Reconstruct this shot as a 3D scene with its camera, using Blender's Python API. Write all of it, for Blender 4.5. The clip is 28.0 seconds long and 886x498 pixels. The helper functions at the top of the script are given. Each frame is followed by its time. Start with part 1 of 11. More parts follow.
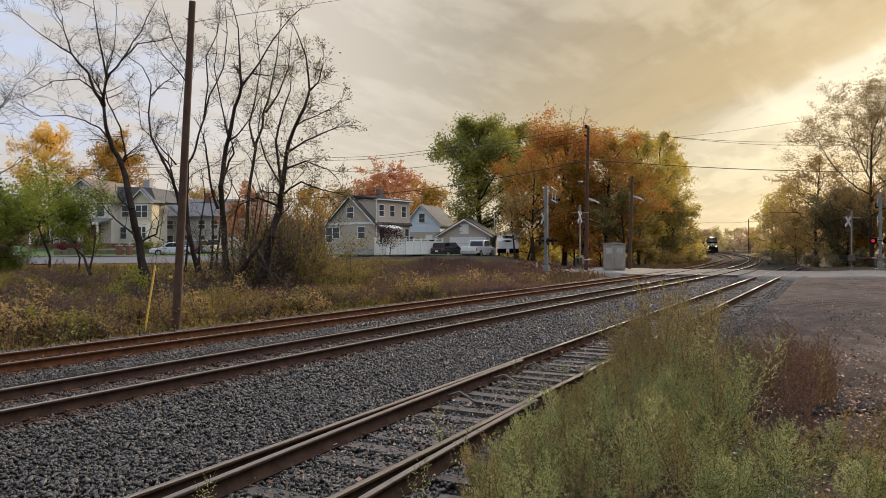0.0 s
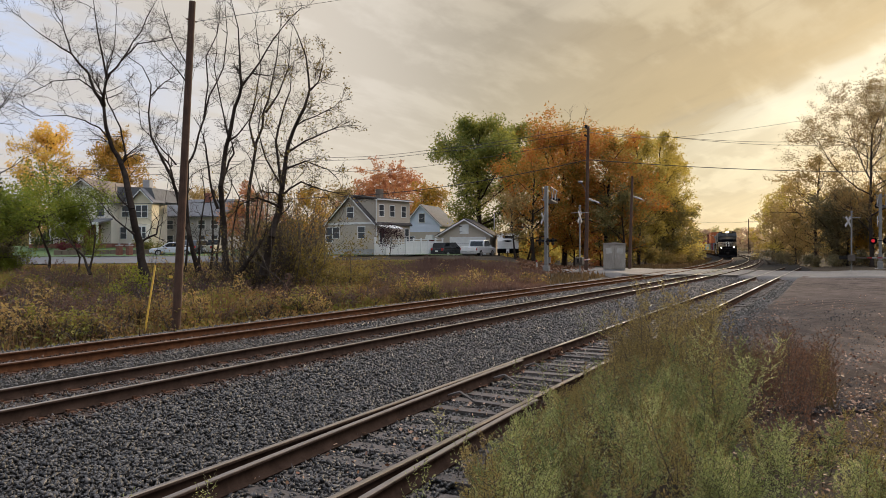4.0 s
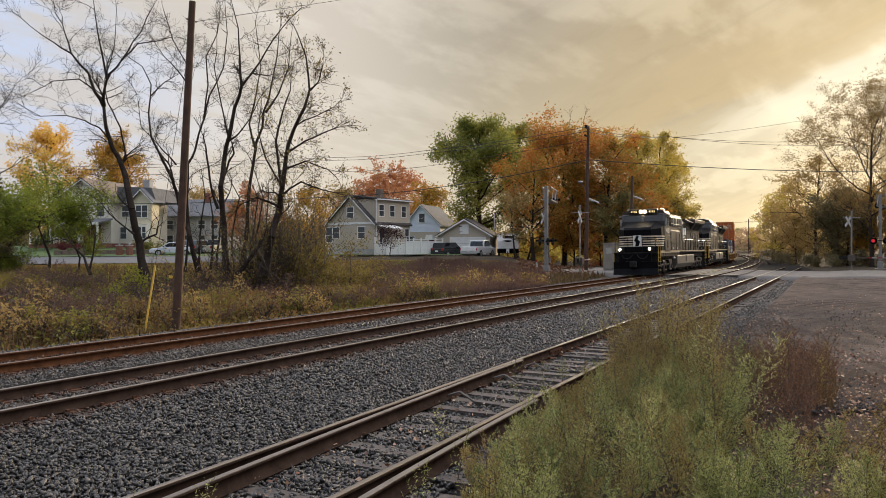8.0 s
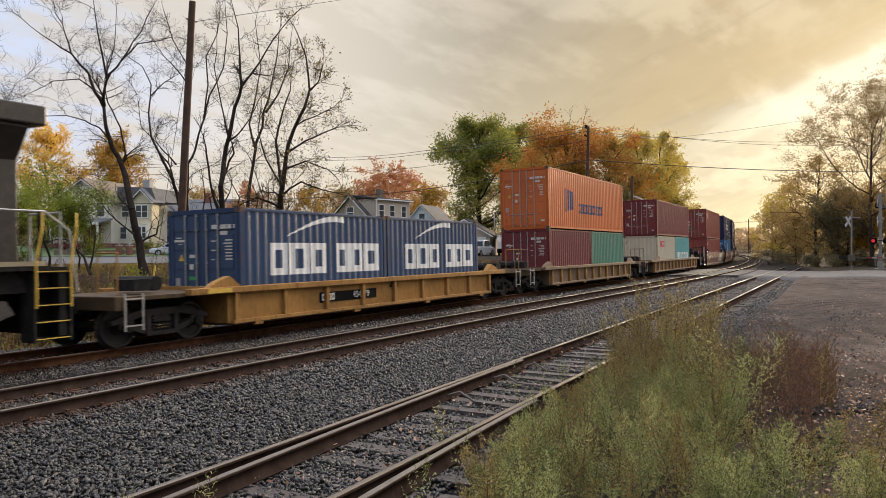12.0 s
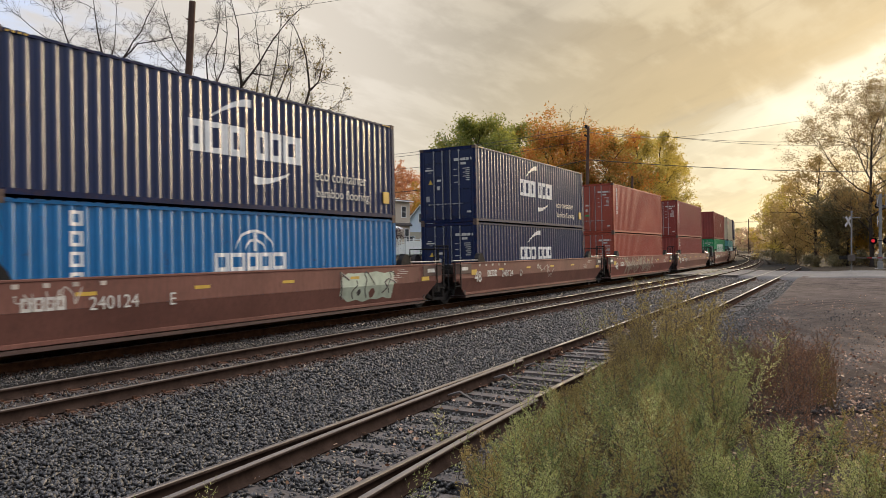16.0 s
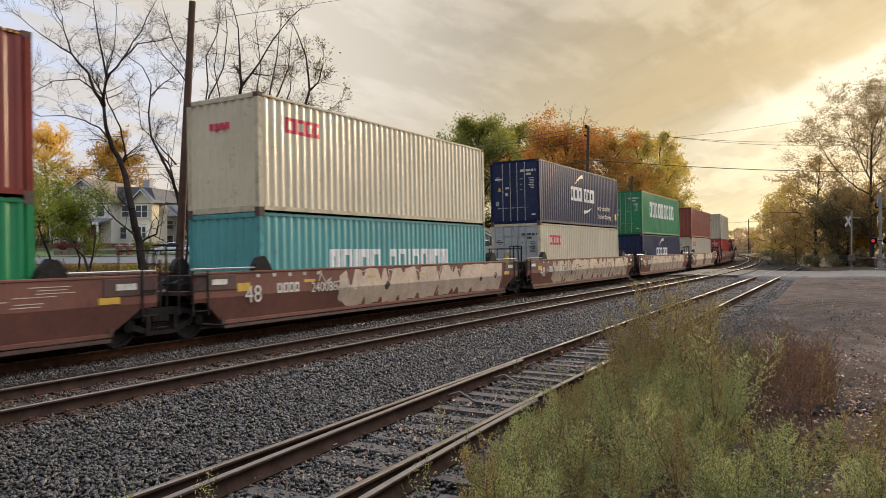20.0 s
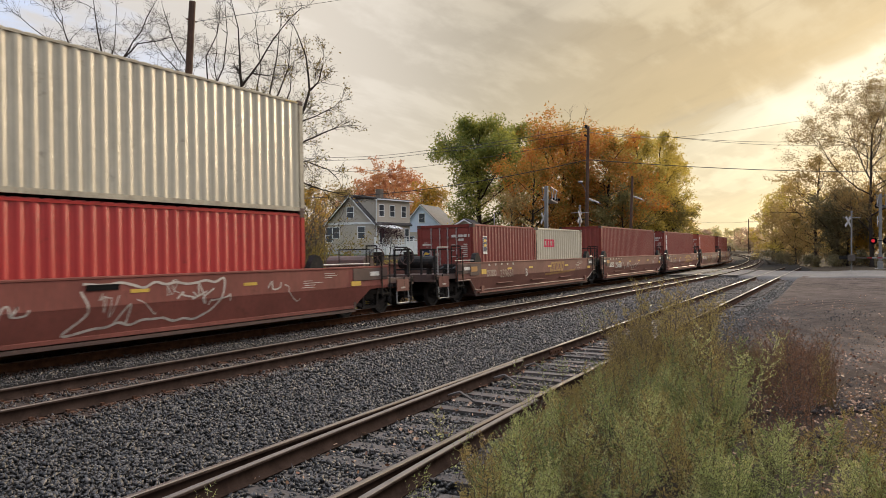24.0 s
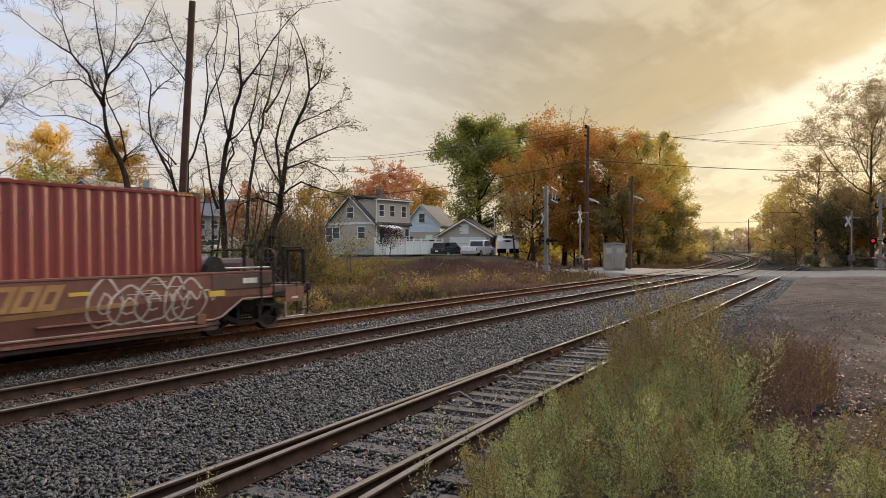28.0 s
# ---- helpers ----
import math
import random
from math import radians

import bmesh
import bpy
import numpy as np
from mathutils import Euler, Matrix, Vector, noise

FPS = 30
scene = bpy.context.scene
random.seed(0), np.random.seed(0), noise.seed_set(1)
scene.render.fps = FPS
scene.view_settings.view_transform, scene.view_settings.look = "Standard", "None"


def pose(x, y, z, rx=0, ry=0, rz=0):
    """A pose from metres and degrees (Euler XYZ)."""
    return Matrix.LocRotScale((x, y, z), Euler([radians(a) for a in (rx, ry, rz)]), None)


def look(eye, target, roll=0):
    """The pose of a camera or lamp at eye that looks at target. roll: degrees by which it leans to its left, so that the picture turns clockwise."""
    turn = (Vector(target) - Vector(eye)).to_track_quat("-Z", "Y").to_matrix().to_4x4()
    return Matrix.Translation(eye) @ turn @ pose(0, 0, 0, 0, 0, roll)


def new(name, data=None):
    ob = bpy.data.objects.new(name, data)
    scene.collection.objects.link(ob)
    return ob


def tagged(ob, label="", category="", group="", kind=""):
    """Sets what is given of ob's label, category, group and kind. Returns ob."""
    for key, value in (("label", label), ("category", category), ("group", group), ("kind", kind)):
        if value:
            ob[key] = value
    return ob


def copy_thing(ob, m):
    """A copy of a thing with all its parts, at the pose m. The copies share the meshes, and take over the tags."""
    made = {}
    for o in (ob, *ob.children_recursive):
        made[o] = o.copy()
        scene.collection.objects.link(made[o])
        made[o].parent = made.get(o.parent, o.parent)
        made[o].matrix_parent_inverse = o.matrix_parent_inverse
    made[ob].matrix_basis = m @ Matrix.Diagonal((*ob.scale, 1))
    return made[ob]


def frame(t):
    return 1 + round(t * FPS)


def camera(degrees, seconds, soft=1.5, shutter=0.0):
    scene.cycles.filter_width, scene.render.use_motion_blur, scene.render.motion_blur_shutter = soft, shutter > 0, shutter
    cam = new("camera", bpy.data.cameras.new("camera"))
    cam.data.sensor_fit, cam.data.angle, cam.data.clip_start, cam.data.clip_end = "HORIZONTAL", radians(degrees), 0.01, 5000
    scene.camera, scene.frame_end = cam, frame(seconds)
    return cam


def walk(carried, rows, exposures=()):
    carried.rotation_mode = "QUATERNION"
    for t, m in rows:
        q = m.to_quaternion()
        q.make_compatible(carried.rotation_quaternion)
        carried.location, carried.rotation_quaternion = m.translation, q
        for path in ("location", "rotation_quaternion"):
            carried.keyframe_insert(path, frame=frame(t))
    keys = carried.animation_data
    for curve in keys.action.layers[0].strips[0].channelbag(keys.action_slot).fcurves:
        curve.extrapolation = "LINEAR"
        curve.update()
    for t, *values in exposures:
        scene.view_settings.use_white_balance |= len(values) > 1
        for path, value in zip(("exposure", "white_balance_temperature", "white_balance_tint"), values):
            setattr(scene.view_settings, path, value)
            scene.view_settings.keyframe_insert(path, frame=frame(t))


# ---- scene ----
# ------------------------------------------------------------------ camera
cam = camera(61.74, 28.0, soft=0.8, shutter=0.1)
EYE = (0.0, 0.0, 2.035)
AIM = (EYE[0] + 0.87026, EYE[1] + 0.49259, EYE[2] - 0.00241)
walk(cam, [(0.0, look(EYE, AIM)), (28.0, look(EYE, AIM))], exposures=[(0.0, 0.32), (9.0, 0.34), (10.0, 0.42), (11.5, 0.47), (14.0, 0.47), (24.5, 0.47), (28.0, 0.39)])

# ------------------------------------------------------------------ sky and sun
SUN_AZ, SUN_EL = radians(-4.0), radians(12.0)
SUN_DIR = Vector((math.cos(SUN_AZ) * math.cos(SUN_EL), math.sin(SUN_AZ) * math.cos(SUN_EL), math.sin(SUN_EL)))


def heading(u, v):
    """The way from the eye to a point of the view that is u, v across and down a picture 1568 wide."""
    f_ = 784 / math.tan(radians(61.74 / 2))
    return Vector((0.87026 * f_ + 0.49259 * (u - 784), 0.49259 * f_ - 0.87026 * (u - 784), 437.8 - v)).normalized()


def build_world():
    w = bpy.data.worlds.new("evening_sky")
    scene.world = w
    w.use_nodes = True
    nt = w.node_tree
    nt.nodes.clear()
    N, L = nt.nodes.new, nt.links.new
    out, bg = N("ShaderNodeOutputWorld"), N("ShaderNodeBackground")
    L(bg.outputs[0], out.inputs[0])
    tc = N("ShaderNodeTexCoord")
    dirn = tc.outputs["Generated"]

    def math_(op, a, b=None, clamp=False):
        n = N("ShaderNodeMath")
        n.operation, n.use_clamp = op, clamp
        for i, v in enumerate((a, b)):
            if v is None:
                continue
            if isinstance(v, (int, float)):
                n.inputs[i].default_value = v
            else:
                L(v, n.inputs[i])
        return n.outputs[0]

    def ramp(fac, stops):
        n = N("ShaderNodeValToRGB")
        n.color_ramp.interpolation = "EASE"
        el = n.color_ramp.elements
        while len(el) < len(stops):
            el.new(0.5)
        for e_, (p, c) in zip(el, stops):
            e_.position, e_.color = p, (*c, 1)
        L(fac, n.inputs[0])
        return n.outputs[0]

    def mix(fac, a, b, kind="MIX"):
        n = N("ShaderNodeMixRGB")
        n.blend_type = kind
        for i, v in enumerate((fac, a, b)):
            if isinstance(v, (int, float)):
                n.inputs[i].default_value = v
            elif isinstance(v, tuple):
                n.inputs[i].default_value = (*v, 1)
            else:
                L(v, n.inputs[i])
        return n.outputs[0]

    dot = N("ShaderNodeVectorMath")
    dot.operation = "DOT_PRODUCT"
    L(dirn, dot.inputs[0])
    dot.inputs[1].default_value = SUN_DIR
    ang = math_("DIVIDE", math_("ARCCOSINE", dot.outputs["Value"]), math.pi)
    sep = N("ShaderNodeSeparateXYZ")
    L(dirn, sep.inputs[0])
    up = math_("MAXIMUM", sep.outputs[2], 0.0)
    # high cloud deck, seen in perspective
    div = math_("ADD", up, 0.10)
    flat = N("ShaderNodeCombineXYZ")
    L(math_("DIVIDE", sep.outputs[0], div), flat.inputs[0])
    L(math_("DIVIDE", sep.outputs[1], div), flat.inputs[1])
    cl = N("ShaderNodeTexNoise")
    cl.inputs["Scale"].default_value, cl.inputs["Detail"].default_value, cl.inputs["Roughness"].default_value = 0.75, 8, 0.62
    cl.inputs["Distortion"].default_value = 0.5
    mp = N("ShaderNodeMapping")
    mp.inputs["Rotation"].default_value = (0, 0, radians(-52))
    mp.inputs["Scale"].default_value = (0.7, 1.7, 1)
    mp.inputs["Location"].default_value = (1.3, 0.4, 0)
    L(flat.outputs[0], mp.inputs[0])
    L(mp.outputs[0], cl.inputs[0])
    fine = N("ShaderNodeTexNoise")
    fine.inputs["Scale"].default_value, fine.inputs["Detail"].default_value = 3.2, 8
    L(mp.outputs[0], fine.inputs[0])
    cloud = math_("ADD", math_("MULTIPLY", cl.outputs[0], 0.64), math_("MULTIPLY", fine.outputs[0], 0.36))
    cover = ramp(cloud, [(0.43, (0, 0, 0)), (0.55, (1, 1, 1))])
    # light of the deck by the angle from the sun: cream, tan, mauve grey
    lit = ramp(ang, [(0.0, (0.74, 0.63, 0.42)), (0.07, (0.40, 0.327, 0.220)), (0.15, (0.38, 0.325, 0.245)), (0.24, (0.60, 0.535, 0.455)), (0.36, (0.56, 0.535, 0.53)), (0.6, (0.30, 0.305, 0.325)), (1.0, (0.17, 0.18, 0.20))])
    thin = ramp(ang, [(0.0, (0.98, 0.90, 0.70)), (0.07, (0.66, 0.575, 0.41)), (0.15, (0.49, 0.425, 0.325)), (0.24, (0.68, 0.615, 0.535)), (0.34, (0.53, 0.60, 0.77)), (0.6, (0.27, 0.31, 0.39)), (1.0, (0.15, 0.18, 0.22))])
    deck = mix(cover, thin, lit)
    # bright horizon band
    hz = math_("POWER", math_("SUBTRACT", 1.0, math_("MINIMUM", math_("MULTIPLY", up, 3.4), 1.0)), 1.8)
    low = ramp(ang, [(0.0, (0.80, 0.71, 0.47)), (0.12, (0.74, 0.645, 0.43)), (0.22, (0.65, 0.56, 0.44)), (0.36, (0.60, 0.535, 0.48)), (0.6, (0.32, 0.31, 0.31)), (1.0, (0.18, 0.18, 0.19))])
    deck = mix(math_("MULTIPLY", hz, 0.85), deck, low)
    # the deck ends in a slanting edge before the sun; a bright gap shows under it, with streaks along it
    e0, e1 = heading(1568, 112), heading(1180, 275)
    across = e0.cross(e1).normalized()
    if across.z < 0:
        across = -across

    def along(v):
        n = N("ShaderNodeVectorMath")
        n.operation = "DOT_PRODUCT"
        L(dirn, n.inputs[0])
        n.inputs[1].default_value = v
        return n.outputs["Value"]

    way = (e0 - e1).normalized()
    high_, far_ = along(across), along(way)
    st = N("ShaderNodeCombineXYZ")
    L(math_("MULTIPLY", far_, 2.6), st.inputs[0])
    L(math_("MULTIPLY", high_, 13.0), st.inputs[1])
    sn = N("ShaderNodeTexNoise")
    sn.inputs["Scale"].default_value, sn.inputs["Detail"].default_value, sn.inputs["Roughness"].default_value, sn.inputs["Distortion"].default_value = 1.5, 8, 0.58, 0.35
    L(st.outputs[0], sn.inputs[0])
    wavy = math_("ADD", high_, math_("MULTIPLY", math_("SUBTRACT", sn.outputs[0], 0.5), 0.11))
    near_sun = ramp(ang, [(0.0, (1, 1, 1)), (0.09, (0.9, 0.9, 0.9)), (0.20, (0, 0, 0))])
    by_sun = ramp(ang, [(0.0, (1, 1, 1)), (0.045, (0.85, 0.85, 0.85)), (0.095, (0.22, 0.22, 0.22)), (0.16, (0, 0, 0))])
    gap = ramp(math_("ADD", math_("MULTIPLY", wavy, 4.0), 0.5), [(0.20, (0.10, 0.10, 0.10)), (0.41, (0.40, 0.40, 0.40)), (0.49, (0.95, 0.95, 0.95)), (0.60, (0, 0, 0))])
    deck = mix(math_("MULTIPLY", gap, by_sun), deck, (0.84, 0.77, 0.58))
    # golden underside of the deck above the edge
    glowing = ramp(math_("ADD", math_("MULTIPLY", wavy, 2.0), 0.5), [(0.50, (0, 0, 0)), (0.60, (1, 1, 1)), (0.80, (0.7, 0.7, 0.7)), (1.0, (0.2, 0.2, 0.2))])
    deck = mix(math_("MULTIPLY", math_("MULTIPLY", glowing, near_sun), 0.8), deck, (0.47, 0.345, 0.170))
    # low ribs and breaks in the deck
    rib = ramp(sn.outputs[0], [(0.34, (0.86, 0.86, 0.88)), (0.50, (1, 1, 1)), (0.68, (1.10, 1.08, 1.05))])
    deck = mix(near_sun, deck, mix(1.0, deck, rib, "MULTIPLY"))
    sky = N("ShaderNodeTexSky")
    sky.sky_type, sky.sun_disc = "NISHITA", False
    sky.sun_elevation, sky.sun_rotation = SUN_EL, radians(90) - SUN_AZ
    blue = mix(1.0, sky.outputs[0], (0.06, 0.06, 0.06), "MULTIPLY")
    total = mix(0.10, deck, blue)
    # a cloudy sky is brightest overhead
    over = N("ShaderNodeMapRange")
    over.inputs[1].default_value, over.inputs[2].default_value, over.inputs[3].default_value, over.inputs[4].default_value = 0.32, 0.85, 1.0, 4.15
    L(up, over.inputs[0])
    high = N("ShaderNodeVectorMath")
    high.operation = "SCALE"
    L(total, high.inputs[0])
    L(over.outputs[0], high.inputs["Scale"])
    L(high.outputs[0], bg.inputs[0])
    bg.inputs[1].default_value = SKY_STRENGTH


SKY_STRENGTH = 1.0
build_world()
sun = new("sun", bpy.data.lights.new("sun", "SUN"))
sun.data.energy, sun.data.angle, sun.data.color = 3.4, radians(6), (1.0, 0.78, 0.52)
sun.matrix_world = look(SUN_DIR * 200, (0, 0, 0))

# ------------------------------------------------------------------ geometry helpers


class Geo:
    """Vertices and faces, gathered and turned into one mesh."""

    def __init__(self):
        self.v, self.f = [], []

    def quad(self, *p):
        n = len(self.v)
        self.v += [tuple(a) for a in p]
        self.f.append(tuple(range(n, n + len(p))))
        return self

    def box(self, x0, x1, y0, y1, z0, z1):
        n = len(self.v)
        self.v += [(x, y, z) for z in (z0, z1) for y in (y0, y1) for x in (x0, x1)]
        self.f += [tuple(n + i for i in q) for q in ((0, 2, 3, 1), (4, 5, 7, 6), (0, 1, 5, 4), (2, 6, 7, 3), (0, 4, 6, 2), (1, 3, 7, 5))]
        return self

    def prism(self, poly, axis, a, b):
        """A closed polygon pushed along an axis: 'x' takes (y, z), 'y' takes (x, z), 'z' takes (x, y)."""
        n, k = len(self.v), len(poly)
        put = {"x": lambda p, d: (d, p[0], p[1]), "y": lambda p, d: (p[0], d, p[1]), "z": lambda p, d: (p[0], p[1], d)}[axis]
        self.v += [put(p, a) for p in poly] + [put(p, b) for p in poly]
        self.f += [tuple(range(n + k - 1, n - 1, -1)), tuple(range(n + k, n + 2 * k))]
        self.f += [(n + i, n + (i + 1) % k, n + k + (i + 1) % k, n + k + i) for i in range(k)]
        return self

    def tube(self, p, q, r, r2=None, seg=8, caps=True):
        p, q = Vector(p), Vector(q)
        r2 = r if r2 is None else r2
        d = (q - p).normalized()
        a = d.orthogonal().normalized()
        b = d.cross(a)
        n = len(self.v)
        for c, rr in ((p, r), (q, r2)):
            for i in range(seg):
                t = 2 * math.pi * i / seg
                self.v.append(tuple(c + a * (rr * math.cos(t)) + b * (rr * math.sin(t))))
        self.f += [(n + i, n + (i + 1) % seg, n + seg + (i + 1) % seg, n + seg + i) for i in range(seg)]
        if caps:
            self.f += [tuple(range(n + seg - 1, n - 1, -1)), tuple(range(n + seg, n + 2 * seg))]
        return self

    def pipe(self, pts, r, seg=6):
        for a, b in zip(pts[:-1], pts[1:]):
            self.tube(a, b, r, seg=seg)
        return self

    def ball(self, c, r, seg=10, rings=6, sz=1.0):
        n = len(self.v)
        for j in range(1, rings):
            t = math.pi * j / rings
            for i in range(seg):
                a = 2 * math.pi * i / seg
                self.v.append((c[0] + r * math.sin(t) * math.cos(a), c[1] + r * math.sin(t) * math.sin(a), c[2] + r * sz * math.cos(t)))
        top, bot = len(self.v), len(self.v) + 1
        self.v += [(c[0], c[1], c[2] + r * sz), (c[0], c[1], c[2] - r * sz)]
        for j in range(rings - 2):
            for i in range(seg):
                a, b = n + j * seg + i, n + j * seg + (i + 1) % seg
                self.f.append((a, a + seg, b + seg, b))
        for i in range(seg):
            self.f.append((top, n + i, n + (i + 1) % seg))
            m = n + (rings - 2) * seg
            self.f.append((bot, m + (i + 1) % seg, m + i))
        return self

    def mesh(self, name="mesh"):
        me = bpy.data.meshes.new(name)
        me.from_pydata(self.v, [], self.f)
        me.materials.append(None)
        me.update()
        return me


def put(name, me, material, parent=None, label="", m=None, bevel=0.0, smooth=False):
    """One mesh object under a thing; the material sits on the object, so that alike parts share a mesh."""
    if isinstance(me, Geo):
        me = me.mesh(name)
    if smooth:
        me.polygons.foreach_set("use_smooth", [True] * len(me.polygons))
    ob = new(name, me)
    if len(me.materials) == 0:
        me.materials.append(None)
    ob.material_slots[0].link = "OBJECT"
    ob.material_slots[0].material = material
    if m is not None:
        ob.matrix_basis = m
    if parent is not None:
        ob.parent = parent
    if label:
        ob["label"] = label
    if bevel:
        mod = ob.modifiers.new("bevel", "BEVEL")
        mod.width, mod.segments, mod.limit_method, mod.angle_limit = bevel, 2, "ANGLE", radians(40)
    return ob


def thing(name, m, label, category, group="", kind=""):
    ob = new(name)
    ob.empty_display_size = 0.2
    ob.matrix_basis = m
    return tagged(ob, label, category, group, kind)


def arrays_mesh(name, verts, quads):
    """A mesh straight from arrays of vertices and of quads (or triangles)."""
    me = bpy.data.meshes.new(name)
    verts, quads = np.asarray(verts, dtype=np.float32), np.asarray(quads, dtype=np.int32)
    k = quads.shape[1]
    me.vertices.add(len(verts))
    me.vertices.foreach_set("co", verts.ravel())
    me.loops.add(quads.size)
    me.loops.foreach_set("vertex_index", quads.ravel())
    me.polygons.add(len(quads))
    me.polygons.foreach_set("loop_start", np.arange(0, quads.size, k, dtype=np.int32))
    me.polygons.foreach_set("loop_total", np.full(len(quads), k, dtype=np.int32))
    me.materials.append(None)
    me.update(calc_edges=True)
    return me


# ------------------------------------------------------------------ materials


def nodes_of(name):
    m = bpy.data.materials.new(name)
    m.use_nodes = True
    nt = m.node_tree
    return m, nt, nt.nodes["Principled BSDF"]


def surf(name, base, rough=0.6, metal=0.0, var=0.25, scale=3.0, dirt=0.0, dirt_col=(0.05, 0.04, 0.03), streak=False, bump=0.0, bump_scale=40.0,
         piece=0.0, island=0.0, spec=0.4, other=None, trans=0.0, rust=0.0):
    """A worn surface: two scales of tone, dirt in patches or running streaks, fine relief; piece varies alike objects, island joined ones."""
    m, nt, p = nodes_of(name)
    N, L = nt.nodes.new, nt.links.new
    tc = N("ShaderNodeTexCoord")
    n1, n2 = N("ShaderNodeTexNoise"), N("ShaderNodeTexNoise")
    n1.inputs["Scale"].default_value, n1.inputs["Detail"].default_value = scale, 6
    n2.inputs["Scale"].default_value, n2.inputs["Detail"].default_value = scale * 9, 4
    L(tc.outputs["Object"], n1.inputs[0])
    L(tc.outputs["Object"], n2.inputs[0])
    add = N("ShaderNodeMath")
    add.operation = "MULTIPLY_ADD"
    add.inputs[1].default_value = 0.35
    L(n2.outputs[0], add.inputs[0])
    L(n1.outputs[0], add.inputs[2])
    mr = N("ShaderNodeMapRange")
    mr.inputs[1].default_value, mr.inputs[2].default_value = 0.40, 0.95
    L(add.outputs[0], mr.inputs[0])
    mixc = N("ShaderNodeMixRGB")
    lo = tuple(c * (1 - var) for c in base)
    hi = tuple(min(1.0, c * (1 + var * 0.7)) for c in (other or base))
    mixc.inputs[1].default_value, mixc.inputs[2].default_value = (*lo, 1), (*hi, 1)
    L(mr.outputs[0], mixc.inputs[0])
    col = mixc.outputs[0]
    if dirt:
        n3 = N("ShaderNodeTexNoise")
        n3.inputs["Detail"].default_value, n3.inputs["Roughness"].default_value = 8, 0.65
        mp = N("ShaderNodeMapping")
        mp.inputs["Scale"].default_value = (5.0, 5.0, 0.45) if streak else (1.3, 1.3, 1.3)
        L(tc.outputs["Object"], mp.inputs[0])
        L(mp.outputs[0], n3.inputs[0])
        r3 = N("ShaderNodeMapRange")
        r3.inputs[1].default_value, r3.inputs[2].default_value, r3.inputs[4].default_value = 0.48, 0.75, dirt
        L(n3.outputs[0], r3.inputs[0])
        m3 = N("ShaderNodeMixRGB")
        m3.inputs[2].default_value = (*dirt_col, 1)
        L(r3.outputs[0], m3.inputs[0])
        L(col, m3.inputs[1])
        col = m3.outputs[0]
    if rust:
        n5 = N("ShaderNodeTexNoise")
        n5.inputs["Scale"].default_value, n5.inputs["Detail"].default_value, n5.inputs["Roughness"].default_value = 1.7, 10, 0.72
        L(tc.outputs["Object"], n5.inputs[0])
        r5 = N("ShaderNodeMapRange")
        r5.inputs[1].default_value, r5.inputs[2].default_value, r5.inputs[4].default_value = 0.60, 0.68, rust
        L(n5.outputs[0], r5.inputs[0])
        m5 = N("ShaderNodeMixRGB")
        m5.inputs[2].default_value = (0.060, 0.026, 0.015, 1)
        L(r5.outputs[0], m5.inputs[0])
        L(col, m5.inputs[1])
        col = m5.outputs[0]
    if piece or island:
        if piece:
            src = N("ShaderNodeObjectInfo").outputs["Random"]
        else:
            src = N("ShaderNodeNewGeometry").outputs["Random Per Island"]
        r4 = N("ShaderNodeMapRange")
        a = piece or island
        r4.inputs[3].default_value, r4.inputs[4].default_value = 1 - a, 1 + a
        L(src, r4.inputs[0])
        m4 = N("ShaderNodeVectorMath")
        m4.operation = "SCALE"
        L(col, m4.inputs[0])
        L(r4.outputs[0], m4.inputs["Scale"])
        col = m4.outputs[0]
    L(col, p.inputs["Base Color"])
    p.inputs["Roughness"].default_value, p.inputs["Metallic"].default_value = rough, metal
    p.inputs["Specular IOR Level"].default_value = spec
    if trans:
        p.inputs["Transmission Weight"].default_value = trans
    if bump:
        nb = N("ShaderNodeTexNoise")
        nb.inputs["Scale"].default_value, nb.inputs["Detail"].default_value = bump_scale, 5
        L(tc.outputs["Object"], nb.inputs[0])
        bp = N("ShaderNodeBump")
        bp.inputs["Strength"].default_value, bp.inputs["Distance"].default_value = 0.6, bump
        L(nb.outputs[0], bp.inputs["Height"])
        L(bp.outputs[0], p.inputs["Normal"])
    return m


def glow(name, colour, strength):
    m, nt, p = nodes_of(name)
    p.inputs["Base Color"].default_value = (*colour, 1)
    p.inputs["Emission Color"].default_value = (*colour, 1)
    p.inputs["Emission Strength"].default_value = strength
    return m


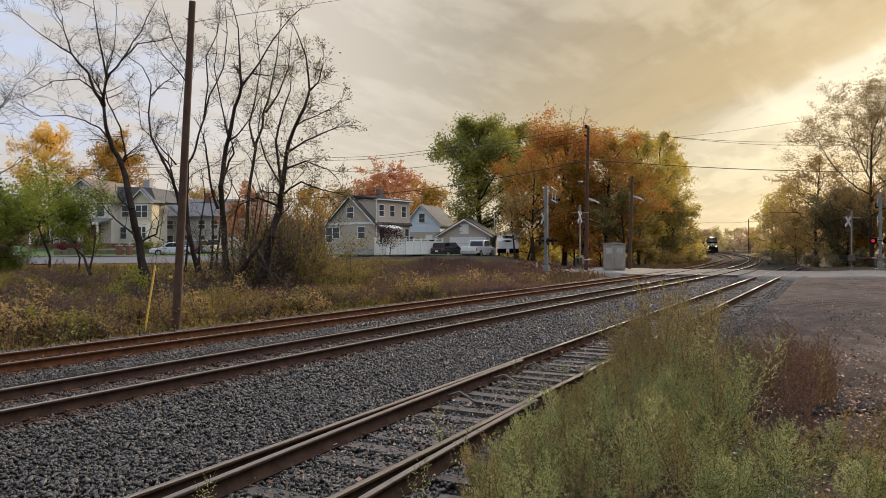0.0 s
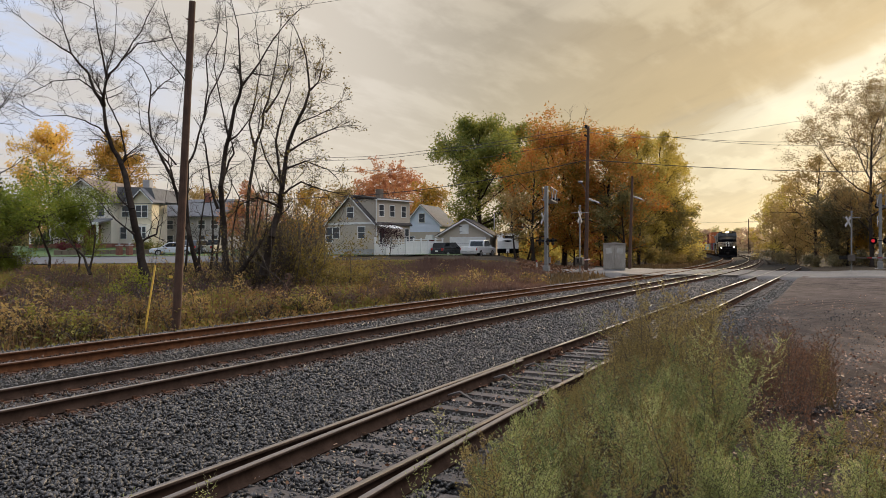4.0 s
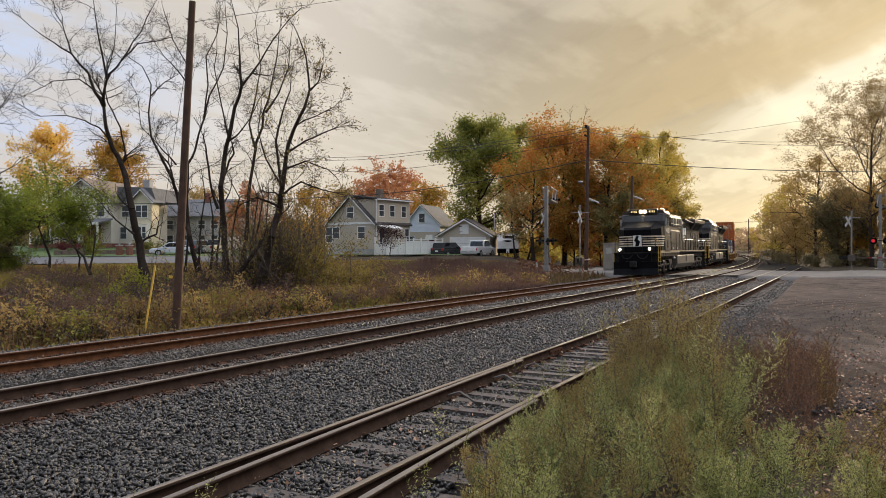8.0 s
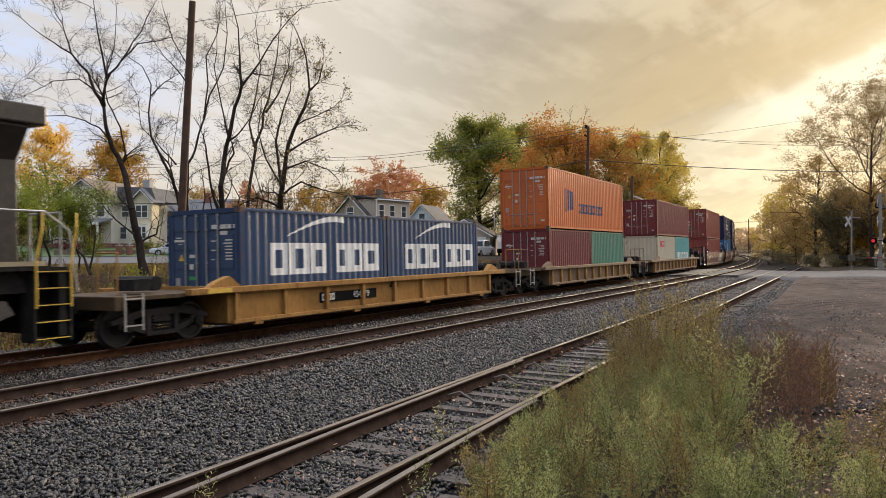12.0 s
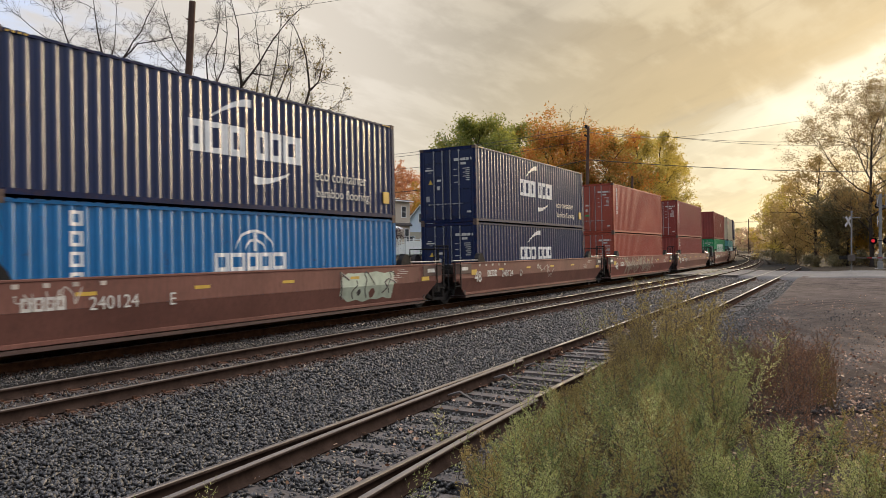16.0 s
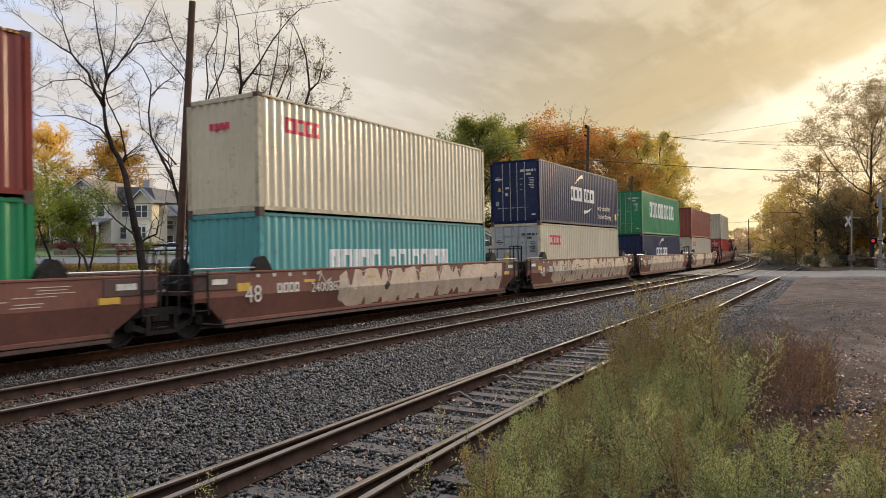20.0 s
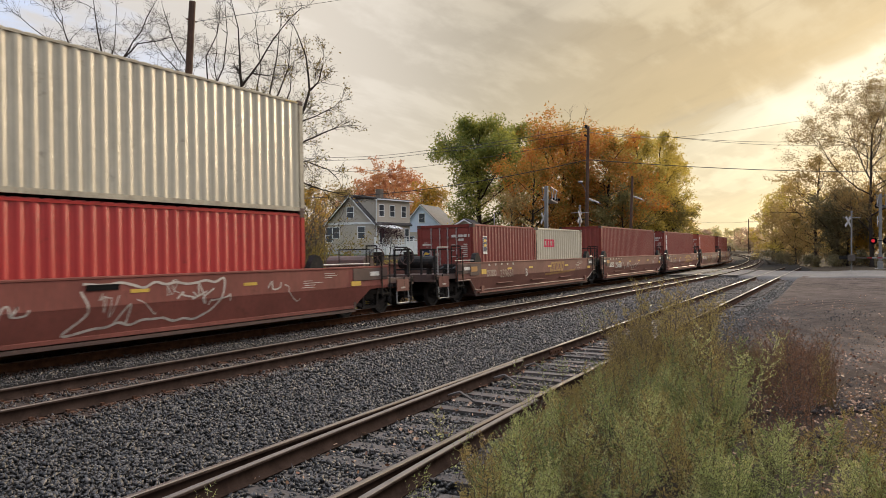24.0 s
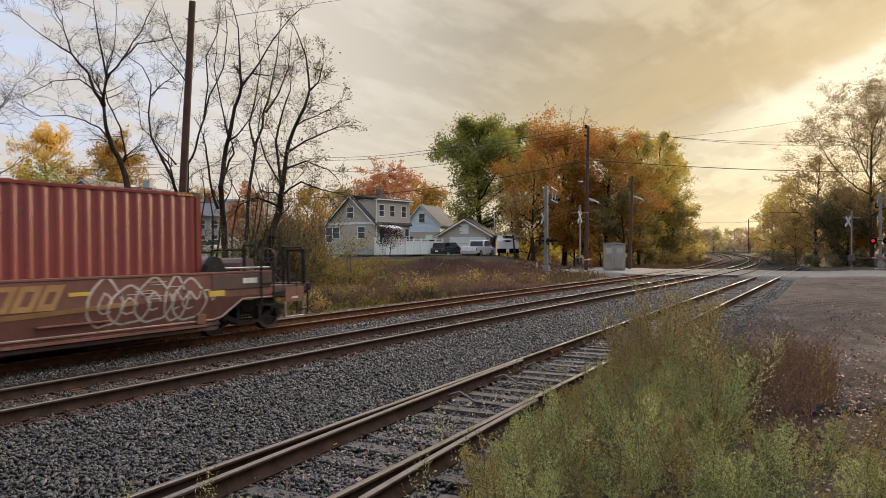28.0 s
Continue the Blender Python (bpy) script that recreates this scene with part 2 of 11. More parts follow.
def leafy(name, cols, rough=0.6, through_light=0.5, patch=0.35, mixed=0.45):
    """Foliage: the colour runs through several tones by leaf, and the leaf lets some light through."""
    m, nt, p = nodes_of(name)
    N, L = nt.nodes.new, nt.links.new
    geo = N("ShaderNodeNewGeometry")
    rp = N("ShaderNodeValToRGB")
    el = rp.color_ramp.elements
    while len(el) < len(cols):
        el.new(0.5)
    for i, c in enumerate(cols):
        el[i].position, el[i].color = i / max(1, len(cols) - 1), (*c, 1)
    tc = N("ShaderNodeTexCoord")
    nz = N("ShaderNodeTexNoise")
    nz.inputs["Scale"].default_value, nz.inputs["Detail"].default_value = patch, 3
    L(tc.outputs["Object"], nz.inputs[0])
    a = N("ShaderNodeMath")
    a.operation = "MULTIPLY_ADD"
    a.inputs[1].default_value = mixed
    b = N("ShaderNodeMapRange")
    b.inputs[1].default_value, b.inputs[2].default_value, b.inputs[4].default_value = 0.32, 0.68, 1.0 - mixed
    L(nz.outputs[0], b.inputs[0])
    L(geo.outputs["Random Per Island"], a.inputs[0])
    L(b.outputs[0], a.inputs[2])
    L(a.outputs[0], rp.inputs[0])
    L(rp.outputs[0], p.inputs["Base Color"])
    p.inputs["Roughness"].default_value = rough
    p.inputs["Specular IOR Level"].default_value = 0.25
    tr = N("ShaderNodeBsdfTranslucent")
    L(rp.outputs[0], tr.inputs[0])
    mx = N("ShaderNodeMixShader")
    mx.inputs[0].default_value = through_light
    L(p.outputs[0], mx.inputs[1])
    L(tr.outputs[0], mx.inputs[2])
    L(mx.outputs[0], nt.nodes["Material Output"].inputs[0])
    return m


# ------------------------------------------------------------------ the line of the tracks
FAR_Y, MID_Y, CANT = 13.737, 9.755, 0.0225
BEND = [(0.0, 34.6, 0.0, 0.0), (34.6, 60.2, 0.0, 1 / 603), (60.2, 150.0, 1 / 603, 1 / 603), (150.0, 165.0, 1 / 603, 0.0006), (165.0, 900.0, 0.0006, 0.0011)]


def curve_of(s):
    for a, b, k0, k1 in BEND:
        if a <= s < b:
            return k0 + (k1 - k0) * (s - a) / (b - a)
    return 0.0


LINE = []
_x = _y = _h = 0.0
for _i in range(0, 900):
    LINE.append((_x, _y, _h))
    _k = curve_of(_i + 0.5)
    _x, _y, _h = _x + math.cos(_h + _k / 2), _y + math.sin(_h + _k / 2), _h + _k


def on_line(s, off=0.0):
    """Place and heading of the far track's centre s metres along it; off: metres to its left."""
    if s <= 0:
        return Vector((s, FAR_Y + off, 0)), 0.0
    i = min(int(s), len(LINE) - 2)
    f_ = s - i
    x, y, h = (LINE[i][k] + (LINE[i + 1][k] - LINE[i][k]) * f_ for k in range(3))
    return Vector((x - off * math.sin(h), FAR_Y + y + off * math.cos(h), 0.0014 * max(0, s - 60))), h


def train_pose(s, half=7.0):
    """Pose of a vehicle whose middle is at s and that bears on the rails half a metre-count fore and aft."""
    a, _ = on_line(s - half)
    b, _ = on_line(s + half)
    h = math.atan2(b.y - a.y, b.x - a.x)
    c = (a + b) / 2
    return Matrix.Translation(c) @ Matrix.Rotation(h, 4, "Z") @ Matrix.Rotation(CANT * -1, 4, "X")


def smooth(v, a, b):
    t = min(1, max(0, (v - a) / (b - a)))
    return t * t * (3 - 2 * t)


def from_view(depth, side, z=0.0):
    """A place by its distance ahead of the eye and its distance to the right."""
    return (0.87026 * depth + 0.49259 * side, 0.49259 * depth - 0.87026 * side, z)


def land(x, y):
    """Height of the ground."""
    d, r = 0.87026 * x + 0.49259 * y, 0.49259 * x - 0.87026 * y
    z = -0.30
    if x > 60:
        i = min(max(int(x), 0), 600)
    else:
        i = 0
    ytr = FAR_Y + (LINE[i][1] if i else 0.0)
    off = y - ytr
    # ditch beyond the far track
    z -= 0.35 * smooth(off, 1.5, 4.0) * (1 - smooth(off, 12, 24)) * (1 - smooth(x, 38, 52))
    # the land rises towards the street and the houses
    up = smooth(d, 44, 84) * (1 - smooth(r, 5, 14)) * smooth(off, 4, 20)
    z += 1.45 * up + 0.9 * smooth(d, 80, 92) * smooth(-r, 20, 36)
    # crossing and yard
    z += 0.22 * smooth(x, 44, 56) * (1 - smooth(x, 76, 90)) * (1 - up)
    z += 0.10 * smooth(-(y - 4.0), 1.5, 4.0)
    # the bank on which the weeds grow
    z += 0.25 * (1 - smooth(abs(y - 1.0), 1.0, 3.0)) * (1 - smooth(x, 9, 14))
    if x > 95:
        z += 0.4 * smooth(x, 95, 200)
    return z

# ------------------------------------------------------------------ ground, ballast, tracks
def ground_material():
    m, nt, p = nodes_of("earth")
    N, L = nt.nodes.new, nt.links.new
    tc = N("ShaderNodeTexCoord")
    a, b = N("ShaderNodeTexNoise"), N("ShaderNodeTexNoise")
    a.inputs["Scale"].default_value, a.inputs["Detail"].default_value = 0.35, 8
    b.inputs["Scale"].default_value, b.inputs["Detail"].default_value = 9, 6
    L(tc.outputs["Object"], a.inputs[0])
    L(tc.outputs["Object"], b.inputs[0])
    r = N("ShaderNodeValToRGB")
    el = r.color_ramp.elements
    el.new(0.5)
    for e_, (q, c) in zip(el, [(0.3, (0.026, 0.020, 0.016)), (0.5, (0.050, 0.039, 0.028)), (0.72, (0.075, 0.060, 0.038))]):
        e_.position, e_.color = q, (*c, 1)
    ad = N("ShaderNodeMath")
    ad.operation = "MULTIPLY_ADD"
    ad.inputs[1].default_value, ad.inputs[2].default_value = 0.4, 0.0
    L(b.outputs[0], ad.inputs[0])
    ad2 = N("ShaderNodeMath")
    ad2.operation = "MULTIPLY_ADD"
    ad2.inputs[1].default_value = 0.6
    L(a.outputs[0], ad2.inputs[0])
    L(ad.outputs[0], ad2.inputs[2])
    L(ad2.outputs[0], r.inputs[0])
    L(r.outputs[0], p.inputs["Base Color"])
    p.inputs["Roughness"].default_value, p.inputs["Specular IOR Level"].default_value = 0.95, 0.04
    bp = N("ShaderNodeBump")
    bp.inputs["Distance"].default_value = 0.04
    L(b.outputs[0], bp.inputs["Height"])
    L(bp.outputs[0], p.inputs["Normal"])
    return m


M_EARTH = ground_material()
M_LAWN = surf("lawn_grass", (0.055, 0.095, 0.022), 0.9, var=0.4, scale=0.8, dirt=0.5, dirt_col=(0.10, 0.085, 0.03), bump=0.03, bump_scale=60)
M_ASPHALT = surf("street_asphalt", (0.075, 0.075, 0.080), 0.85, var=0.2, scale=1.2, dirt=0.4, dirt_col=(0.045, 0.043, 0.042), bump=0.004, bump_scale=160)
def yard_material():
    """Packed dirt: pale worn patches, black mud swept into arcs by turning wheels, gravel speckle."""
    m, nt, p = nodes_of("yard_dirt")
    N, L = nt.nodes.new, nt.links.new
    tc = N("ShaderNodeTexCoord")

    def tex(scale, detail, rough=0.6):
        n = N("ShaderNodeTexNoise")
        n.inputs["Scale"].default_value, n.inputs["Detail"].default_value, n.inputs["Roughness"].default_value = scale, detail, rough
        L(tc.outputs["Object"], n.inputs[0])
        return n.outputs[0]

    def span(v, a, b, c=0.0, d=1.0):
        n = N("ShaderNodeMapRange")
        n.interpolation_type = "SMOOTHSTEP"
        for i, q in enumerate((a, b, c, d)):
            n.inputs[i + 1].default_value = q
        L(v, n.inputs[0])
        return n.outputs[0]

    def mul(a, b):
        n = N("ShaderNodeMath")
        n.operation = "MULTIPLY"
        L(a, n.inputs[0])
        L(b, n.inputs[1])
        return n.outputs[0]

    def mix(fac, a, b):
        n = N("ShaderNodeMixRGB")
        for i, v in enumerate((fac, a, b)):
            if isinstance(v, tuple):
                n.inputs[i].default_value = (*v, 1)
            else:
                L(v, n.inputs[i])
        return n.outputs[0]

    mp = N("ShaderNodeMapping")
    mp.inputs["Location"].default_value = (-24.0, 14.0, 0)
    L(tc.outputs["Object"], mp.inputs[0])
    arcs = N("ShaderNodeTexWave")
    arcs.wave_type, arcs.rings_direction = "RINGS", "Z"
    arcs.inputs["Scale"].default_value, arcs.inputs["Distortion"].default_value, arcs.inputs["Detail"].default_value, arcs.inputs["Detail Scale"].default_value = 0.42, 9.0, 5, 0.45
    L(mp.outputs[0], arcs.inputs[0])
    base = mix(span(tex(1.1, 10, 0.8), 0.36, 0.64), (0.062, 0.047, 0.039), (0.128, 0.100, 0.084))
    sep = N("ShaderNodeSeparateXYZ")
    L(tc.outputs["Object"], sep.inputs[0])
    band = mul(span(sep.outputs[0], 15.0, 23.0), span(sep.outputs[0], 42.0, 28.0))
    col = mix(mul(band, span(tex(0.22, 6, 0.7), 0.30, 0.68, 0.1, 0.85)), base, (0.044, 0.034, 0.029))
    col = mix(mul(span(arcs.outputs["Fac"], 0.35, 0.90, 0, 0.75), span(tex(0.25, 5), 0.40, 0.62)), col, (0.028, 0.022, 0.019))
    col = mix(span(sep.outputs[0], 18.0, 13.5, 0, 0.85), col, (0.036, 0.025, 0.020))
    col = mix(span(tex(14, 5, 0.85), 0.54, 0.70, 0, 0.6), col, (0.21, 0.165, 0.135))
    L(col, p.inputs["Base Color"])
    p.inputs["Roughness"].default_value, p.inputs["Specular IOR Level"].default_value = 1.0, 0.03
    bp = N("ShaderNodeBump")
    bp.inputs["Strength"].default_value, bp.inputs["Distance"].default_value = 0.8, 0.03
    L(tex(22, 8, 0.7), bp.inputs["Height"])
    L(bp.outputs[0], p.inputs["Normal"])
    return m


M_YARD = yard_material()
M_BALLAST_BED = surf("ballast_bed", (0.020, 0.0185, 0.0175), 0.95, var=0.5, scale=14, bump=0.05, bump_scale=18, spec=0.03)
M_STONE = surf("ballast_stone", (0.046, 0.040, 0.036), 0.55, var=0.5, scale=9, island=0.85, spec=0.5)
M_STONE_RUSTY = surf("rust_dusted_stone", (0.066, 0.044, 0.034), 0.9, var=0.45, scale=9, island=0.7, spec=0.1)
M_RUST_RAIL = surf("rusty_rail_web", (0.062, 0.030, 0.017), 0.92, var=0.4, scale=5, dirt=0.5, dirt_col=(0.026, 0.013, 0.009), bump=0.002, bump_scale=80, other=(0.085, 0.038, 0.019), spec=0.0)
M_DARK_RAIL = surf("dark_rail_web", (0.046, 0.030, 0.023), 1.0, var=0.4, scale=5, dirt=0.5, dirt_col=(0.009, 0.007, 0.006), bump=0.002, bump_scale=80, spec=0.0)
M_RAIL_TOP = surf("worn_rail_head", (0.155, 0.130, 0.112), 0.38, 0.8, var=0.2, scale=2.0)
M_RAIL_TOP_RUSTY = surf("rusty_rail_head", (0.13, 0.082, 0.058), 0.6, 0.4, var=0.35, scale=2.5)
M_RAIL_TOP_DULL = surf("dull_rail_head", (0.135, 0.112, 0.098), 0.6, 0.4, var=0.3, scale=2.5)
M_TIE = surf("brown_tie_wood", (0.042, 0.026, 0.019), 0.9, var=0.4, scale=4, dirt=0.6, dirt_col=(0.065, 0.034, 0.022), bump=0.01, bump_scale=30, piece=0.3)
M_TIE_GREY = surf("grey_tie_wood", (0.088, 0.072, 0.064), 0.92, var=0.45, scale=6, dirt=0.75, dirt_col=(0.05, 0.042, 0.038), bump=0.012, bump_scale=26, piece=0.3)
M_STEEL_RUST = surf("rusty_steel", (0.080, 0.040, 0.025), 0.95, var=0.4, scale=8, bump=0.002, spec=0.05)


def track_top(x, y):
    """Height of the ballast bed, and how far from the tracks: 1 on the bed, 0 off it."""
    i = min(max(int(x), 0), 640)
    c = LINE[i][1]
    off = y - (FAR_Y + c)
    near_edge = (4.5 + 0.027 * max(x, 0) - FAR_Y - c) - 1.5
    return off, near_edge


def build_ground():
    xs = [-60, -40, -25, -15, -8, -4] + [i * 1.0 for i in range(-3, 100)] + [100 + i * 4 for i in range(0, 26)] + [215, 240, 280, 340, 420, 520, 700, 1000, 1500, 2400, 4000]
    ys = [-4000, -1500, -600, -250, -120, -70, -40, -25, -16, -10, -7] + [i * 1.0 for i in range(-5, 60)] + [60 + i * 3 for i in range(0, 40)] + [190, 220, 260, 320, 420, 600, 1000, 1800, 4000]
    xs = [-4000, -1500, -500, -200, -100] + xs
    nx, ny = len(xs), len(ys)
    v = np.zeros((nx * ny, 3))
    k = 0
    for x in xs:
        for y in ys:
            z = land(x, y)
            rr = math.hypot(x, y)
            if rr > 300:
                z = z * max(0, 1 - (rr - 300) / 500)
            if rr < 120:
                z += 0.10 * noise.noise(Vector((x * 0.35, y * 0.35, 0))) + 0.05 * noise.noise(Vector((x * 1.1, y * 1.1, 3)))
            if 7.5 < x < 62 and y < siding(x) - 1.5:
                z = land(x, y) - 0.10
            off, ne = track_top(x, y)
            if ne - 1.0 < off < 3.4 and -30 < x < 640:
                z = min(z, -0.42) if x < 640 else z
            k_ = k
            v[k_] = (x, y, z)
            k += 1
    i, j = np.meshgrid(np.arange(nx - 1), np.arange(ny - 1), indexing="ij")
    a = (i * ny + j).ravel()
    q = np.stack([a, a + ny, a + ny + 1, a + 1], 1)
    g = put("ground", arrays_mesh("ground", v, q), M_EARTH, smooth=True)
    tagged(g, "brown earth ground with dry leaf litter", "ground", kind="structure")


def strip(name, rows, material, label, category="ground"):
    """A sheet between rows of points across."""
    n, w = len(rows), len(rows[0])
    v = [p for row in rows for p in row]
    q = [(i * w + j, (i + 1) * w + j, (i + 1) * w + j + 1, i * w + j + 1) for i in range(n - 1) for j in range(w - 1)]
    ob = put(name, arrays_mesh(name, np.array(v), np.array(q)), material, smooth=True)
    return tagged(ob, label, category, kind="structure")


SIDING_END = 84.0


def siding(x):
    return 4.43 + 0.029 * x - 0.00009 * x * x


def build_ballast():
    rows = []
    stops = [-30 + i for i in range(0, 135)] + [105 + 5 * i for i in range(0, 100)]
    for s in stops:
        row = []
        c, h = on_line(s)
        near = siding(s) - (FAR_Y + (LINE[min(max(int(s), 0), 880)][1])) if s < 80 else (siding(80) - on_line(80)[0].y) + (s - 80) * 0.05
        near = min(near, -6.2)
        # from beyond the far track to this side of the siding
        prof = [(3.6, -0.62), (2.1, -0.25), (1.4, -0.225), (0, -0.23), (-1.4, -0.195), (-2.0, -0.165), (-2.7, -0.145), (-4.0, -0.15), (-5.4, -0.145), (-6.0, -0.20), (near + 1.5, -0.235), (near, -0.265), (near - 1.25, -0.265), (near - 2.2, -0.36)]
        for o, z in prof:
            p, _ = on_line(s, o)
            zz = z + p.z + 0.025 * noise.noise(Vector((p.x * 1.3, p.y * 1.3, 1)))
            if s < 56:
                zz += 0.0
            row.append((p.x, p.y, zz))
        rows.append(row)
    strip("ballast", rows, M_BALLAST_BED, "dark grey crushed stone ballast bed under the tracks", "ballast")


RAIL_PROFILE = [(-0.075, -0.172), (0.075, -0.172), (0.075, -0.158), (0.014, -0.135), (0.012, -0.045), (0.034, -0.036), (0.036, -0.012), (-0.036, -0.012), (-0.034, -0.036), (-0.012, -0.045), (-0.014, -0.135), (-0.075, -0.158)]
HEAD_PROFILE = [(-0.036, -0.012), (0.036, -0.012), (0.030, -0.002), (0.018, 0.0), (-0.018, 0.0), (-0.030, -0.002)]


def sweep(pts, profile):
    """A profile (sideways to the left, up) swept along points in the plan."""
    n, k = len(pts), len(profile)
    v = np.zeros((n * k, 3))
    for i, p in enumerate(pts):
        a, b = pts[max(0, i - 1)], pts[min(n - 1, i + 1)]
        d = Vector((b[0] - a[0], b[1] - a[1]))
        d.normalize()
        for j, (o, z) in enumerate(profile):
            v[i * k + j] = (p[0] - d.y * o, p[1] + d.x * o, p[2] + z)
    q = [(i * k + j, i * k + (j + 1) % k, (i + 1) * k + (j + 1) % k, (i + 1) * k + j) for i in range(n - 1) for j in range(k)]
    return v, q


def rail(name, pts, web, head, parent):
    v, q = sweep(pts, RAIL_PROFILE)
    r = put(name, arrays_mesh(name, v, np.array(q)), web, parent)
    v, q = sweep(pts, HEAD_PROFILE)
    put("railhead", arrays_mesh("railhead", v, np.array(q)), head, r, "worn bright running surface")
    return r


TIE_MESH = Geo().box(-0.115, 0.115, -1.3, 1.3, -0.33, -0.18).mesh("tie")
PLATE_MESH = Geo().box(-0.10, 0.10, -0.18, 0.18, -0.181, -0.166).box(-0.10, -0.05, -0.125, -0.085, -0.166, -0.135).box(0.05, 0.10, 0.085, 0.125, -0.166, -0.135).mesh("tie_plate")
PLATES = []


def main_track(name, off, label, web, head, zc, reach):
    t = thing(name, Matrix.Identity(4), label, "railway track", kind="structure")
    stops = [-40 + 2.0 * i for i in range(0, int((reach + 40) / 2))]
    for side in (0.7525, -0.7525):
        pts = []
        for s in stops:
            p, h = on_line(s, off + side)
            pts.append((p.x, p.y, p.z + zc - side * CANT))
        rail("rail", pts, web, head, t)
    rng = random.Random(7 + int(off))
    far = Geo()
    s = 0.5
    while s < 130:
        p, h = on_line(s, off)
        m = Matrix.Translation((p.x, p.y, p.z + zc)) @ Matrix.Rotation(h + rng.uniform(-0.015, 0.015), 4, "Z") @ Matrix.Rotation(-CANT, 4, "X")
        if s < 62:
            put("tie", TIE_MESH, M_TIE, t, m=m)
            PLATES.append((t, m))
        else:
            n = len(far.v)
            far.box(-0.115, 0.115, -1.3, 1.3, -0.33, -0.18)
            far.v[n:] = [tuple(m @ Vector(c)) for c in far.v[n:]]
        s += 0.50
    ob = put("distant_tie", far, M_TIE, t)
    ob["kind"] = "stuff"
    return t


def siding_track():
    t = thing("siding_track", Matrix.Identity(4), "old siding track with worn grey wooden ties and a switch", "railway track", kind="structure")
    xs = [-12 + i for i in range(0, int(SIDING_END + 13))]
    for side in (0.7525, -0.7525):
        rail("rail", [(x, siding(x) + side, -0.03) for x in xs], M_DARK_RAIL, M_RAIL_TOP, t)
    # second route of the switch, which leaves towards the near side
    for side, end in ((0.7525, 12.6), (-0.7525, 9.4)):
        pts = []
        for i in range(0, 40):
            x = -12 + (end + 12) * i / 39
            g = 0.085 if side > 0 else -0.0
            o = 0.075 + 0.0031 * max(0, end - x) ** 2 if side > 0 else 0.078 + 0.0105 * max(0, end - x) ** 1.75
            pts.append((x, siding(x) + side - o, -0.034))
        rail("switch_rail", pts, M_DARK_RAIL, M_RAIL_TOP_DULL, t)
    rng = random.Random(3)
    x = 1.2
    short = Geo().box(-0.11, 0.11, -1.35, 1.25, -0.33, -0.178).mesh("tie")
    long_ = Geo().box(-0.11, 0.11, -1.95, 1.3, -0.33, -0.178).mesh("tie")
    while x < 58:
        slope = math.atan(0.029)
        m = Matrix.Translation((x, siding(x), -0.03 + rng.uniform(-0.03, 0.0))) @ Matrix.Rotation(slope + rng.uniform(-0.05, 0.05), 4, "Z") @ Matrix.Rotation(rng.uniform(-0.012, 0.012), 4, "X")
        put("tie", long_ if x < 9 else short, M_TIE_GREY, t, m=m)
        PLATES.append((t, Matrix.Translation((x, siding(x), -0.03)) @ Matrix.Rotation(slope, 4, "Z")))
        x += 0.56 + rng.uniform(-0.03, 0.03)
    # joint bars, braces, switch rods
    for xj in (8.2, 14.6):
        put("joint_bar", Geo().box(-0.35, 0.35, -0.045, 0.045, -0.14, -0.05).box(-0.3, -0.26, -0.062, 0.062, -0.115, -0.08).box(-0.1, -0.06, -0.062, 0.062, -0.115, -0.08).box(0.06, 0.1, -0.062, 0.062, -0.115, -0.08).box(0.26, 0.3, -0.062, 0.062, -0.115, -0.08),
            M_STEEL_RUST, t, m=pose(xj, siding(xj) + 0.7525, -0.03))
    for xj in (9.55, 11.2, 12.6):
        put("switch_rod", Geo().pipe([(0, 0.62, -0.12), (0.05, 0.45, -0.06), (0.02, 0.2, -0.17), (-0.05, -0.25, -0.165)], 0.018), M_RAIL_TOP_DULL, t, m=pose(xj, siding(xj), -0.03))
    return t


def tie_plates():
    """Plates and spikes under the rails, with the nearest as parts."""
    plates = sorted(PLATES, key=lambda e_: e_[1].translation.length)
    far = {}
    for n, (t, m) in enumerate(plates):
        if n > 420:
            break
        for side in (0.7525, -0.7525):
            mm = m @ pose(0, side, 0)
            put("tie_plate", PLATE_MESH, M_STEEL_RUST, t, m=mm)


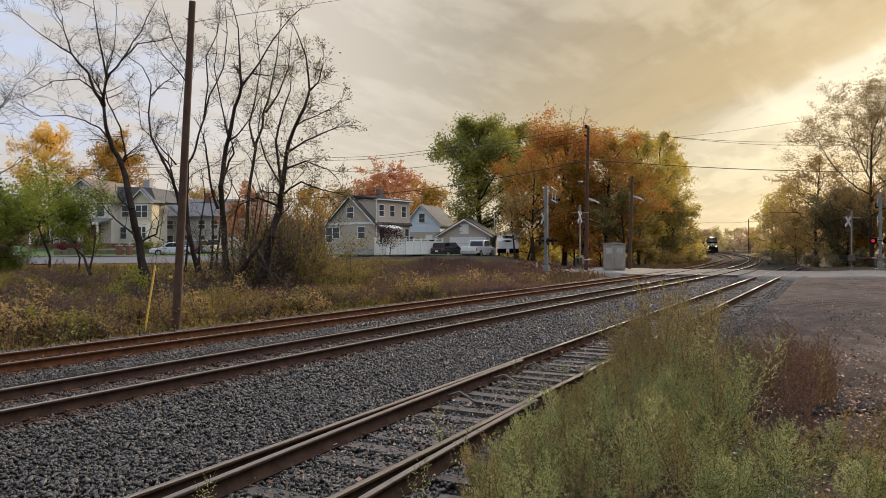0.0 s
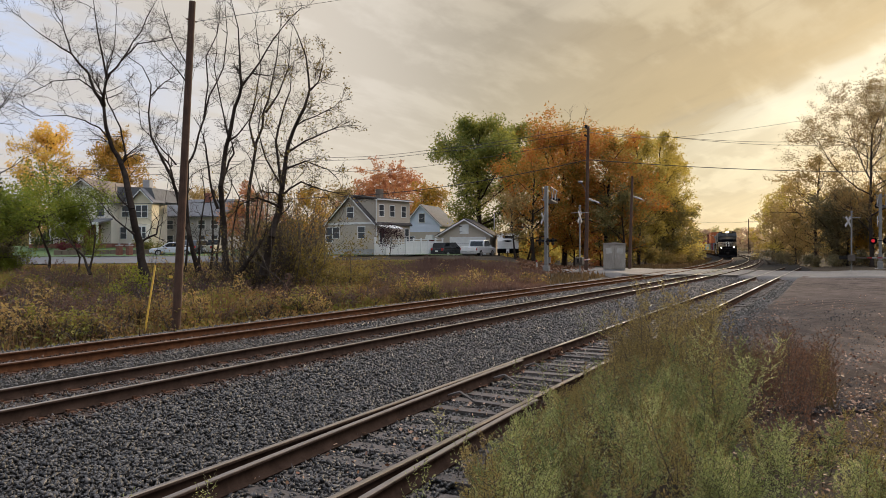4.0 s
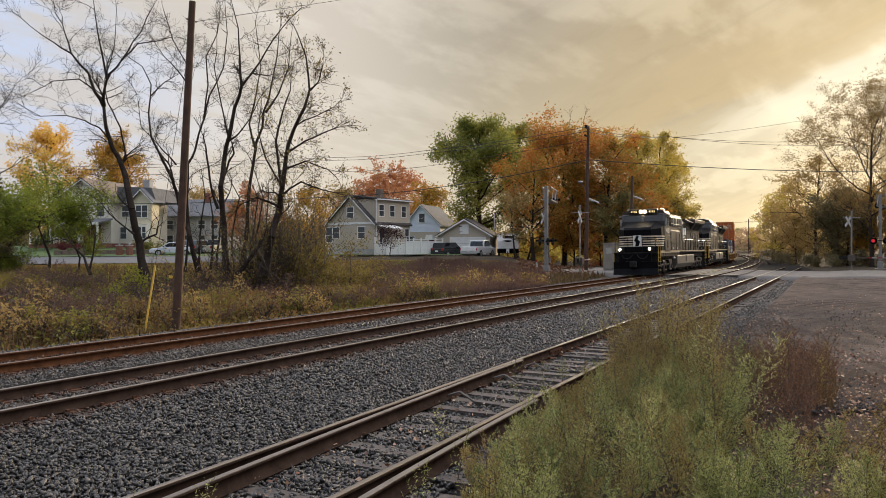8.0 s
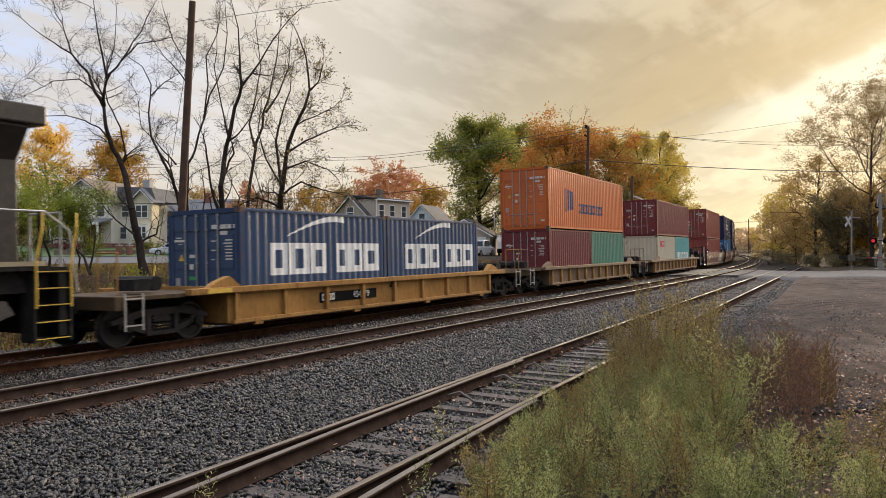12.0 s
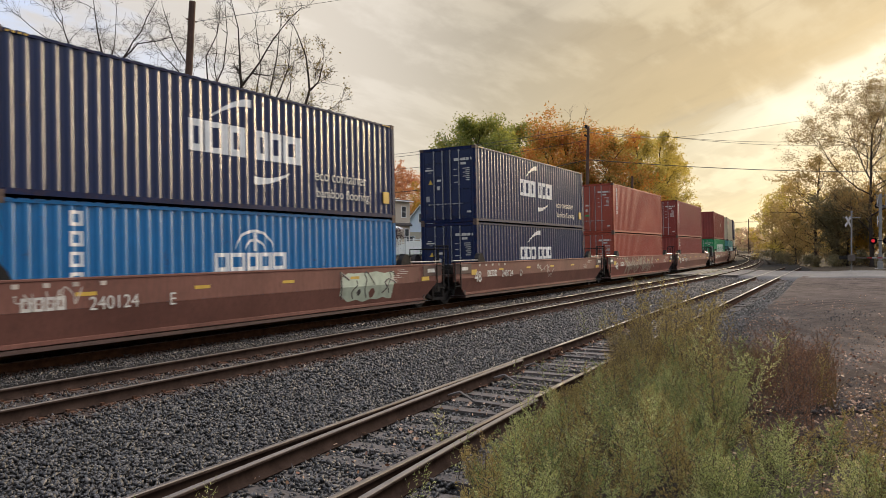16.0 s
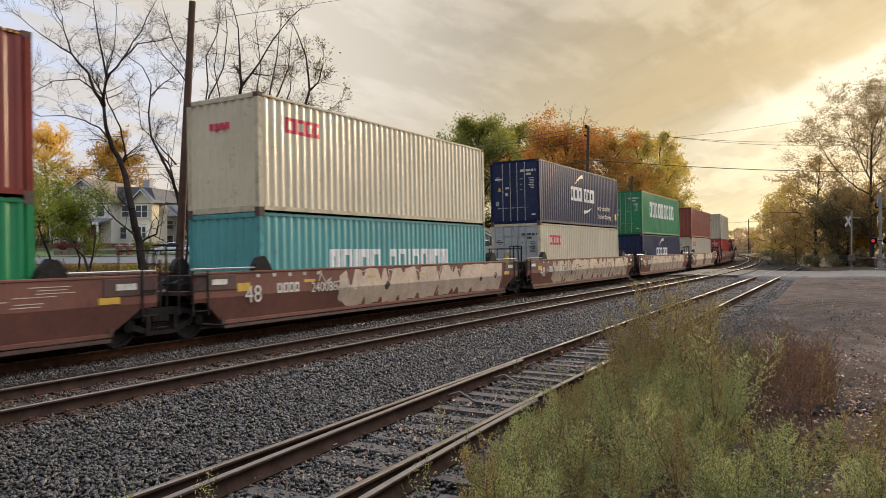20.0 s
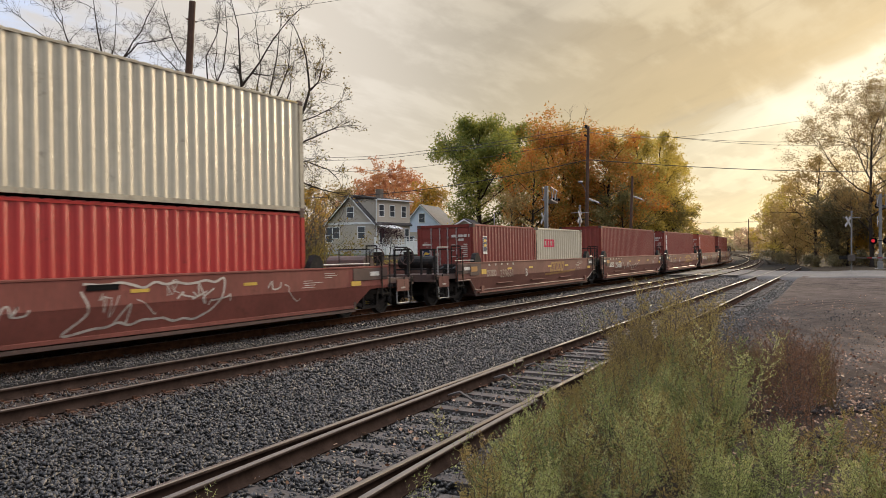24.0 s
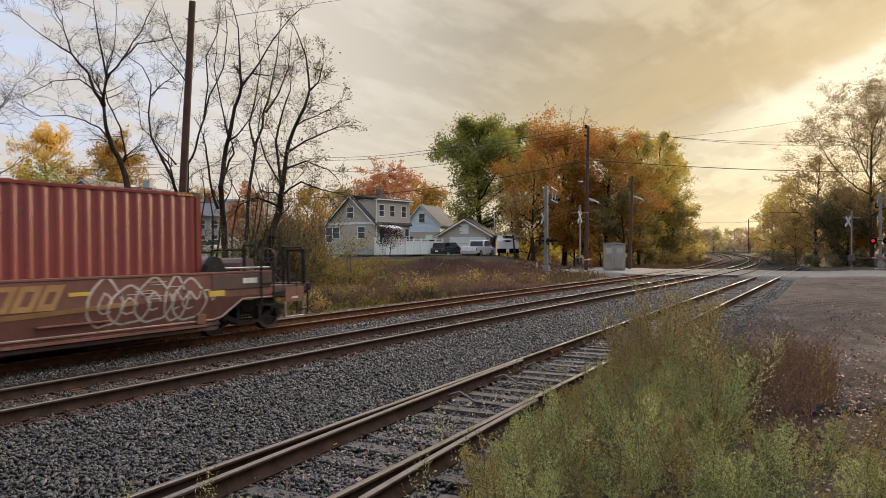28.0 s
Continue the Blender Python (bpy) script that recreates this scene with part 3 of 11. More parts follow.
def scatter_stones(name, places, sizes, seed, material, label, category, parent=None):
    """Many angular crushed stones in one mesh: uneven, flattened octahedra with sharp facets."""
    rng = np.random.default_rng(seed)
    n = len(places)
    tips_ = np.array([(1, 0, 0), (0, 1, 0), (-1, 0, 0), (0, -1, 0), (0, 0, 1), (0, 0, -1)], float)
    tri = np.array([(0, 1, 4), (1, 2, 4), (2, 3, 4), (3, 0, 4), (1, 0, 5), (2, 1, 5), (3, 2, 5), (0, 3, 5)])
    base = tips_[None] * rng.uniform(0.75, 1.25, (n, 6, 1)) + rng.uniform(-0.38, 0.38, (n, 6, 3))
    base *= np.stack([rng.uniform(0.95, 1.55, n), rng.uniform(0.65, 1.05, n), rng.uniform(0.5, 0.9, n)], 1)[:, None]
    q = rng.normal(size=(n, 4)) * np.array([1.0, 0.7, 0.7, 1.0])
    q /= np.linalg.norm(q, axis=1, keepdims=True)
    w, x, y, z = q.T
    R = np.stack([1 - 2 * (y * y + z * z), 2 * (x * y - z * w), 2 * (x * z + y * w), 2 * (x * y + z * w), 1 - 2 * (x * x + z * z), 2 * (y * z - x * w), 2 * (x * z - y * w), 2 * (y * z + x * w), 1 - 2 * (x * x + y * y)], 1).reshape(n, 3, 3)
    v = np.einsum("nij,nkj->nki", R, base * np.asarray(sizes)[:, None, None]) + np.asarray(places)[:, None]
    f = (tri[None] + (np.arange(n) * 6)[:, None, None]).reshape(-1, 3)
    ob = put(name, arrays_mesh(name, v.reshape(-1, 3), f), material, parent)
    return tagged(ob, label, category, kind="stuff")


def ballast_stones():
    rng = np.random.default_rng(5)
    pl, sz = [], []
    for (x0, x1, dens, s) in ((1.5, 9, 1250, 0.0245), (9, 16, 900, 0.027), (16, 26, 420, 0.035), (26, 56, 130, 0.050)):
        n = int((x1 - x0) * 12.6 * dens)
        x = rng.uniform(x0, x1, n)
        y = rng.uniform(2.2, 16.0, n)
        keep = np.ones(n, bool)
        # leave the ties' tops and rails mostly clear between the rails
        for yc in (FAR_Y, MID_Y):
            between = np.abs(y - yc) < 0.75
            phase = ((x - 0.5) % 0.5)
            keep &= ~(between & ((phase < 0.13) | (phase > 0.37)) & (rng.uniform(size=n) < 0.75))
            keep &= ~((np.abs(np.abs(y - yc) - 0.7525) < 0.10))
        ys = 4.43 + 0.029 * x
        keep &= ~(np.abs(np.abs(y - ys) - 0.7525) < 0.10)
        keep &= ~((np.abs(y - ys) < 1.4) & (rng.uniform(size=n) < 0.15))
        # only what the eye sees: left of the weeds
        keep &= y > ys - 1.3 - 1.1 * np.clip((x - 13) / 4, 0, 1)
        keep &= (0.49259 * x - 0.87026 * y) > -0.68 * (0.87026 * x + 0.49259 * y)
        x, y = x[keep], y[keep]
        size = s * rng.uniform(0.6, 1.35, len(x))
        z = np.full(len(x), -0.205)
        z = np.where(y > FAR_Y + 2.0, -0.24 - (y - FAR_Y - 2.0) * 0.26, z)
        z = np.where((y > MID_Y + 1.4) & (y < FAR_Y + 2.1), np.where((np.abs(y - FAR_Y) > 0.86) & (np.abs(y - FAR_Y) < 1.5), -0.165, -0.19), z)
        z = np.where((y > MID_Y - 1.4) & (y <= MID_Y + 1.4), np.where(np.abs(y - MID_Y) > 0.86, -0.102, -0.128), z)
        z = np.where((y > MID_Y - 2.6) & (y <= MID_Y - 1.4), -0.125 - 0.05 * (MID_Y - 1.4 - y), z)
        z = np.where(y <= MID_Y - 2.6, -0.200, z)
        z = np.where(y <= 4.43 + 0.029 * x + 1.1, np.where((x < 8.6) | ((x * 1.7) % 3.1 < 0.5), -0.228, -0.262), z)
        z = np.where(y < ys[keep] - 1.25, -0.262 - 0.09 * (ys[keep] - 1.25 - y), z)
        z = z + rng.uniform(-0.045, 0.022, len(x))
        pl.append(np.stack([x, y, z], 1))
        sz.append(size)
    pl, sz = np.concatenate(pl), np.concatenate(sz)
    by_rail = np.minimum(np.abs(np.abs(pl[:, 1] - FAR_Y) - 0.75), np.abs(np.abs(pl[:, 1] - MID_Y) - 0.75)) < 0.45 * rng.uniform(0.3, 1.4, len(pl))
    n = 5000
    x = rng.uniform(12, 30, n)
    y = 4.43 + 0.029 * x - 1.3 - rng.gamma(1.6, 1.1, n)
    z = np.array([land(a, b) for a, b in zip(x, y)]) + 0.035
    keep = rng.uniform(size=n) < np.clip(20 / x, 0.3, 1)
    scatter_stones("yard_gravel", np.stack([x, y, z], 1)[keep], (0.008 + 0.0005 * x[keep]) * rng.uniform(0.5, 1.5, keep.sum()), 26, M_STONE, "loose grey gravel along the yard's edge", "gravel")
    scatter_stones("rusty_ballast_stones", pl[by_rail], sz[by_rail], 16, M_STONE_RUSTY, "ballast stones dusted brown with rust beside the rails", "gravel")
    pl, sz = pl[~by_rail], sz[~by_rail]
    scatter_stones("ballast_stones", pl, sz, 6, M_STONE, "loose angular dark grey ballast stones between the rails", "gravel")


def roads():
    # the level crossing's road, across all tracks
    rows = []
    for i in range(0, 44):
        y = -40 + i * 1.47
        x0, x1 = 56.2 + 0.10 * (y - 5), 71.5 + 0.05 * (y - 5)
        row = []
        for k in range(0, 7):
            x = x0 + (x1 - x0) * k / 6
            c, _ = on_line(x)
            z = -0.035 if 2.5 < y < c.y + 3.4 else land(x, y) + 0.09
            if y >= c.y + 3.4:
                z = max(z, -0.05)
            if 2.5 < y < c.y + 3.4:
                z += 0.058 * math.exp(-((c.y - y - 3.98) / 2.0) ** 2)
            row.append((x, y, z - 0.02 + 0.003 * k))
        rows.append([(row[0][0] - 0.25, y, row[0][2] - 0.35)] + row + [(row[-1][0] + 0.25, y, row[-1][2] - 0.35)])
    strip("crossing_road", rows, surf("crossing_asphalt", (0.118, 0.106, 0.096), 0.9, var=0.3, scale=0.7, dirt=0.6, dirt_col=(0.070, 0.060, 0.052), bump=0.004, bump_scale=120), "worn grey asphalt road over the level crossing", "road")
    # yard on the near side
    rows = []
    for i in range(0, 60):
        x = 9.0 + i * 0.85
        row = []
        edge = siding(x) - 1.9 - 1.4 * (1 - smooth(x, 13, 24))
        for k in range(0, 16):
            y = edge - k * k * 0.22
            rim = -0.10 * (1 - smooth(i, 0, 4)) - (0.06 if k == 0 else 0)
            row.append((x, y, land(x, y) + 0.03 + rim + 0.03 * noise.noise(Vector((x * 0.6, y * 0.6, 9)))))
        rows.append(row)
    strip("gravel_yard", rows, M_YARD, "packed dirt and gravel yard with tyre marks beside the siding", "yard")
    # street in front of the far houses, and lawns
    rows = []
    for i in range(0, 40):
        side = -75 + i * 1.65
        row = []
        for dd in (64.5, 67.5, 71.0, 74.5):
            x, y, _ = from_view(dd + 0.10 * (side + 40), side)
            row.append((x, y, land(x, y) + 0.10))
        rows.append(row)
    strip("street", rows, M_ASPHALT, "grey asphalt residential street", "road")
    rows = []
    for i in range(0, 36):
        side = -75 + i * 2.25
        row = []
        for dd in (75.2, 79, 83, 88, 94, 100):
            x, y, _ = from_view(dd + 0.10 * (side + 40) * (1 if dd < 80 else 0.5), side)
            row.append((x, y, land(x, y) + 0.12))
        rows.append(row)
    strip("lawn", rows, M_LAWN, "mown green lawn before the houses", "lawn")


build_ground()
build_ballast()
roads()
main_track("railway_track_far", 0.0, "main line track with rust-brown rails and wooden ties", M_RUST_RAIL, M_RAIL_TOP_RUSTY, 0.0, 620)
main_track("railway_track_middle", MID_Y - FAR_Y, "main line track with dark rails on wooden ties", M_DARK_RAIL, M_RAIL_TOP, 0.063, 300)
siding_track()
tie_plates()
ballast_stones()

# ------------------------------------------------------------------ the train: materials
M_BLACK = surf("black_paint_dusty", (0.036, 0.029, 0.024), 0.42, var=0.25, scale=0.7, dirt=0.6, dirt_col=(0.092, 0.070, 0.053), bump=0.0006, bump_scale=9, spec=0.45)
M_BLACK_CLEAN = surf("black_paint_nose", (0.005, 0.005, 0.006), 0.55, var=0.3, scale=2, dirt=0.25, dirt_col=(0.012, 0.010, 0.009), spec=0.06)
M_UNDER = surf("underframe_grime", (0.016, 0.014, 0.013), 0.85, var=0.4, scale=4, dirt=0.6, dirt_col=(0.055, 0.044, 0.034), bump=0.003, spec=0.2)
M_TRUCK = surf("cast_steel_dust", (0.110, 0.088, 0.070), 0.85, var=0.4, scale=3, dirt=0.6, dirt_col=(0.025, 0.021, 0.018), bump=0.003)
M_TRUCK_DARK = surf("grimy_cast_steel", (0.036, 0.030, 0.026), 0.9, var=0.45, scale=3, dirt=0.6, dirt_col=(0.022, 0.018, 0.016), bump=0.003, spec=0.15)
M_WHEEL = surf("wheel_steel", (0.036, 0.030, 0.026), 0.75, 0.2, var=0.3, scale=5)
M_YELLOW = surf("yellow_safety_paint", (0.58, 0.36, 0.05), 0.55, var=0.2, scale=4)
M_BAND = surf("dusty_sill_band", (0.36, 0.28, 0.17), 0.6, var=0.35, scale=1.5, dirt=0.7, dirt_col=(0.16, 0.11, 0.065))
M_CREAM = surf("cream_reflective_band", (0.62, 0.52, 0.38), 0.55, var=0.3, scale=2, dirt=0.5, dirt_col=(0.30, 0.22, 0.13))
M_WHITE = surf("white_paint", (0.76, 0.74, 0.69), 0.6, var=0.15, scale=3, dirt=0.3, dirt_col=(0.4, 0.36, 0.3))
M_FADED = surf("faded_white_paint", (0.60, 0.57, 0.50), 0.65, var=0.2, scale=5, dirt=0.7, dirt_col=(0.26, 0.20, 0.16))
M_GLASS = surf("dark_cab_glass", (0.014, 0.016, 0.018), 0.10, var=0.3, scale=2, spec=0.35)
M_CHROME = surf("galvanised_steel", (0.42, 0.41, 0.39), 0.45, 0.7, var=0.2, scale=6)
M_RUBBER = surf("black_rubber", (0.018, 0.018, 0.018), 0.7, var=0.3)
M_LAMP = glow("headlight_lens", (1.0, 0.78, 0.45), 30.0)
M_LAMP_DITCH = glow("ditch_light_lens", (1.0, 0.74, 0.42), 18.0)
M_LAMP_OFF = surf("unlit_lens", (0.30, 0.29, 0.26), 0.15, 0.2, var=0.1)
M_SCREEN = surf("dark_grille", (0.012, 0.012, 0.012), 0.8, var=0.3, scale=20)

SPEED = 21.65
MOVING = []          # (thing, place of its middle along the line at the start, half its wheelbase)


def ride(ob, s, half):
    MOVING.append((ob, s, half))
    ob.matrix_basis = train_pose(s, half)
    return ob


def text_mesh(body, size):
    cu = bpy.data.curves.new("text", "FONT")
    cu.body, cu.size, cu.extrude = body, size, 0.002
    cu.align_x, cu.align_y = "CENTER", "CENTER"
    ob = bpy.data.objects.new("text", cu)
    scene.collection.objects.link(ob)
    bpy.context.view_layer.update()
    me = bpy.data.meshes.new_from_object(ob.evaluated_get(bpy.context.evaluated_depsgraph_get()))
    bpy.data.objects.remove(ob)
    me.materials.clear()
    me.materials.append(None)
    return me


TEXTS = {}


def lettering(body, size, x, y, z, material, parent, name="lettering", label="", front=False, stretch=1.0):
    key = (body, size)
    if key not in TEXTS:
        TEXTS[key] = text_mesh(body, size)
    turn = pose(x, y, z, 90, 0, -90) if front else pose(x, y, z, 90, 0, 0)
    return put(name, TEXTS[key], material, parent, label, m=turn @ Matrix.Diagonal((stretch, 1, 1, 1)))


# ------------------------------------------------------------------ containers
CW = 2.438
PITCH, DEEP = 0.278, 0.037


RIDGE = ((0.0, 0.0), (0.20, 0.0), (0.28, 0.20), (0.42, 0.80), (0.50, 1.0), (0.70, 1.0), (0.78, 0.80), (0.92, 0.20), (1.0, 0.0))


def wave(u):
    """Depth of the corrugation at u metres along a side: flats joined by slopes with soft bends."""
    t = (u % PITCH) / PITCH
    for (t0, d0), (t1, d1) in zip(RIDGE, RIDGE[1:]):
        if t <= t1:
            return DEEP * (d0 + (d1 - d0) * (t - t0) / (t1 - t0))
    return 0.0


def breaks(a, b):
    out = [a]
    k = math.floor(a / PITCH)
    while k * PITCH < b:
        for t, _ in RIDGE[:-1]:
            u = (k + t) * PITCH
            if a + 1e-4 < u < b - 1e-4:
                out.append(u)
        k += 1
    return out + [b]


SHELLS = {}


def shell(L, H):
    """The meshes of a box of that length and height: side, end, frame, castings, door leaf, roof."""
    if (L, H) in SHELLS:
        return SHELLS[(L, H)]
    side = Geo()
    us = breaks(-L / 2 + 0.14, L / 2 - 0.14)
    for u in us:
        y = -CW / 2 + 0.008 + wave(u)
        side.v += [(u, y, 0.15), (u, y, H - 0.09)]
    side.f = [(2 * i, 2 * i + 2, 2 * i + 3, 2 * i + 1) for i in range(len(us) - 1)]
    m = len(side.v)
    side.v += [(us[0], -CW / 2 + 0.07, 0.15), (us[-1], -CW / 2 + 0.07, 0.15), (us[-1], -CW / 2 + 0.07, H - 0.09), (us[0], -CW / 2 + 0.07, H - 0.09)]
    side.f.append((m + 3, m + 2, m + 1, m))
    end = Geo()
    vs = breaks(-CW / 2 + 0.12, CW / 2 - 0.12)
    for u in vs:
        x = -L / 2 + 0.012 + wave(u)
        end.v += [(x, u, 0.15), (x, u, H - 0.11)]
    end.f = [(2 * i + 2, 2 * i, 2 * i + 1, 2 * i + 3) for i in range(len(vs) - 1)]
    fr = Geo()
    for sy in (-1, 1):
        a, b = sorted((sy * CW / 2, sy * (CW / 2 - 0.06)))
        fr.box(-L / 2 + 0.17, L / 2 - 0.17, a, b, 0.045, 0.15)
        fr.box(-L / 2 + 0.17, L / 2 - 0.17, a, b, H - 0.09, H - 0.045)
        for sx in (-1, 1):
            c, d = sorted((sx * L / 2, sx * (L / 2 - 0.14)))
            e_, f_ = sorted((sy * CW / 2, sy * (CW / 2 - 0.12)))
            fr.box(c, d, e_, f_, 0.118, H - 0.118)
    for sx in (-1, 1):
        c, d = sorted((sx * (L / 2 - 0.005), sx * (L / 2 - 0.12)))
        fr.box(c, d, -CW / 2 + 0.16, CW / 2 - 0.16, 0.01, 0.15)
        fr.box(c, d, -CW / 2 + 0.16, CW / 2 - 0.16, H - 0.12, H - 0.01)
    roof = Geo()
    k = int(L / 0.30)
    prof = [(-L / 2 + 0.1, H - 0.06)]
    for i in range(k):
        x0, w = -L / 2 + 0.12 + (L - 0.24) * i / k, (L - 0.24) / k
        prof += [(x0, H - 0.03), (x0 + 0.03, H - 0.008), (x0 + w - 0.07, H - 0.008), (x0 + w - 0.04, H - 0.03)]
    prof.append((L / 2 - 0.1, H - 0.06))
    roof.prism(prof[::-1], "y", -CW / 2 + 0.07, CW / 2 - 0.07)
    floor = Geo()
    floor.box(-L / 2 + 0.1, L / 2 - 0.1, -CW / 2 + 0.06, CW / 2 - 0.06, 0.10, 0.14)
    cast = Geo().box(-0.089, 0.089, -0.081, 0.081, -0.059, 0.059).box(-0.094, 0.094, -0.035, 0.035, -0.02, 0.025)
    leaf = Geo()
    w, z0, z1 = CW / 2 - 0.13, 0.16, H - 0.13
    leaf.box(0.02, 0.05, 0.0, w, z0, z1)
    leaf.box(-0.005, 0.02, 0.0, 0.06, z0, z1).box(-0.005, 0.02, w - 0.06, w, z0, z1)
    step = (z1 - z0) / 5
    for i in range(5):
        leaf.box(0.0, 0.02, 0.10, w - 0.10, z0 + 0.03 + i * step + 0.045, z0 + (i + 1) * step - 0.045)
    rod = Geo().tube((-0.035, 0, 0.12), (-0.035, 0, H - 0.12), 0.019, seg=6)
    for zz in (0.16, 0.62, H * 0.5, H - 0.5, H - 0.16):
        rod.box(-0.04, 0.0, -0.03, 0.03, zz - 0.015, zz + 0.015)
    handle = Geo().box(-0.040, -0.022, 0.0, 0.40, -0.010, 0.010).box(-0.045, 0.0, 0.36, 0.41, -0.03, 0.03)
    SHELLS[(L, H)] = [g.mesh(nm) for g, nm in ((side, "side_wall"), (end, "end_wall"), (fr, "frame"), (roof, "roof"), (cast, "corner_casting"), (leaf, "door_leaf"), (rod, "lock_rod"), (handle, "door_handle"), (floor, "floor"))]
    return SHELLS[(L, H)]


PAINTS = {}


def paint(col):
    if col not in PAINTS:
        rgb = {"maroon": (0.225, 0.042, 0.031), "red": (0.350, 0.072, 0.041), "brown": (0.230, 0.055, 0.034), "crimson": (0.44, 0.034, 0.028), "navy": (0.005, 0.014, 0.058), "blue": (0.002, 0.125, 0.31),
               "faded_navy": (0.030, 0.058, 0.120), "beige": (0.61, 0.525, 0.36), "grey": (0.50, 0.435, 0.315), "teal": (0.10, 0.33, 0.31), "green": (0.016, 0.24, 0.085), "orange": (0.56, 0.135, 0.030), "sage": (0.075, 0.21, 0.145),
               "plum": (0.160, 0.026, 0.028), "jade": (0.030, 0.215, 0.080)}[col]
        PAINTS[col] = (surf(col + "_container_paint", rgb, 0.37, var=0.18, scale=0.6, dirt=0.45, dirt_col=(rgb[0] * 0.60 + 0.005, rgb[1] * 0.58 + 0.004, rgb[2] * 0.58 + 0.003), streak=True, spec=0.46, rust=0.5),
                       surf(col + "_container_frame", tuple(c * 0.85 for c in rgb), 0.6, var=0.25, scale=2, dirt=0.5, dirt_col=(0.075, 0.035, 0.022), spec=0.15, rust=0.6))
    return PAINTS[col]


BARS = {}
M_DOOR_GREY = surf("pale_grey_door_paint", (0.36, 0.37, 0.36), 0.5, var=0.2, scale=1.5, dirt=0.5, dirt_col=(0.22, 0.20, 0.17), streak=True, rust=0.3)
M_PLATE_GREEN = surf("green_plate", (0.05, 0.30, 0.09), 0.5)
M_PLATE_NAVY = surf("dark_blue_plate", (0.012, 0.018, 0.060), 0.5)
M_CAST = surf("rusty_corner_steel", (0.095, 0.060, 0.045), 0.8, var=0.5, scale=9)


def decal(parent, u0, u1, lo, hi, material, name="painted_mark", label="", y=None):
    """Paint on a corrugated side from u0 to u1, between two heights that may vary along it."""
    lo_ = lo if callable(lo) else (lambda u: lo)
    hi_ = hi if callable(hi) else (lambda u: hi)
    us = breaks(u0, u1)
    if callable(lo) or callable(hi):
        us = sorted(set(us + [u0 + (u1 - u0) * i / 24 for i in range(25)]))
    g = Geo()
    for u in us:
        yy = (-CW / 2 + 0.008 + wave(u) - 0.004) if y is None else y
        g.v += [(u, yy, lo_(u)), (u, yy, hi_(u))]
    g.f = [(2 * i, 2 * i + 2, 2 * i + 3, 2 * i + 1) for i in range(len(us) - 1)]
    return put(name, g, material, parent, label)


def block_word(parent, u, z, h, shapes, material, y=None, slant=0.0, gap=0.14, name="painted_mark", label=""):
    """A brand's lettering as plain blocks: widths in heights; a negative width makes an open block."""

    def col(a, b, lo, hi):
        us = breaks(a, b) if y is None else [a, b]
        n = len(g.v)
        for q in us:
            yy = (-CW / 2 + 0.008 + wave(q) - 0.004) if y is None else y
            g.v.extend([(q + slant * (lo - z), yy, lo), (q + slant * (hi - z), yy, hi)])
        g.f.extend([(n + 2 * i, n + 2 * i + 2, n + 2 * i + 3, n + 2 * i + 1) for i in range(len(us) - 1)])

    last = None
    for k, wd in enumerate(shapes):
        w = abs(wd) * h
        t = 0.22 * h
        if wd == 0:
            u += 0.45 * h
            continue
        g = Geo()
        if wd < 0:
            col(u, u + t, z, z + h)
            col(u + t, u + w - t, z, z + t)
            col(u + t, u + w - t, z + h - t, z + h)
            col(u + w - t, u + w, z, z + h)
        elif w < 1.6 * t:
            col(u, u + w, z, z + h)
        else:
            t2 = 0.30 * w
            b = h * (0.26, 0.18, 0.22)[k % 3]
            col(u, u + t2, z, z + h)
            col(u + t2, u + w - t2, z, z + b)
            col(u + t2, u + w - t2, z + h - b, z + h)
            col(u + w - t2, u + w, z, z + h)
        last = put(name, g, material, parent, label)
        u += w + gap * h
    return last


def swoosh(parent, u0, u1, z, rise, thick, material):
    return decal(parent, u0, u1, lambda u: z + rise * math.sin((u - u0) / (u1 - u0) * 1.9), lambda u: z + rise * math.sin((u - u0) / (u1 - u0) * 1.9) + 0.02 + thick * (u - u0) / (u1 - u0), material)


HEIGHT_MARK = Geo().prism([(-0.035, -0.018), (0.015, -0.018), (0.035, 0.018), (-0.015, 0.018)], "y", -0.002, 0.002).mesh("height_mark")


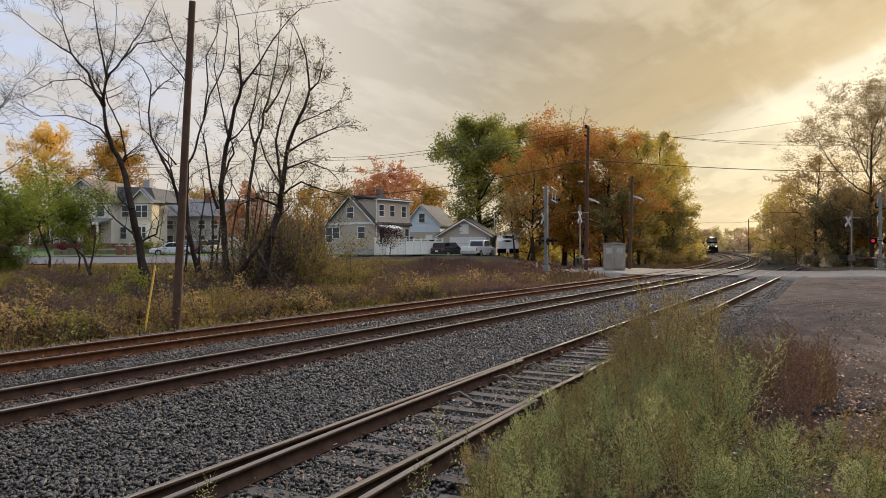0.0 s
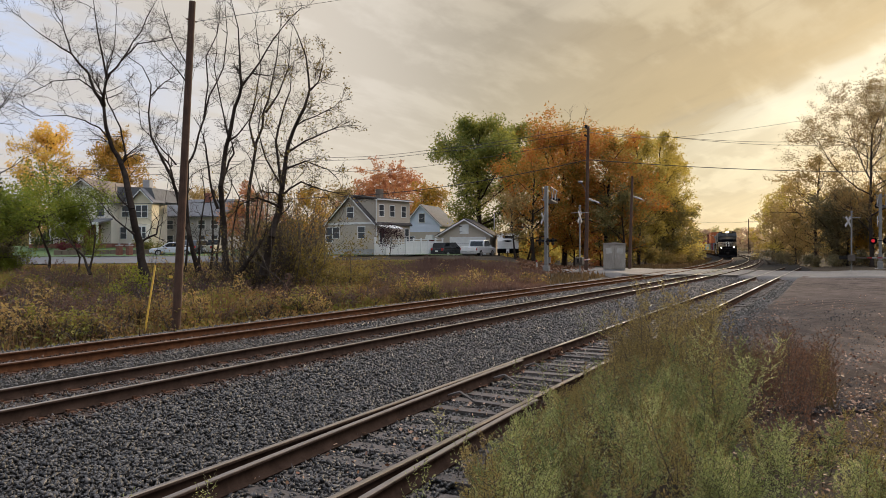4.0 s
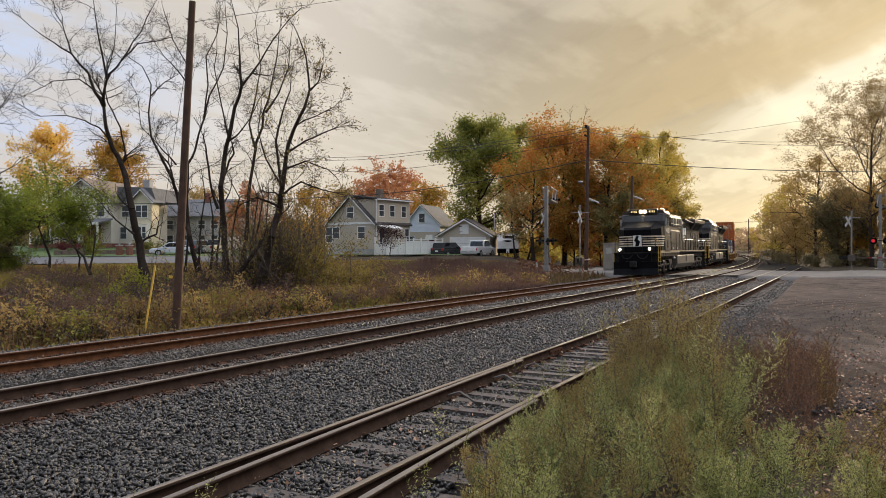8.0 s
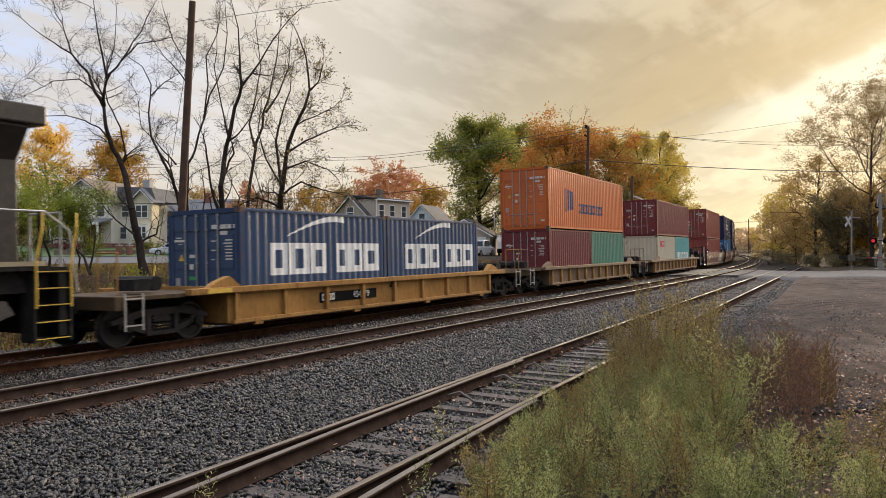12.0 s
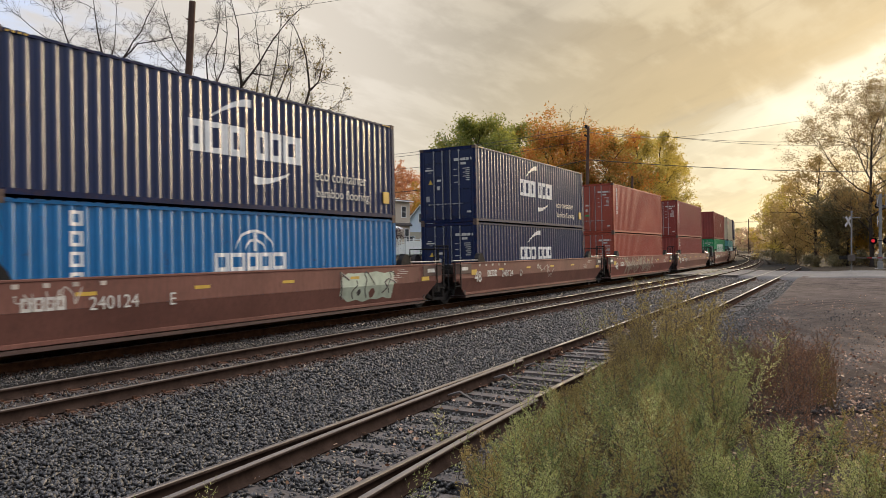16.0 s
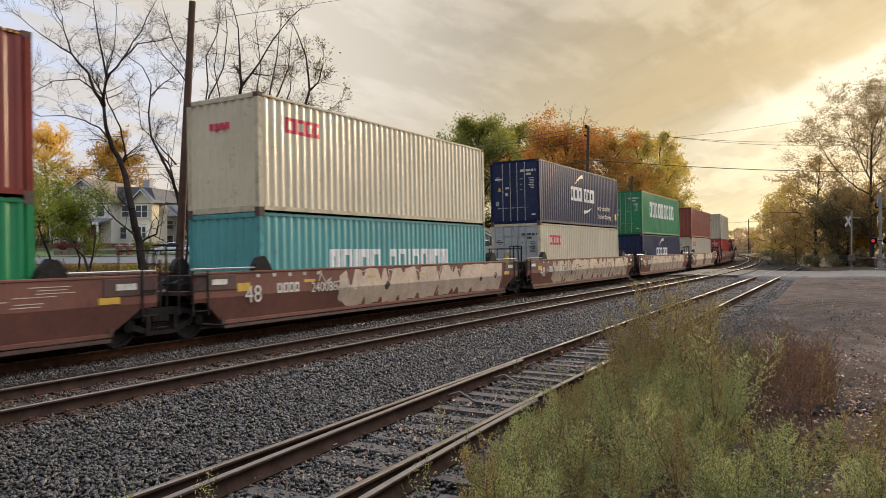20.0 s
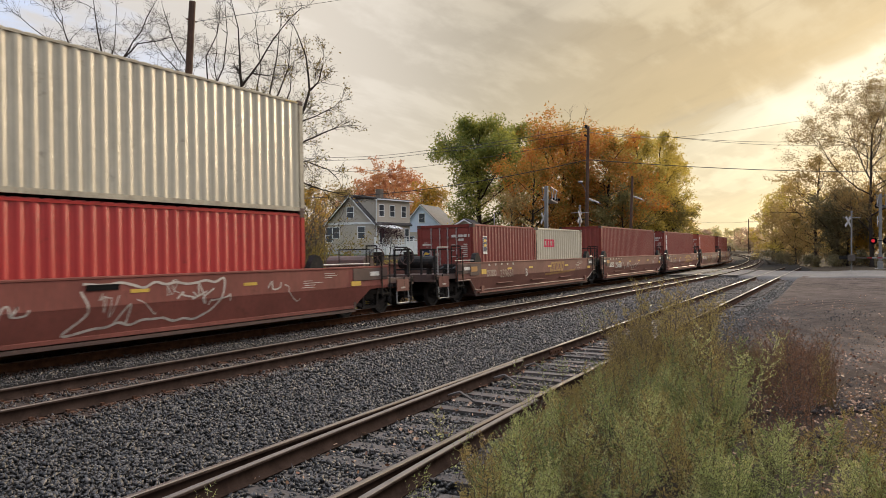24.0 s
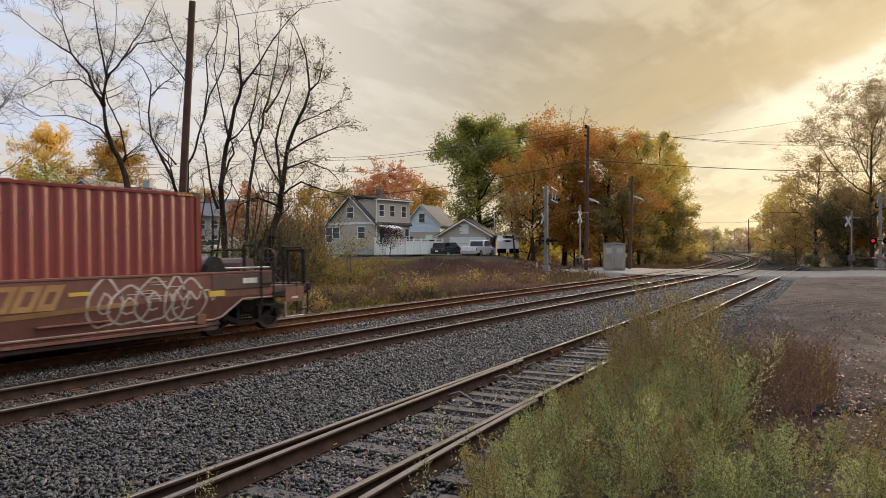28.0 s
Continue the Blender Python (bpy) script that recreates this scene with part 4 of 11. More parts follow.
def door_marks(d, sy, H, rand, ink):
    """What is stencilled on a door leaf: the number and weights on one, plates on the other."""

    def bars(rows):
        for (y0, y1, z, h) in rows:
            w = round(y1 - y0, 2)
            if (w, h) not in BARS:
                BARS[(w, h)] = Geo().box(-0.009, -0.005, 0, w, 0, h).mesh("stencil_bar")
            put("stencil_bar", BARS[(w, h)], ink, d, m=pose(0, y0, z))

    if sy < 0:
        rn = random.Random(rand)
        bars([(0.60, 0.80, H * 0.81, 0.10), (0.32, 0.52, H * 0.81, 0.10), (0.16, 0.29, H * 0.81, 0.10), (0.05, 0.09, H * 0.81, 0.10), (0.29, 0.52, H * 0.755, 0.09)])
        bars([(0.82 - rn.choice((0.10, 0.14, 0.18)), 0.82, H * (0.695 - 0.085 * k), 0.026) for k in range(3)])
        bars([(0.14, 0.14 + rn.choice((0.16, 0.22, 0.28)), H * 0.70 - 0.075 * k, 0.030) for k in range(7)])
        bars([(0.10, 0.28, 0.36, 0.07)])
        return
    bars([(0.62, 0.98, H * 0.70, 0.055), (0.74, 0.92, H * 0.735, 0.025), (0.72, 0.84, H * 0.675, 0.018)])
    if rand % 4 != 2:
        put("warning_plate", Geo().prism([(0.66, H * 0.52), (0.84, H * 0.52), (0.75, H * 0.585)], "x", -0.010, -0.004), M_YELLOW, d, "yellow warning triangle")
    put("data_plate", Geo().box(-0.010, -0.004, 0.28, 0.46, H * 0.55, H * 0.58), M_FADED, d)
    put("data_plate", Geo().box(-0.010, -0.004, 0.34, 0.46, H * 0.44, H * 0.49), M_FADED, d)
    put("data_plate", Geo().box(-0.010, -0.004, 0.80, 0.95, H * 0.29, H * 0.36), M_CHROME, d)
    if rand % 3 == 0:
        put("data_plate", Geo().box(-0.010, -0.004, 0.24, 0.48, H * 0.34, H * 0.375), M_PLATE_GREEN, d, "small green plate")
    if ink is not M_FADED:
        put("data_plate", Geo().box(-0.010, -0.004, 0.30, 0.58, H * 0.30, H * 0.52), M_YELLOW, d, "yellow plate")


def container(s_front, zb, L, H, col, doors, label, mark=None, group="containers on the train", rand=0):
    """A container whose front stands at s_front along the line when the clip starts, its floor zb above the rails."""
    body, frame_m = paint(col)
    side, end, fr, roof, cast, leaf, rod, handle, floor = shell(L, H)
    c = thing("shipping_container", Matrix.Identity(4), label, "container", group)
    rot = Matrix.Rotation(math.pi, 4, "Z")
    up = Matrix.Translation((0, 0, zb))
    put("side_wall", side, body, c, m=up)
    put("side_wall", side, body, c, m=up @ rot)
    put("frame", fr, frame_m, c, m=up)
    put("roof", roof, body, c, m=up)
    put("floor", floor, M_UNDER, c, m=up)
    for sx in (-1, 1):
        for sy in (-1, 1):
            for z in (0.059, H - 0.059):
                put("corner_casting", cast, M_CAST, c, m=up @ pose(sx * (L / 2 - 0.087), sy * (CW / 2 - 0.079), z))
    front_doors = doors == "front"
    put("end_wall", end, body, c, m=up @ (rot if front_doors else Matrix.Identity(4)))
    base = up @ (Matrix.Identity(4) if front_doors else rot) @ pose(-L / 2 + 0.01, 0, 0)
    for sy in (1, -1):
        d = put("door_leaf", leaf, M_DOOR_GREY if col == "beige" else body, c, m=base @ pose(0, 0.004 if sy > 0 else -(CW / 2 - 0.13) - 0.004, 0))
        if front_doors:
            for yy in ((0.20, 0.58) if sy > 0 else (0.58, 0.96)):
                put("lock_rod", rod, M_CHROME, d, m=pose(0, yy, 0))
                put("door_handle", handle, M_CHROME, d, m=pose(0, yy - 0.16, 0.72))
            door_marks(d, sy, H, rand, M_TAG_DARK if col == "beige" else M_FADED)
    if H > 2.7:
        for sx in (-1, 1):
            for k in range(4):
                x = sx * (L / 2 - 0.26 - 0.11 * k)
                put("height_mark", HEIGHT_MARK, M_YELLOW, c, m=up @ pose(x, -CW / 2 - 0.003, H - 0.068))
    if mark:
        n0 = set(c.children)
        mark(c, L, H)
        for ch in c.children:
            if ch not in n0:
                ch.matrix_basis = up @ ch.matrix_basis
    ride(c, s_front + 6.096 if L > 7 else s_front + L / 2, 6.0 if L > 7 else 3.0)
    return c


# markings: plain shapes in each line's colours
def mark_swoosh_big(c, L, H):
    block_word(c, -1.95, H * 0.43, 0.70, [-0.62, 0.95, 0.70, 0, -0.62, -0.66, 0.95], M_WHITE, gap=0.06, label="white plain block mark")
    decal(c, -1.35, -0.05, lambda u: H * 0.70 + 0.42 * math.sin((u + 1.35) / 1.3 * 1.7), lambda u: H * 0.70 + 0.42 * math.sin((u + 1.35) / 1.3 * 1.7) + 0.03 + 0.13 * (u + 1.35), M_WHITE)
    decal(c, 0.0, 1.3, lambda u: H * 0.22 + 0.34 * (u / 1.3) ** 2, lambda u: H * 0.22 + 0.34 * (u / 1.3) ** 2 + 0.20 - 0.12 * u, M_WHITE)
    lettering("eco container", 0.42, 3.4, -CW / 2 - 0.004, H * 0.36, M_FADED, c)
    lettering("bamboo flooring", 0.36, 3.5, -CW / 2 - 0.004, H * 0.20, M_FADED, c)
    put("warning_plate", Geo().box(5.45, 5.75, -CW / 2 - 0.008, -CW / 2 + 0.02, H * 0.16, H * 0.28), M_YELLOW, c, "yellow plate")


def mark_swoosh_low(c, L, H):
    block_word(c, -2.0, H * 0.45, 0.54, [-0.9, 1.1, 1.0, 0, -0.9, -0.9, 1.1], M_WHITE, gap=0.06, label="white plain block mark")
    swoosh(c, -1.2, 0.25, H * 0.72, 0.34, 0.20, M_WHITE)


def mark_swoosh_short(c, L, H):
    block_word(c, -2.0, H * 0.37, 0.80, [-0.75, 1.0, 0.85, 0, -0.75, -0.75, 1.0], M_WHITE, gap=0.06, label="white plain block mark")
    swoosh(c, -1.4, 1.0, H * 0.74, 0.42, 0.18, M_WHITE)


M_PINK = surf("red_mark_paint", (0.62, 0.045, 0.085), 0.6, var=0.2, scale=4)


def end_mark(c, L, H, z, material, w=0.15):
    """The same mark, small, on the blank end."""
    for k in range(4):
        y = 0.42 - k * (w + 0.03)
        put("end_mark", Geo().box(-L / 2 + 0.002, -L / 2 + 0.012, y - w, y, z, z + 0.17), material, c)


def mark_red_blocks(c, L, H):
    block_word(c, -L / 2 + 1.0, H * 0.70, 0.40, [-0.95, -0.95, -0.85, 0.55], M_PINK, gap=0.03, label="red plain block mark")
    if L > 7:
        end_mark(c, L, H, H * 0.72, M_PINK)


def mark_red_mid(c, L, H):
    block_word(c, -L / 2 + (1.15 if L > 7 else 0.95), H * 0.66, 0.44 if L > 7 else 0.36, [-0.95, -0.95, -0.85, 0.55], M_PINK, gap=0.03, label="red plain block mark")


def mark_wide_words(c, L, H):
    k = 1.0 if L > 7 else 0.62
    block_word(c, -3.4 * k, H * 0.30, 0.80 * k + 0.1, [-0.5, 0.55, 0.2, 0.55, 0.6, 0, 0.45, 0.55, 0.2, 0.5, 0.5, 0.2, 0.55, -0.5], M_WHITE, gap=0.08, label="white plain block mark")


def mark_green_low(c, L, H):
    block_word(c, -3.3, H * 0.40, 0.98, [0.62, 0.68, 0.62, 0.66, -0.70, 0.66, 0.62, 0.62, 0.66], M_WHITE, gap=0.20, label="white plain block mark")


def mark_green_mid(c, L, H):
    block_word(c, -3.9, H * 0.42, 1.05, [0.62, 0.68, 0.62, 0.66, -0.70, 0.66, 0.62, 0.62, 0.66], M_WHITE, gap=0.20, label="white plain block mark")


def mark_globe(c, L, H):
    block_word(c, -1.25, H * 0.455, 0.42, [-1.0, -1.15, 0.95, -1.0, -1.15], M_WHITE, gap=0.08, label="white plain block mark")
    for r_ in (0.32, 0.62):
        decal(c, -r_, r_, lambda u, r_=r_: H * 0.63 + math.sqrt(max(0, r_ * r_ - u * u)) * 0.72, lambda u, r_=r_: H * 0.63 + math.sqrt(max(0, r_ * r_ - u * u)) * 0.72 + 0.07, M_WHITE)
    decal(c, -0.04, 0.04, H * 0.63, H * 0.80, M_WHITE)
    for k in range(4):
        block_word(c, -L / 2 + 1.35, H * 0.82 - k * 0.38, 0.28, [-1.0], M_WHITE)


def mark_maroon_small(c, L, H):
    block_word(c, 1.0, H * 0.50, 0.34, [0.9, 0.3, 1.1], M_FADED)
    block_word(c, 1.1, H * 0.78, 0.22, [0.5, 0.2, 0.2, 0.5], M_FADED)


def wave_plate(c, x, y, z, w, h, turn=0):
    """A white-edged dark blue plate with two yellow waves."""
    m = pose(x, y, z, 0, 0, turn)
    p = put("line_plate", Geo().box(0, w, -0.004, 0.004, 0, h), M_WHITE, c, "dark blue plate with yellow waves", m=m)
    put("plate_field", Geo().box(w * 0.06, w * 0.94, -0.006, 0, h * 0.14, h * 0.96), M_PLATE_NAVY, p)
    for z0 in (0.34, 0.60):
        g = Geo()
        for i in range(9):
            t = i / 8
            u, mid = w * (0.12 + 0.76 * t), h * (z0 + 0.16 * t + 0.05 * math.sin(t * 6.28))
            g.v += [(u, -0.008, mid), (u, -0.008, mid + h * 0.16 * math.sin(math.pi * (0.12 + 0.80 * t)))]
        g.f = [(2 * i, 2 * i + 2, 2 * i + 3, 2 * i + 1) for i in range(8)]
        put("plate_wave", g, M_YELLOW, p)


def mark_square(c, L, H):
    wave_plate(c, -L / 2 + 0.62, -CW / 2 - 0.006, H * 0.70, 0.34, H * 0.21)
    wave_plate(c, -L / 2 - 0.008, 0.98, H * 0.42, 0.34, H * 0.22, -90)
    decal(c, 5.3, 5.5, H * 0.30, H * 0.42, M_YELLOW)


def mark_snow(c, L, H):
    for k in range(4):
        block_word(c, 1.4 + 0.32 * k, H * 0.42, 0.22, [0.9], M_FADED)
    for k in range(3):
        block_word(c, 1.7 + 0.35 * k, H * 0.26, 0.22, [0.9], M_FADED)
    block_word(c, -L / 2 + 0.5, H * 0.74, 0.24, [0.5, 0.5, 0.5, 0.5, 0.5, 0.5], M_FADED)


def mark_column(c, L, H):
    for k in range(6):
        block_word(c, -L / 2 + 0.62, H * 0.84 - k * 0.27, 0.20, [1.0], M_WHITE)
    decal(c, 5.3, 5.48, H * 0.30, H * 0.38, M_YELLOW)


def mark_column_big(c, L, H):
    for k in range(6):
        block_word(c, -L / 2 + 0.75, H * 0.80 - k * 0.36, 0.30, [(-1.0 if k == 5 else 1.0)], M_WHITE, label="white plain block mark")
    decal(c, 5.35, 5.5, H * 0.45, H * 0.52, M_YELLOW)


def mark_column_three(c, L, H):
    for k, w in enumerate((0.16, 0.24, 0.24)):
        y = 0.75 - k * 0.34
        put("end_mark", Geo().box(-L / 2 + 0.002, -L / 2 + 0.012, y - w, y, H * 0.74, H * 0.74 + 0.30), M_WHITE, c, "white plain block mark")
    for k in range(3):
        block_word(c, -L / 2 + 0.9, H * 0.66 - k * 0.50, 0.42, [0.9], M_WHITE, label="white plain block mark")


def mark_orange(c, L, H):
    m_blue = surf("dark_blue_mark", (0.03, 0.05, 0.12), 0.6)
    for k in range(4):
        decal(c, -3.9 + k * 0.33, -3.68 + k * 0.33, H * 0.30 + 0.05 * k, H * 0.70 - 0.04 * k, m_blue)
    block_word(c, -1.9, H * 0.30, 0.50, [0.8, 0.7, 0.7, 0.7, 0.7, 0.3, 0.9, 0.3, -0.8, 0.6, 0.6], m_blue, gap=0.10, label="dark blue plain block mark")


def mark_box(c, L, H):
    block_word(c, -L / 2 + 0.6, H * 0.74, 0.48, [-0.9, 0.85, 0.3], M_WHITE, gap=0.14, label="white plain block mark")


def mark_flat_logo(c, L, H):
    wave_plate(c, -L / 2 + 0.78, -CW / 2 - 0.006, H * 0.56, 0.34, H * 0.26)
    wave_plate(c, -L / 2 - 0.008, 0.98, H * 0.40, 0.34, H * 0.24, -90)


T40, HC, ST = 12.192, 2.896, 2.591
LOADS = [
    # front, floor, length, height, colour, doors, label, marking
    (272.45, 0.36, 6.058, ST, "faded_navy", "front", "dark navy blue corrugated short container on a yellow well car", mark_swoosh_short),
    (278.58, 0.36, 6.058, ST, "faded_navy", "rear", "dark navy blue short container with a white swoosh mark", mark_swoosh_short),
    (291.98, 0.28, 6.058, ST, "plum", "front", "dark maroon lower container on a yellow well car", None),
    (298.12, 0.28, 6.058, ST, "sage", "rear", "faded green short container on a yellow well car", None),
    (291.98, 0.28 + ST, T40, HC, "orange", "front", "bright orange corrugated container stacked on top", mark_orange),
    (313.0, 0.24, 6.058, ST, "grey", "rear", "pale grey short container with a red mark", mark_red_blocks),
    (319.13, 0.24, 6.058, ST, "teal", "rear", "teal green short container with white blocks", mark_wide_words),
    (313.0, 0.24 + ST, T40, ST, "plum", "front", "dark maroon container stacked on a short pair", None),
    (335.8, 0.28, T40, ST, "maroon", "rear", "maroon corrugated container low in a brown well car", mark_snow),
    (335.8, 0.28 + ST, T40, HC, "maroon", "front", "maroon corrugated container with locked doors on top", mark_square),
    (353.45, 0.28, T40, ST, "blue", "front", "bright blue corrugated container with a white globe mark", mark_globe),
    (353.45, 0.28 + ST, T40, HC, "navy", "rear", "dark navy container with white swoosh and small words", mark_swoosh_big),
    (371.2, 0.28, T40, ST + 0.1, "navy", "front", "dark navy container low in a brown well car", mark_swoosh_low),
    (371.2, 0.38 + ST, T40, HC, "navy", "front", "dark navy container with white swoosh stacked on top", mark_swoosh_big),
    (388.85, 0.28, T40, ST, "red", "front", "sun-faded red container low in a brown well car", None),
    (388.85, 0.28 + ST, T40, HC, "red", "front", "sun-faded red container with a column of white marks", mark_column),
    (406.78, 0.28, T40, ST, "maroon", "rear", "maroon container low in a brown well car", mark_square),
    (406.78, 0.28 + ST, T40, HC, "maroon", "front", "maroon container with locked doors stacked on top", mark_column),
    (428.55, 0.28, T40, ST, "green", "front", "bright green container with white block letters low in a well car", mark_green_low),
    (428.55, 0.28 + ST, T40, HC, "maroon", "rear", "maroon container with small white marks stacked on green", mark_maroon_small),
    (446.3, 0.28, T40, ST, "teal", "rear", "teal container with white block letters low in a well car", mark_wide_words),
    (446.3, 0.28 + ST, T40, HC, "beige", "rear", "beige corrugated container with a red mark stacked on teal", mark_red_blocks),
    (464.1, 0.22, T40, HC, "beige", "front", "beige container with a red mark low in a graffiti-covered car", mark_red_mid),
    (464.1, 0.22 + HC, T40, HC, "navy", "front", "dark navy container with white swoosh stacked on beige", mark_swoosh_big),
    (481.95, 0.28, T40, ST, "navy", "rear", "dark navy container with a swoosh low in a graffiti-covered car", mark_swoosh_low),
    (481.95, 0.28 + ST, T40, HC, "jade", "front", "green container with large white block letters on top", mark_green_mid),
    (499.75, 0.28, T40, ST, "grey", "rear", "pale grey container with a small red mark low in the car", mark_red_blocks),
    (499.75, 0.28 + ST, T40, ST, "brown", "rear", "rust-brown container stacked on a pale grey one", None),
    (522.35, 0.30, T40, ST, "crimson", "front", "crimson container with white block letters in a brown car", mark_box),
    (522.35, 0.30 + ST, T40, HC, "grey", "rear", "dirty pale grey container with a red mark on top", mark_red_blocks),
    (544.1, 0.30, 6.058, ST, "maroon", "front", "maroon short container with a dark plate in a brown car", mark_flat_logo),
    (550.25, 0.30, 6.058, ST, "grey", "rear", "pale grey short container with a red mark", mark_red_mid),
    (559.6, 0.30, T40, HC, "maroon", "rear", "maroon container alone in a brown well car", None),
    (574.95, 0.30, T40, HC, "maroon", "front", "maroon container with a column of white blocks", mark_column_big),
    (590.25, 0.30, T40, HC, "red", "front", "red-brown container alone in a brown well car", mark_column_big),
    (605.5, 0.30, T40, HC, "maroon", "rear", "maroon container with three white blocks at the train's end", mark_column_three),
]

# ------------------------------------------------------------------ trucks
WHEEL_R = 0.42


def wheel_mesh(r):
    g = Geo()
    prof = [(-0.07, r + 0.025), (-0.045, r + 0.025), (-0.03, r), (0.07, r - 0.012), (0.07, r - 0.07), (0.02, r - 0.09), (0.01, 0.16), (0.09, 0.14), (0.09, 0.0)]
    seg = 24
    for i in range(seg):
        t = 2 * math.pi * i / seg
        for o, rr in prof:
            g.v.append((rr * math.cos(t), -o, rr * math.sin(t)))
    k = len(prof)
    for i in range(seg):
        j = (i + 1) % seg
        for a in range(k - 1):
            g.f.append((i * k + a, i * k + a + 1, j * k + a + 1, j * k + a))
    return g.mesh("wheel")


WHEEL = wheel_mesh(WHEEL_R)
AXLE = Geo().tube((0, -0.78, 0), (0, 0.78, 0), 0.085, seg=10).mesh("axle")


def frame_mesh():
    g = Geo()
    # a cast side frame: top chord, sloping legs to the spring seat, journal jaws
    g.prism([(-1.22, 0.52), (-0.5, 0.70), (0.5, 0.70), (1.22, 0.52), (1.22, 0.42), (0.5, 0.56), (-0.5, 0.56), (-1.22, 0.42)][::-1], "y", -0.08, 0.08)
    for s in (-1, 1):
        a = [(s * 0.95, 0.50), (s * 0.38, 0.30), (s * 0.38, 0.18), (s * 1.02, 0.40)]
        g.prism(a if s > 0 else a[::-1], "y", -0.07, 0.07)
        g.prism([(s * 0.30, 0.56), (s * 0.30, 0.22), (s * 0.40, 0.22), (s * 0.40, 0.56)][::-1 if s > 0 else 1], "y", -0.09, 0.09)
        b = [(s * 0.74, 0.50), (s * 0.72, 0.34), (s * 1.06, 0.34), (s * 1.04, 0.50)]
        g.prism(b, "y", -0.09, 0.09)
    g.prism([(-0.42, 0.16), (0.42, 0.16), (0.42, 0.24), (-0.42, 0.24)], "y", -0.1, 0.1)
    return g.mesh("side_frame")


SIDE_FRAME = frame_mesh()
SPRING = Geo()
for _z in range(5):
    SPRING.tube((0, 0, 0.25 + _z * 0.058), (0, 0, 0.28 + _z * 0.058), 0.058, seg=8)
SPRING = SPRING.mesh("spring")
JOURNAL = Geo().tube((0, -0.13, 0), (0, 0.08, 0), 0.105, seg=10).tube((0, -0.15, 0), (0, -0.13, 0), 0.06, seg=8).mesh("journal_cap")
BOLSTER = Geo().box(-0.2, 0.2, -1.05, 1.05, 0.42, 0.66).mesh("truck")


def truck(parent, x):
    t = put("truck", BOLSTER, M_TRUCK_DARK, parent, "two-axle freight truck", m=pose(x, 0, 0.05))
    for sy in (-1, 1):
        put("side_frame", SIDE_FRAME, M_TRUCK_DARK, t, m=pose(0, sy * 1.0, 0))
        for dx in (-0.2, -0.07, 0.07, 0.2):
            put("spring", SPRING, M_UNDER, t, m=pose(dx, sy * 1.0, 0))
    for dx in (-0.89, 0.89):
        put("axle", AXLE, M_WHEEL, t, m=pose(dx, 0, WHEEL_R - 0.05))
        for sy in (-1, 1):
            put("wheel", WHEEL, M_WHEEL, t, m=pose(dx, sy * 0.79, WHEEL_R - 0.05, 0, 0, 0 if sy < 0 else 180))
            put("journal_cap", JOURNAL, M_UNDER, t, m=pose(dx, sy * 1.06, WHEEL_R - 0.05, 0, 0, 0 if sy < 0 else 180))
    return t


# ------------------------------------------------------------------ well cars
M_CAR = surf("brown_car_paint", (0.190, 0.082, 0.060), 0.7, var=0.3, scale=0.8, dirt=0.75, dirt_col=(0.110, 0.056, 0.043), streak=True, bump=0.0015, spec=0.2, rust=0.5)
M_CAR_RED = surf("red_brown_car_paint", (0.215, 0.068, 0.050), 0.7, var=0.3, scale=0.8, dirt=0.6, dirt_col=(0.115, 0.048, 0.036), streak=True, bump=0.0015, spec=0.2, rust=0.4)
M_CAR_END = surf("brown_car_end", (0.085, 0.047, 0.037), 0.7, var=0.35, scale=1.5, dirt=0.6, dirt_col=(0.03, 0.024, 0.02))
M_CAR_YEL = surf("weathered_yellow_car", (0.33, 0.165, 0.044), 0.75, var=0.4, scale=0.9, dirt=0.95, dirt_col=(0.085, 0.045, 0.025), streak=True, bump=0.0015, spec=0.2, rust=0.8)
M_CAR_GRIME = surf("grimy_yellow_brown_end", (0.085, 0.055, 0.030), 0.8, var=0.4, scale=1.4, dirt=0.8, dirt_col=(0.028, 0.021, 0.016), spec=0.15, rust=0.6)
M_PIPE = surf("dusty_steel_pipe", (0.34, 0.24, 0.19), 0.5, 0.2, var=0.3, scale=2)
M_PLATE_ORANGE = surf("dull_orange_plate", (0.40, 0.20, 0.055), 0.7, var=0.3, scale=4)
M_CAR_OLD = surf("rusty_yellow_brown_car", (0.165, 0.100, 0.055), 0.75, var=0.3, scale=0.9, dirt=0.8, dirt_col=(0.08, 0.05, 0.035), streak=True, bump=0.002)
M_TAG = surf("pale_spray_paint", (0.62, 0.475, 0.345), 0.75, var=0.3, scale=1.5, dirt=0.5, dirt_col=(0.36, 0.25, 0.18), spec=0.15)
M_TAG_WHITE = surf("white_spray_paint", (0.52, 0.45, 0.38), 0.75, var=0.3, scale=3, dirt=0.6, dirt_col=(0.24, 0.13, 0.10), spec=0.15)
M_TAG_BLUE = surf("grey_blue_spray_paint", (0.25, 0.27, 0.25), 0.75, var=0.3, scale=3, spec=0.15)
M_TAG_GREEN = surf("green_grey_spray_paint", (0.46, 0.50, 0.37), 0.7, var=0.3, scale=3)
M_TAG_FAINT = surf("thin_pale_spray_paint", (0.36, 0.27, 0.205), 0.75, var=0.35, scale=3, dirt=0.6, dirt_col=(0.22, 0.13, 0.095), spec=0.15)
M_TAG_GOLD = surf("dull_yellow_spray_paint", (0.34, 0.25, 0.09), 0.75, var=0.3, scale=3, spec=0.15)
M_TAG_LILAC = surf("faded_lilac_spray_paint", (0.33, 0.21, 0.27), 0.75, var=0.3, scale=3, spec=0.15)
